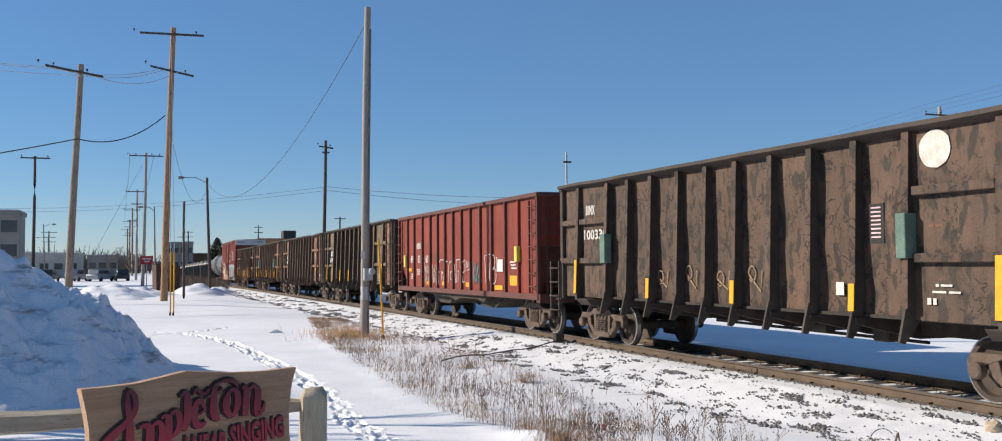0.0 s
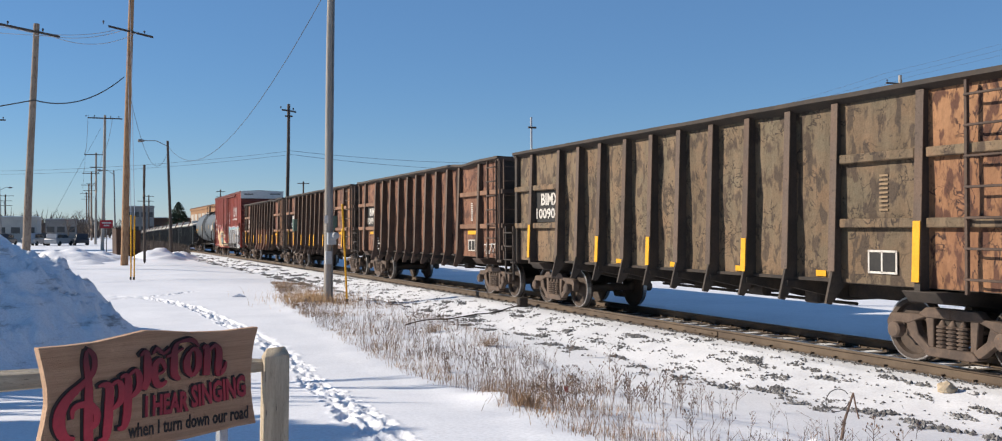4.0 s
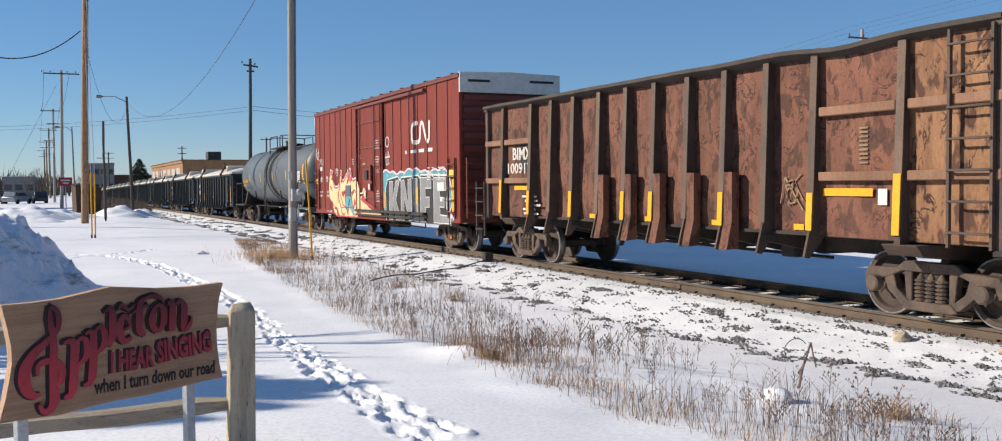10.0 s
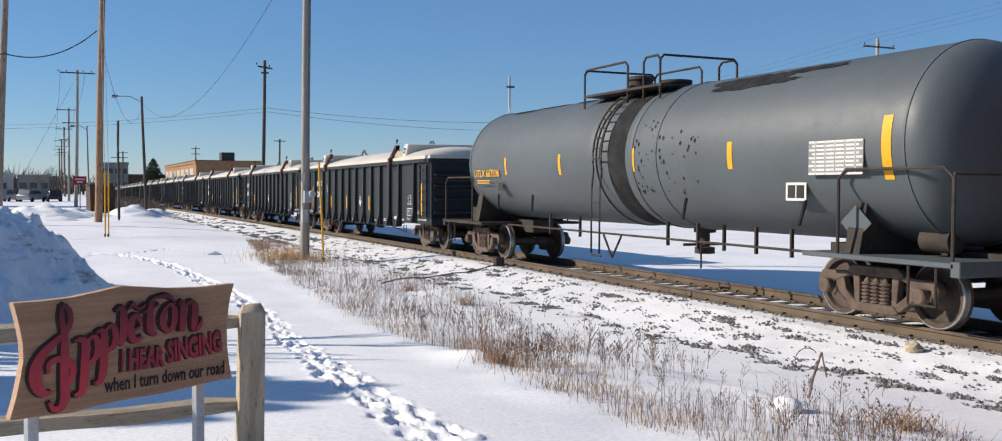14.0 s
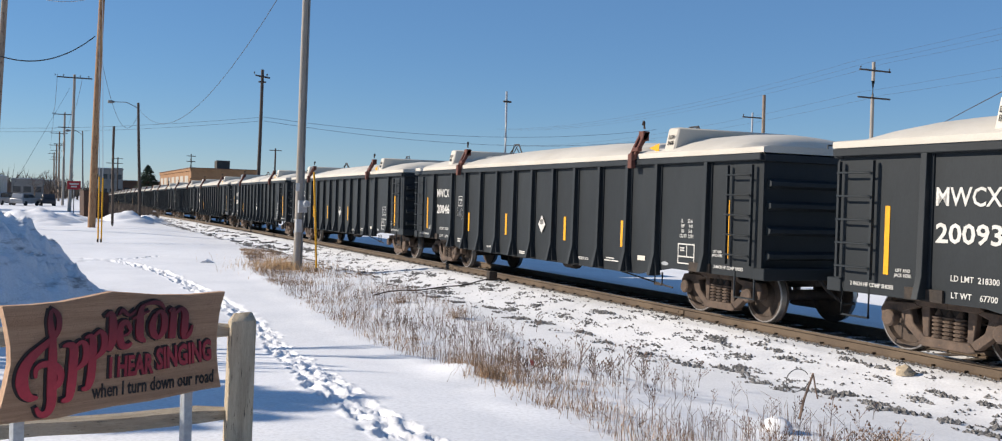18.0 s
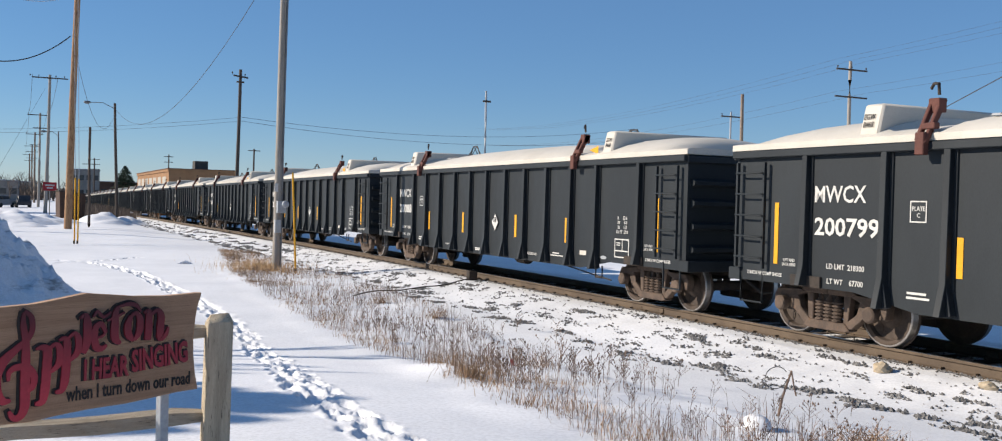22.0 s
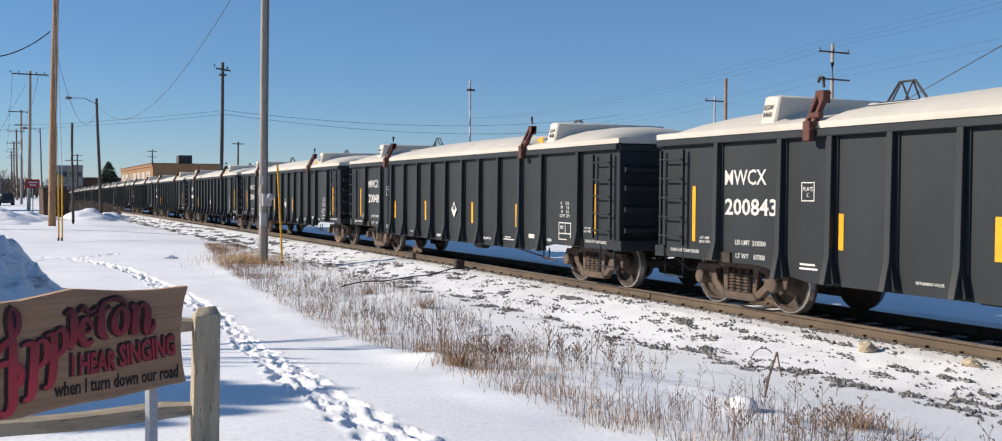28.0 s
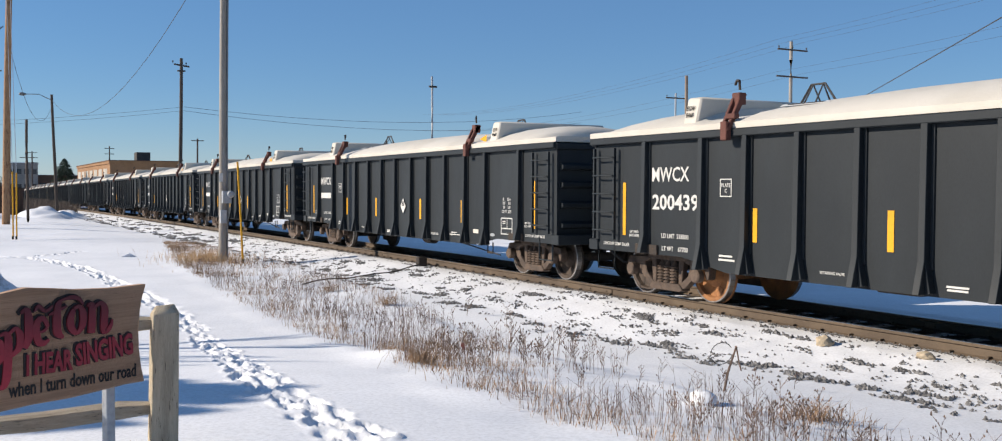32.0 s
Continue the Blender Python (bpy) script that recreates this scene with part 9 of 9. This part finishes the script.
def parked_car(x, y, turn, paint, label, high=1.7):
    c = thing("parked_car", label, "car", "parked vehicles", pose(x, y, snow_z(x, y), 0, 0, turn))
    body = [(-2.3, 0.35), (2.3, 0.35), (2.35, 0.75), (2.2, 0.95), (1.25, 1.05), (-2.25, 1.05), (-2.38, 0.8)]
    part("body", Geo().prism(body, 1, -0.9, 0.9).mesh("body", paint, bevel=0.05), c)
    cab = [(-2.15, 1.05), (1.2, 1.05), (0.55, high - 0.06), (-1.9, high)]
    part("cabin", Geo().prism([(p[0], p[1]) for p in cab], 1, -0.78, 0.78).mesh("cabin", paint, bevel=0.06), c)
    for s in (-1, 1):
        part("window", Geo().prism([(-1.9, 1.12), (0.95, 1.12), (0.45, high - 0.14), (-1.75, high - 0.1)], 1, s * 0.785, s * 0.80).mesh("window", GLASS_DARK), c)
        for wx in (-1.45, 1.45):
            w = part("wheel", Geo().lathe([(0.1, 0.0), (0.33, 0.0), (0.36, 0.05), (0.36, 0.18), (0.33, 0.22), (0.1, 0.22)], (wx, s * 0.82 - 0.11, 0.35), 1, 16).mesh("wheel", TYRE), c)
    part("windscreen", Geo().prism([(1.22, 1.08), (0.62, high - 0.1), (0.64, high - 0.1), (1.26, 1.08)], 1, -0.7, 0.7).mesh("windscreen", GLASS_DARK), c)


parked_car(-7.1, 151, 72, CAR_SILVER, "silver minivan parked beyond the snow bank", 1.75)
parked_car(-3.9, 149, 62, CAR_SILVER, "pale silver car parked at the lot")
parked_car(-10.6, 150, 80, CAR_DARK, "dark car parked at the lot")
parked_car(-1.2, 152, 95, CAR_DARK, "dark car parked among the poles")
parked_car(-14.5, 148, 75, CAR_SILVER, "grey van parked far off", 1.8)
parked_car(-6.0, 172, 20, CAR_DARK, "dark car parked far off")
parked_car(-18.5, 150, 78, CAR_DARK, "dark pickup parked beside the grey van", 1.7)


def building(x0, x1, y0, y1, h, wall, label, rows, cols, win=(1.6, 1.3), snow=True, category="building", band=None, turn=0.0):
    """A flat-roofed block with a parapet, window rows and snow on its roof."""
    b = thing("far_building", label, category, "far buildings", pose((x0 + x1) / 2, (y0 + y1) / 2, level_z((x0 + x1) / 2, (y0 + y1) / 2) - 0.1, 0, 0, turn))
    w, d = (x1 - x0) / 2, (y1 - y0) / 2
    part("wall", Geo().box((-w, -d, fall(x1, y1) - 0.3), (w, d, h)).mesh("wall", wall), b)
    part("parapet", Geo().box((-w - 0.15, -d - 0.15, h - 0.35), (w + 0.15, d + 0.15, h + 0.12)).mesh("parapet", band or wall), b)
    part("roof", Geo().box((-w + 0.1, -d + 0.1, h + 0.12), (w - 0.1, d - 0.1, h + 0.24)).mesh("roof", SNOW if snow else ROOF_DARK), b)
    for r in range(rows):
        for c in range(cols):
            cx = -w + (c + 0.5) * 2 * w / cols
            cz = (r + 0.55) * (h - 0.4) / rows
            wo = part("window", Geo().box((cx - win[0] / 2, -d - 0.03, cz - win[1] / 2), (cx + win[0] / 2, -d + 0.02, cz + win[1] / 2)).mesh("window", GLASS_DARK), b)
            part("sill", Geo().box((cx - win[0] / 2 - 0.1, -d - 0.10, cz - win[1] / 2 - 0.1), (cx + win[0] / 2 + 0.1, -d - 0.03, cz - win[1] / 2)).mesh("sill", CONCRETE), wo)
    return b


bb = building(21.4, 32.8, 180, 237, 6.75, BRICK, "tan brick industrial building with a flat roof", 0, 0, snow=False, band=BRICK)
for k in range(7):
    y = -24.5 + 7.6 * k
    wo = part("window", Geo().box((-5.73, y, 3.6), (-5.68, y + 5.2, 5.6)).mesh("window", PALE_WALL), bb, "pale boarded window band")
    part("sill", Geo().box((-5.85, y - 0.1, 3.45), (-5.73, y + 5.3, 3.6)).mesh("sill", CONCRETE), wo)
part("coping", Geo().box((-5.95, -28.75, 6.87), (5.95, 28.75, 6.99)).mesh("coping", BRICK_DARK), bb)
part("roof_unit", Geo().box((-1.0, -26, 6.9), (1.3, -23, 8.5)).mesh("roof_unit", ROOF_DARK, bevel=0.05), bb, "dark rooftop ventilation unit")
building(9.5, 17.0, 300, 315, 8.6, CONCRETE, "grey flat-roofed block beyond the tracks", 2, 4, (1.2, 1.4))
building(17.5, 30.0, 310, 325, 5.6, BRICK_DARK, "low brown brick block beyond the tracks", 1, 5)
building(-20.0, -8.5, 190, 205, 4.4, PALE_WALL, "low pale shed with a snowy roof", 1, 5, (1.4, 1.0))
building(-36.0, -20.0, 240, 255, 5.2, CONCRETE, "low grey warehouse with a snowy roof", 1, 6, (1.5, 1.2))
building(-9.5, -3.0, 250, 262, 4.6, CONCRETE, "small grey building with a snowy roof", 1, 3)
building(-28.0, -22.0, 175, 183, 4.0, CONCRETE, "small grey garage with a snowy roof", 1, 2)
building(-60.0, -38.0, 210, 230, 6.4, CONCRETE, "long grey building with window rows", 2, 8)
building(-15.5, -11.3, 118, 124, 8.2, CONCRETE, "dark grey corner of a taller building", 3, 2)
building(-7.0, 1.5, 320, 330, 5.0, PALE_WALL, "pale far house with a snowy roof", 1, 4)
building(-30.0, -14.0, 330, 345, 5.5, CONCRETE, "far grey block with a snowy roof", 1, 6)


def spruce(x, y, h, r, seed, label, size=1.0, blunt=0.7):
    t = thing("spruce_tree", label, "tree", m=pose(x, y, level_z(x, y)))
    rn = random.Random(seed)
    part("trunk", Geo().tube([(0, 0, fall(x, y) - 0.3), (0, 0, h * 0.95)], 0.22, 8, 0.03).mesh("trunk", BARK), t)
    g = Geo()
    for k in range(900):
        u = rn.random() ** 0.8
        z = h * (0.06 + 0.92 * u)
        reach = r * (1 - u) ** blunt * rn.uniform(0.3, 1.15)
        a = rn.uniform(0, math.tau)
        dx, dy = math.cos(a), math.sin(a)
        s = (0.22 + 0.25 * (1 - u)) * size
        bx, by = dx * reach, dy * reach
        droop = -0.18 * reach
        g.add([(bx - dy * s * 0.5, by + dx * s * 0.5, z + droop), (bx + dy * s * 0.5, by - dx * s * 0.5, z + droop), (bx + dx * s * 1.4, by + dy * s * 1.4, z + droop - s * 0.3), (bx * 0.6, by * 0.6, z + s * 0.5)], [(0, 1, 2), (0, 3, 1), (0, 2, 3), (1, 3, 2)])
    part("crown", g.mesh("crown", SPRUCE, smooth=False), t)


spruce(17.4, 220.0, 8.2, 3.3, 1, "dark green spruce beyond the train")
spruce(12.5, 330.0, 9.0, 2.6, 2, "dark green far spruce above the roofs")


def bare_tree(x, y, h, seed, label, spread=0.5, depth=5, r0=0.16, material=None, name="bare_tree"):
    t = thing(name, label, "tree", m=pose(x, y, snow_z(x, y)))
    rn = random.Random(seed)
    trunk, twigs = Geo(), Geo()

    def grow(p, d, ln, r, level):
        q = p + d * ln
        mid = p.lerp(q, 0.5) + Vector((rn.gauss(0, 0.05), rn.gauss(0, 0.05), 0)) * ln
        (trunk if level < 2 else twigs).tube([p, mid, q], r, 6 if level < 2 else 4 if level < 4 else 3, r * 0.65)
        if level >= depth:
            return
        for k in range(3 if level else 4):
            nd = (d + Vector((rn.gauss(0, spread), rn.gauss(0, spread), rn.gauss(0.05, spread * 0.5)))).normalized()
            grow(p.lerp(q, rn.uniform(0.55, 1.0)), nd, ln * rn.uniform(0.55, 0.8), r * 0.55, level + 1)

    grow(Vector((0, 0, -0.3)), Vector((0, 0, 1)), h * 0.36, r0, 0)
    part("trunk", trunk.mesh("trunk", BARK), t)
    part("crown", twigs.mesh("crown", material or BRUSH, smooth=False), t)


for k, (x, y, h) in enumerate(((26, 236, 10.5), (31, 240, 11), (36, 238, 10), (41, 242, 10.5), (46, 238, 11), (-4.5, 235, 9), (-1.5, 240, 8), (-14, 262, 9), (64, 190, 10), (70, 200, 9.5))):
    bare_tree(x, y, h, 100 + k, "leafless far tree behind the roofs", 0.5, 4)
# a row of slim evergreens and bare trees beside the lot, which throw the streaked shade on the near snow
for k, (x, y, h) in enumerate(((-10.4, 15.2, 8.4), (-10.3, 14.4, 8.1), (-10.7, 15.6, 8.3), (-10.2, 15.6, 7.8), (-10.7, 16.4, 8.0), (-9.8, 13.6, 7.6), (-10.8, 14.6, 7.9), (-9.5, 14.6, 7.2), (-11.1, 15.2, 8.7), (-10.2, 13.3, 7.5), (-11.6, 16.3, 8.2), (-10.7, 16.5, 7.7))):
    spruce(x, y, h, 0.6, 5 + k, "slim dark evergreen beside the lot", 0.75, 0.6)
for k, (x, y, h) in enumerate(((-8.6, 18.0, 9.4), (-9.4, 20.2, 9.8), (-8.0, 19.0, 9.2), (-10.6, 21.6, 10.2), (-11.0, 24.0, 10.5))):
    bare_tree(x, y, h, 44 + k, "leafless tree beside the lot", 0.3, 3, 0.3)


# far brush and woods along the horizon
def far_woods():
    rn = random.Random(9)
    g = Geo()
    for k in range(1900):
        x = rn.uniform(-170, 330)
        y = rn.uniform(360, 520)
        if k >= 1500:
            # nearer brush behind the lots
            x, y = rn.uniform(-75, 5), rn.uniform(266, 350)
        h = rn.uniform(4, 9.5) * (0.7 + 0.5 * noise.noise((x * 0.03, y * 0.02, 1.0)))
        z = -0.5
        for j in range(7):
            a = rn.uniform(-1.1, 1.1)
            ln = h * rn.uniform(0.4, 0.75)
            bx, bz = rn.gauss(0, 0.6), h * rn.uniform(0.1, 0.5)
            w = rn.uniform(0.10, 0.3)
            g.add([(x + bx - w, y, z + bz), (x + bx + w, y, z + bz), (x + bx + math.sin(a) * ln, y + rn.gauss(0, 1), z + bz + math.cos(a) * ln), (x + bx, y + w * 2, z + bz)], [(0, 1, 2), (1, 3, 2), (3, 0, 2), (0, 3, 1)])
        g.add([(x - 0.25, y, z), (x + 0.25, y, z), (x + 0.1, y, z + h * 0.7), (x - 0.1, y + 0.3, z + h * 0.6)], [(0, 1, 2), (1, 3, 2), (3, 0, 2), (0, 3, 1)])
    solid("far_woods", g.mesh("far_woods", BRUSH, smooth=False), "brown leafless woods along the horizon", "woods", kind="stuff")
    # low scrub nearer the track's end
    g = Geo()
    for k in range(500):
        x, y = rn.uniform(4.5, 9.0), rn.uniform(96, 150)
        h = rn.uniform(0.3, 0.9)
        for j in range(4):
            g.tube([(x, y, -0.5), (x + rn.gauss(0, 0.35), y + rn.gauss(0, 0.35), -0.38 + h)], 0.03, 3, 0.01)
    solid("track_scrub", g.mesh("track_scrub", BRUSH, smooth=False), "low brown scrub beside the far track", "scrub", kind="stuff")


far_woods()


# ---- what moves ----
def motions():
    # every car runs along the track; the wheelsets turn as they roll
    times = [0.5 * k for k in range(65)]
    for car, u in CARS:
        rows = []
        for t in times:
            y = u - along(t)
            slope = (grade(y + 8) - grade(y - 8)) / 16
            rows.append((t, pose(CX, y, (grade(y + 6) + grade(y - 6)) / 2, math.degrees(math.atan(slope)))))
        walk(car, rows)
    lead = {}
    for w, s in AXLES:
        if s not in lead:
            lead[s] = w
            rows = []
            for k in range(481):
                t = k / 15
                rows.append((t, Matrix.Translation((0, s * 0.889, 0.457)) @ Matrix.Rotation(along(t) / 0.457, 4, "X")))
            walk(w, rows)
        else:
            w.rotation_mode = "QUATERNION"
            w.animation_data_create()
            w.animation_data.action = lead[s].animation_data.action
            w.animation_data.action_slot = lead[s].animation_data.action_slot


motions()
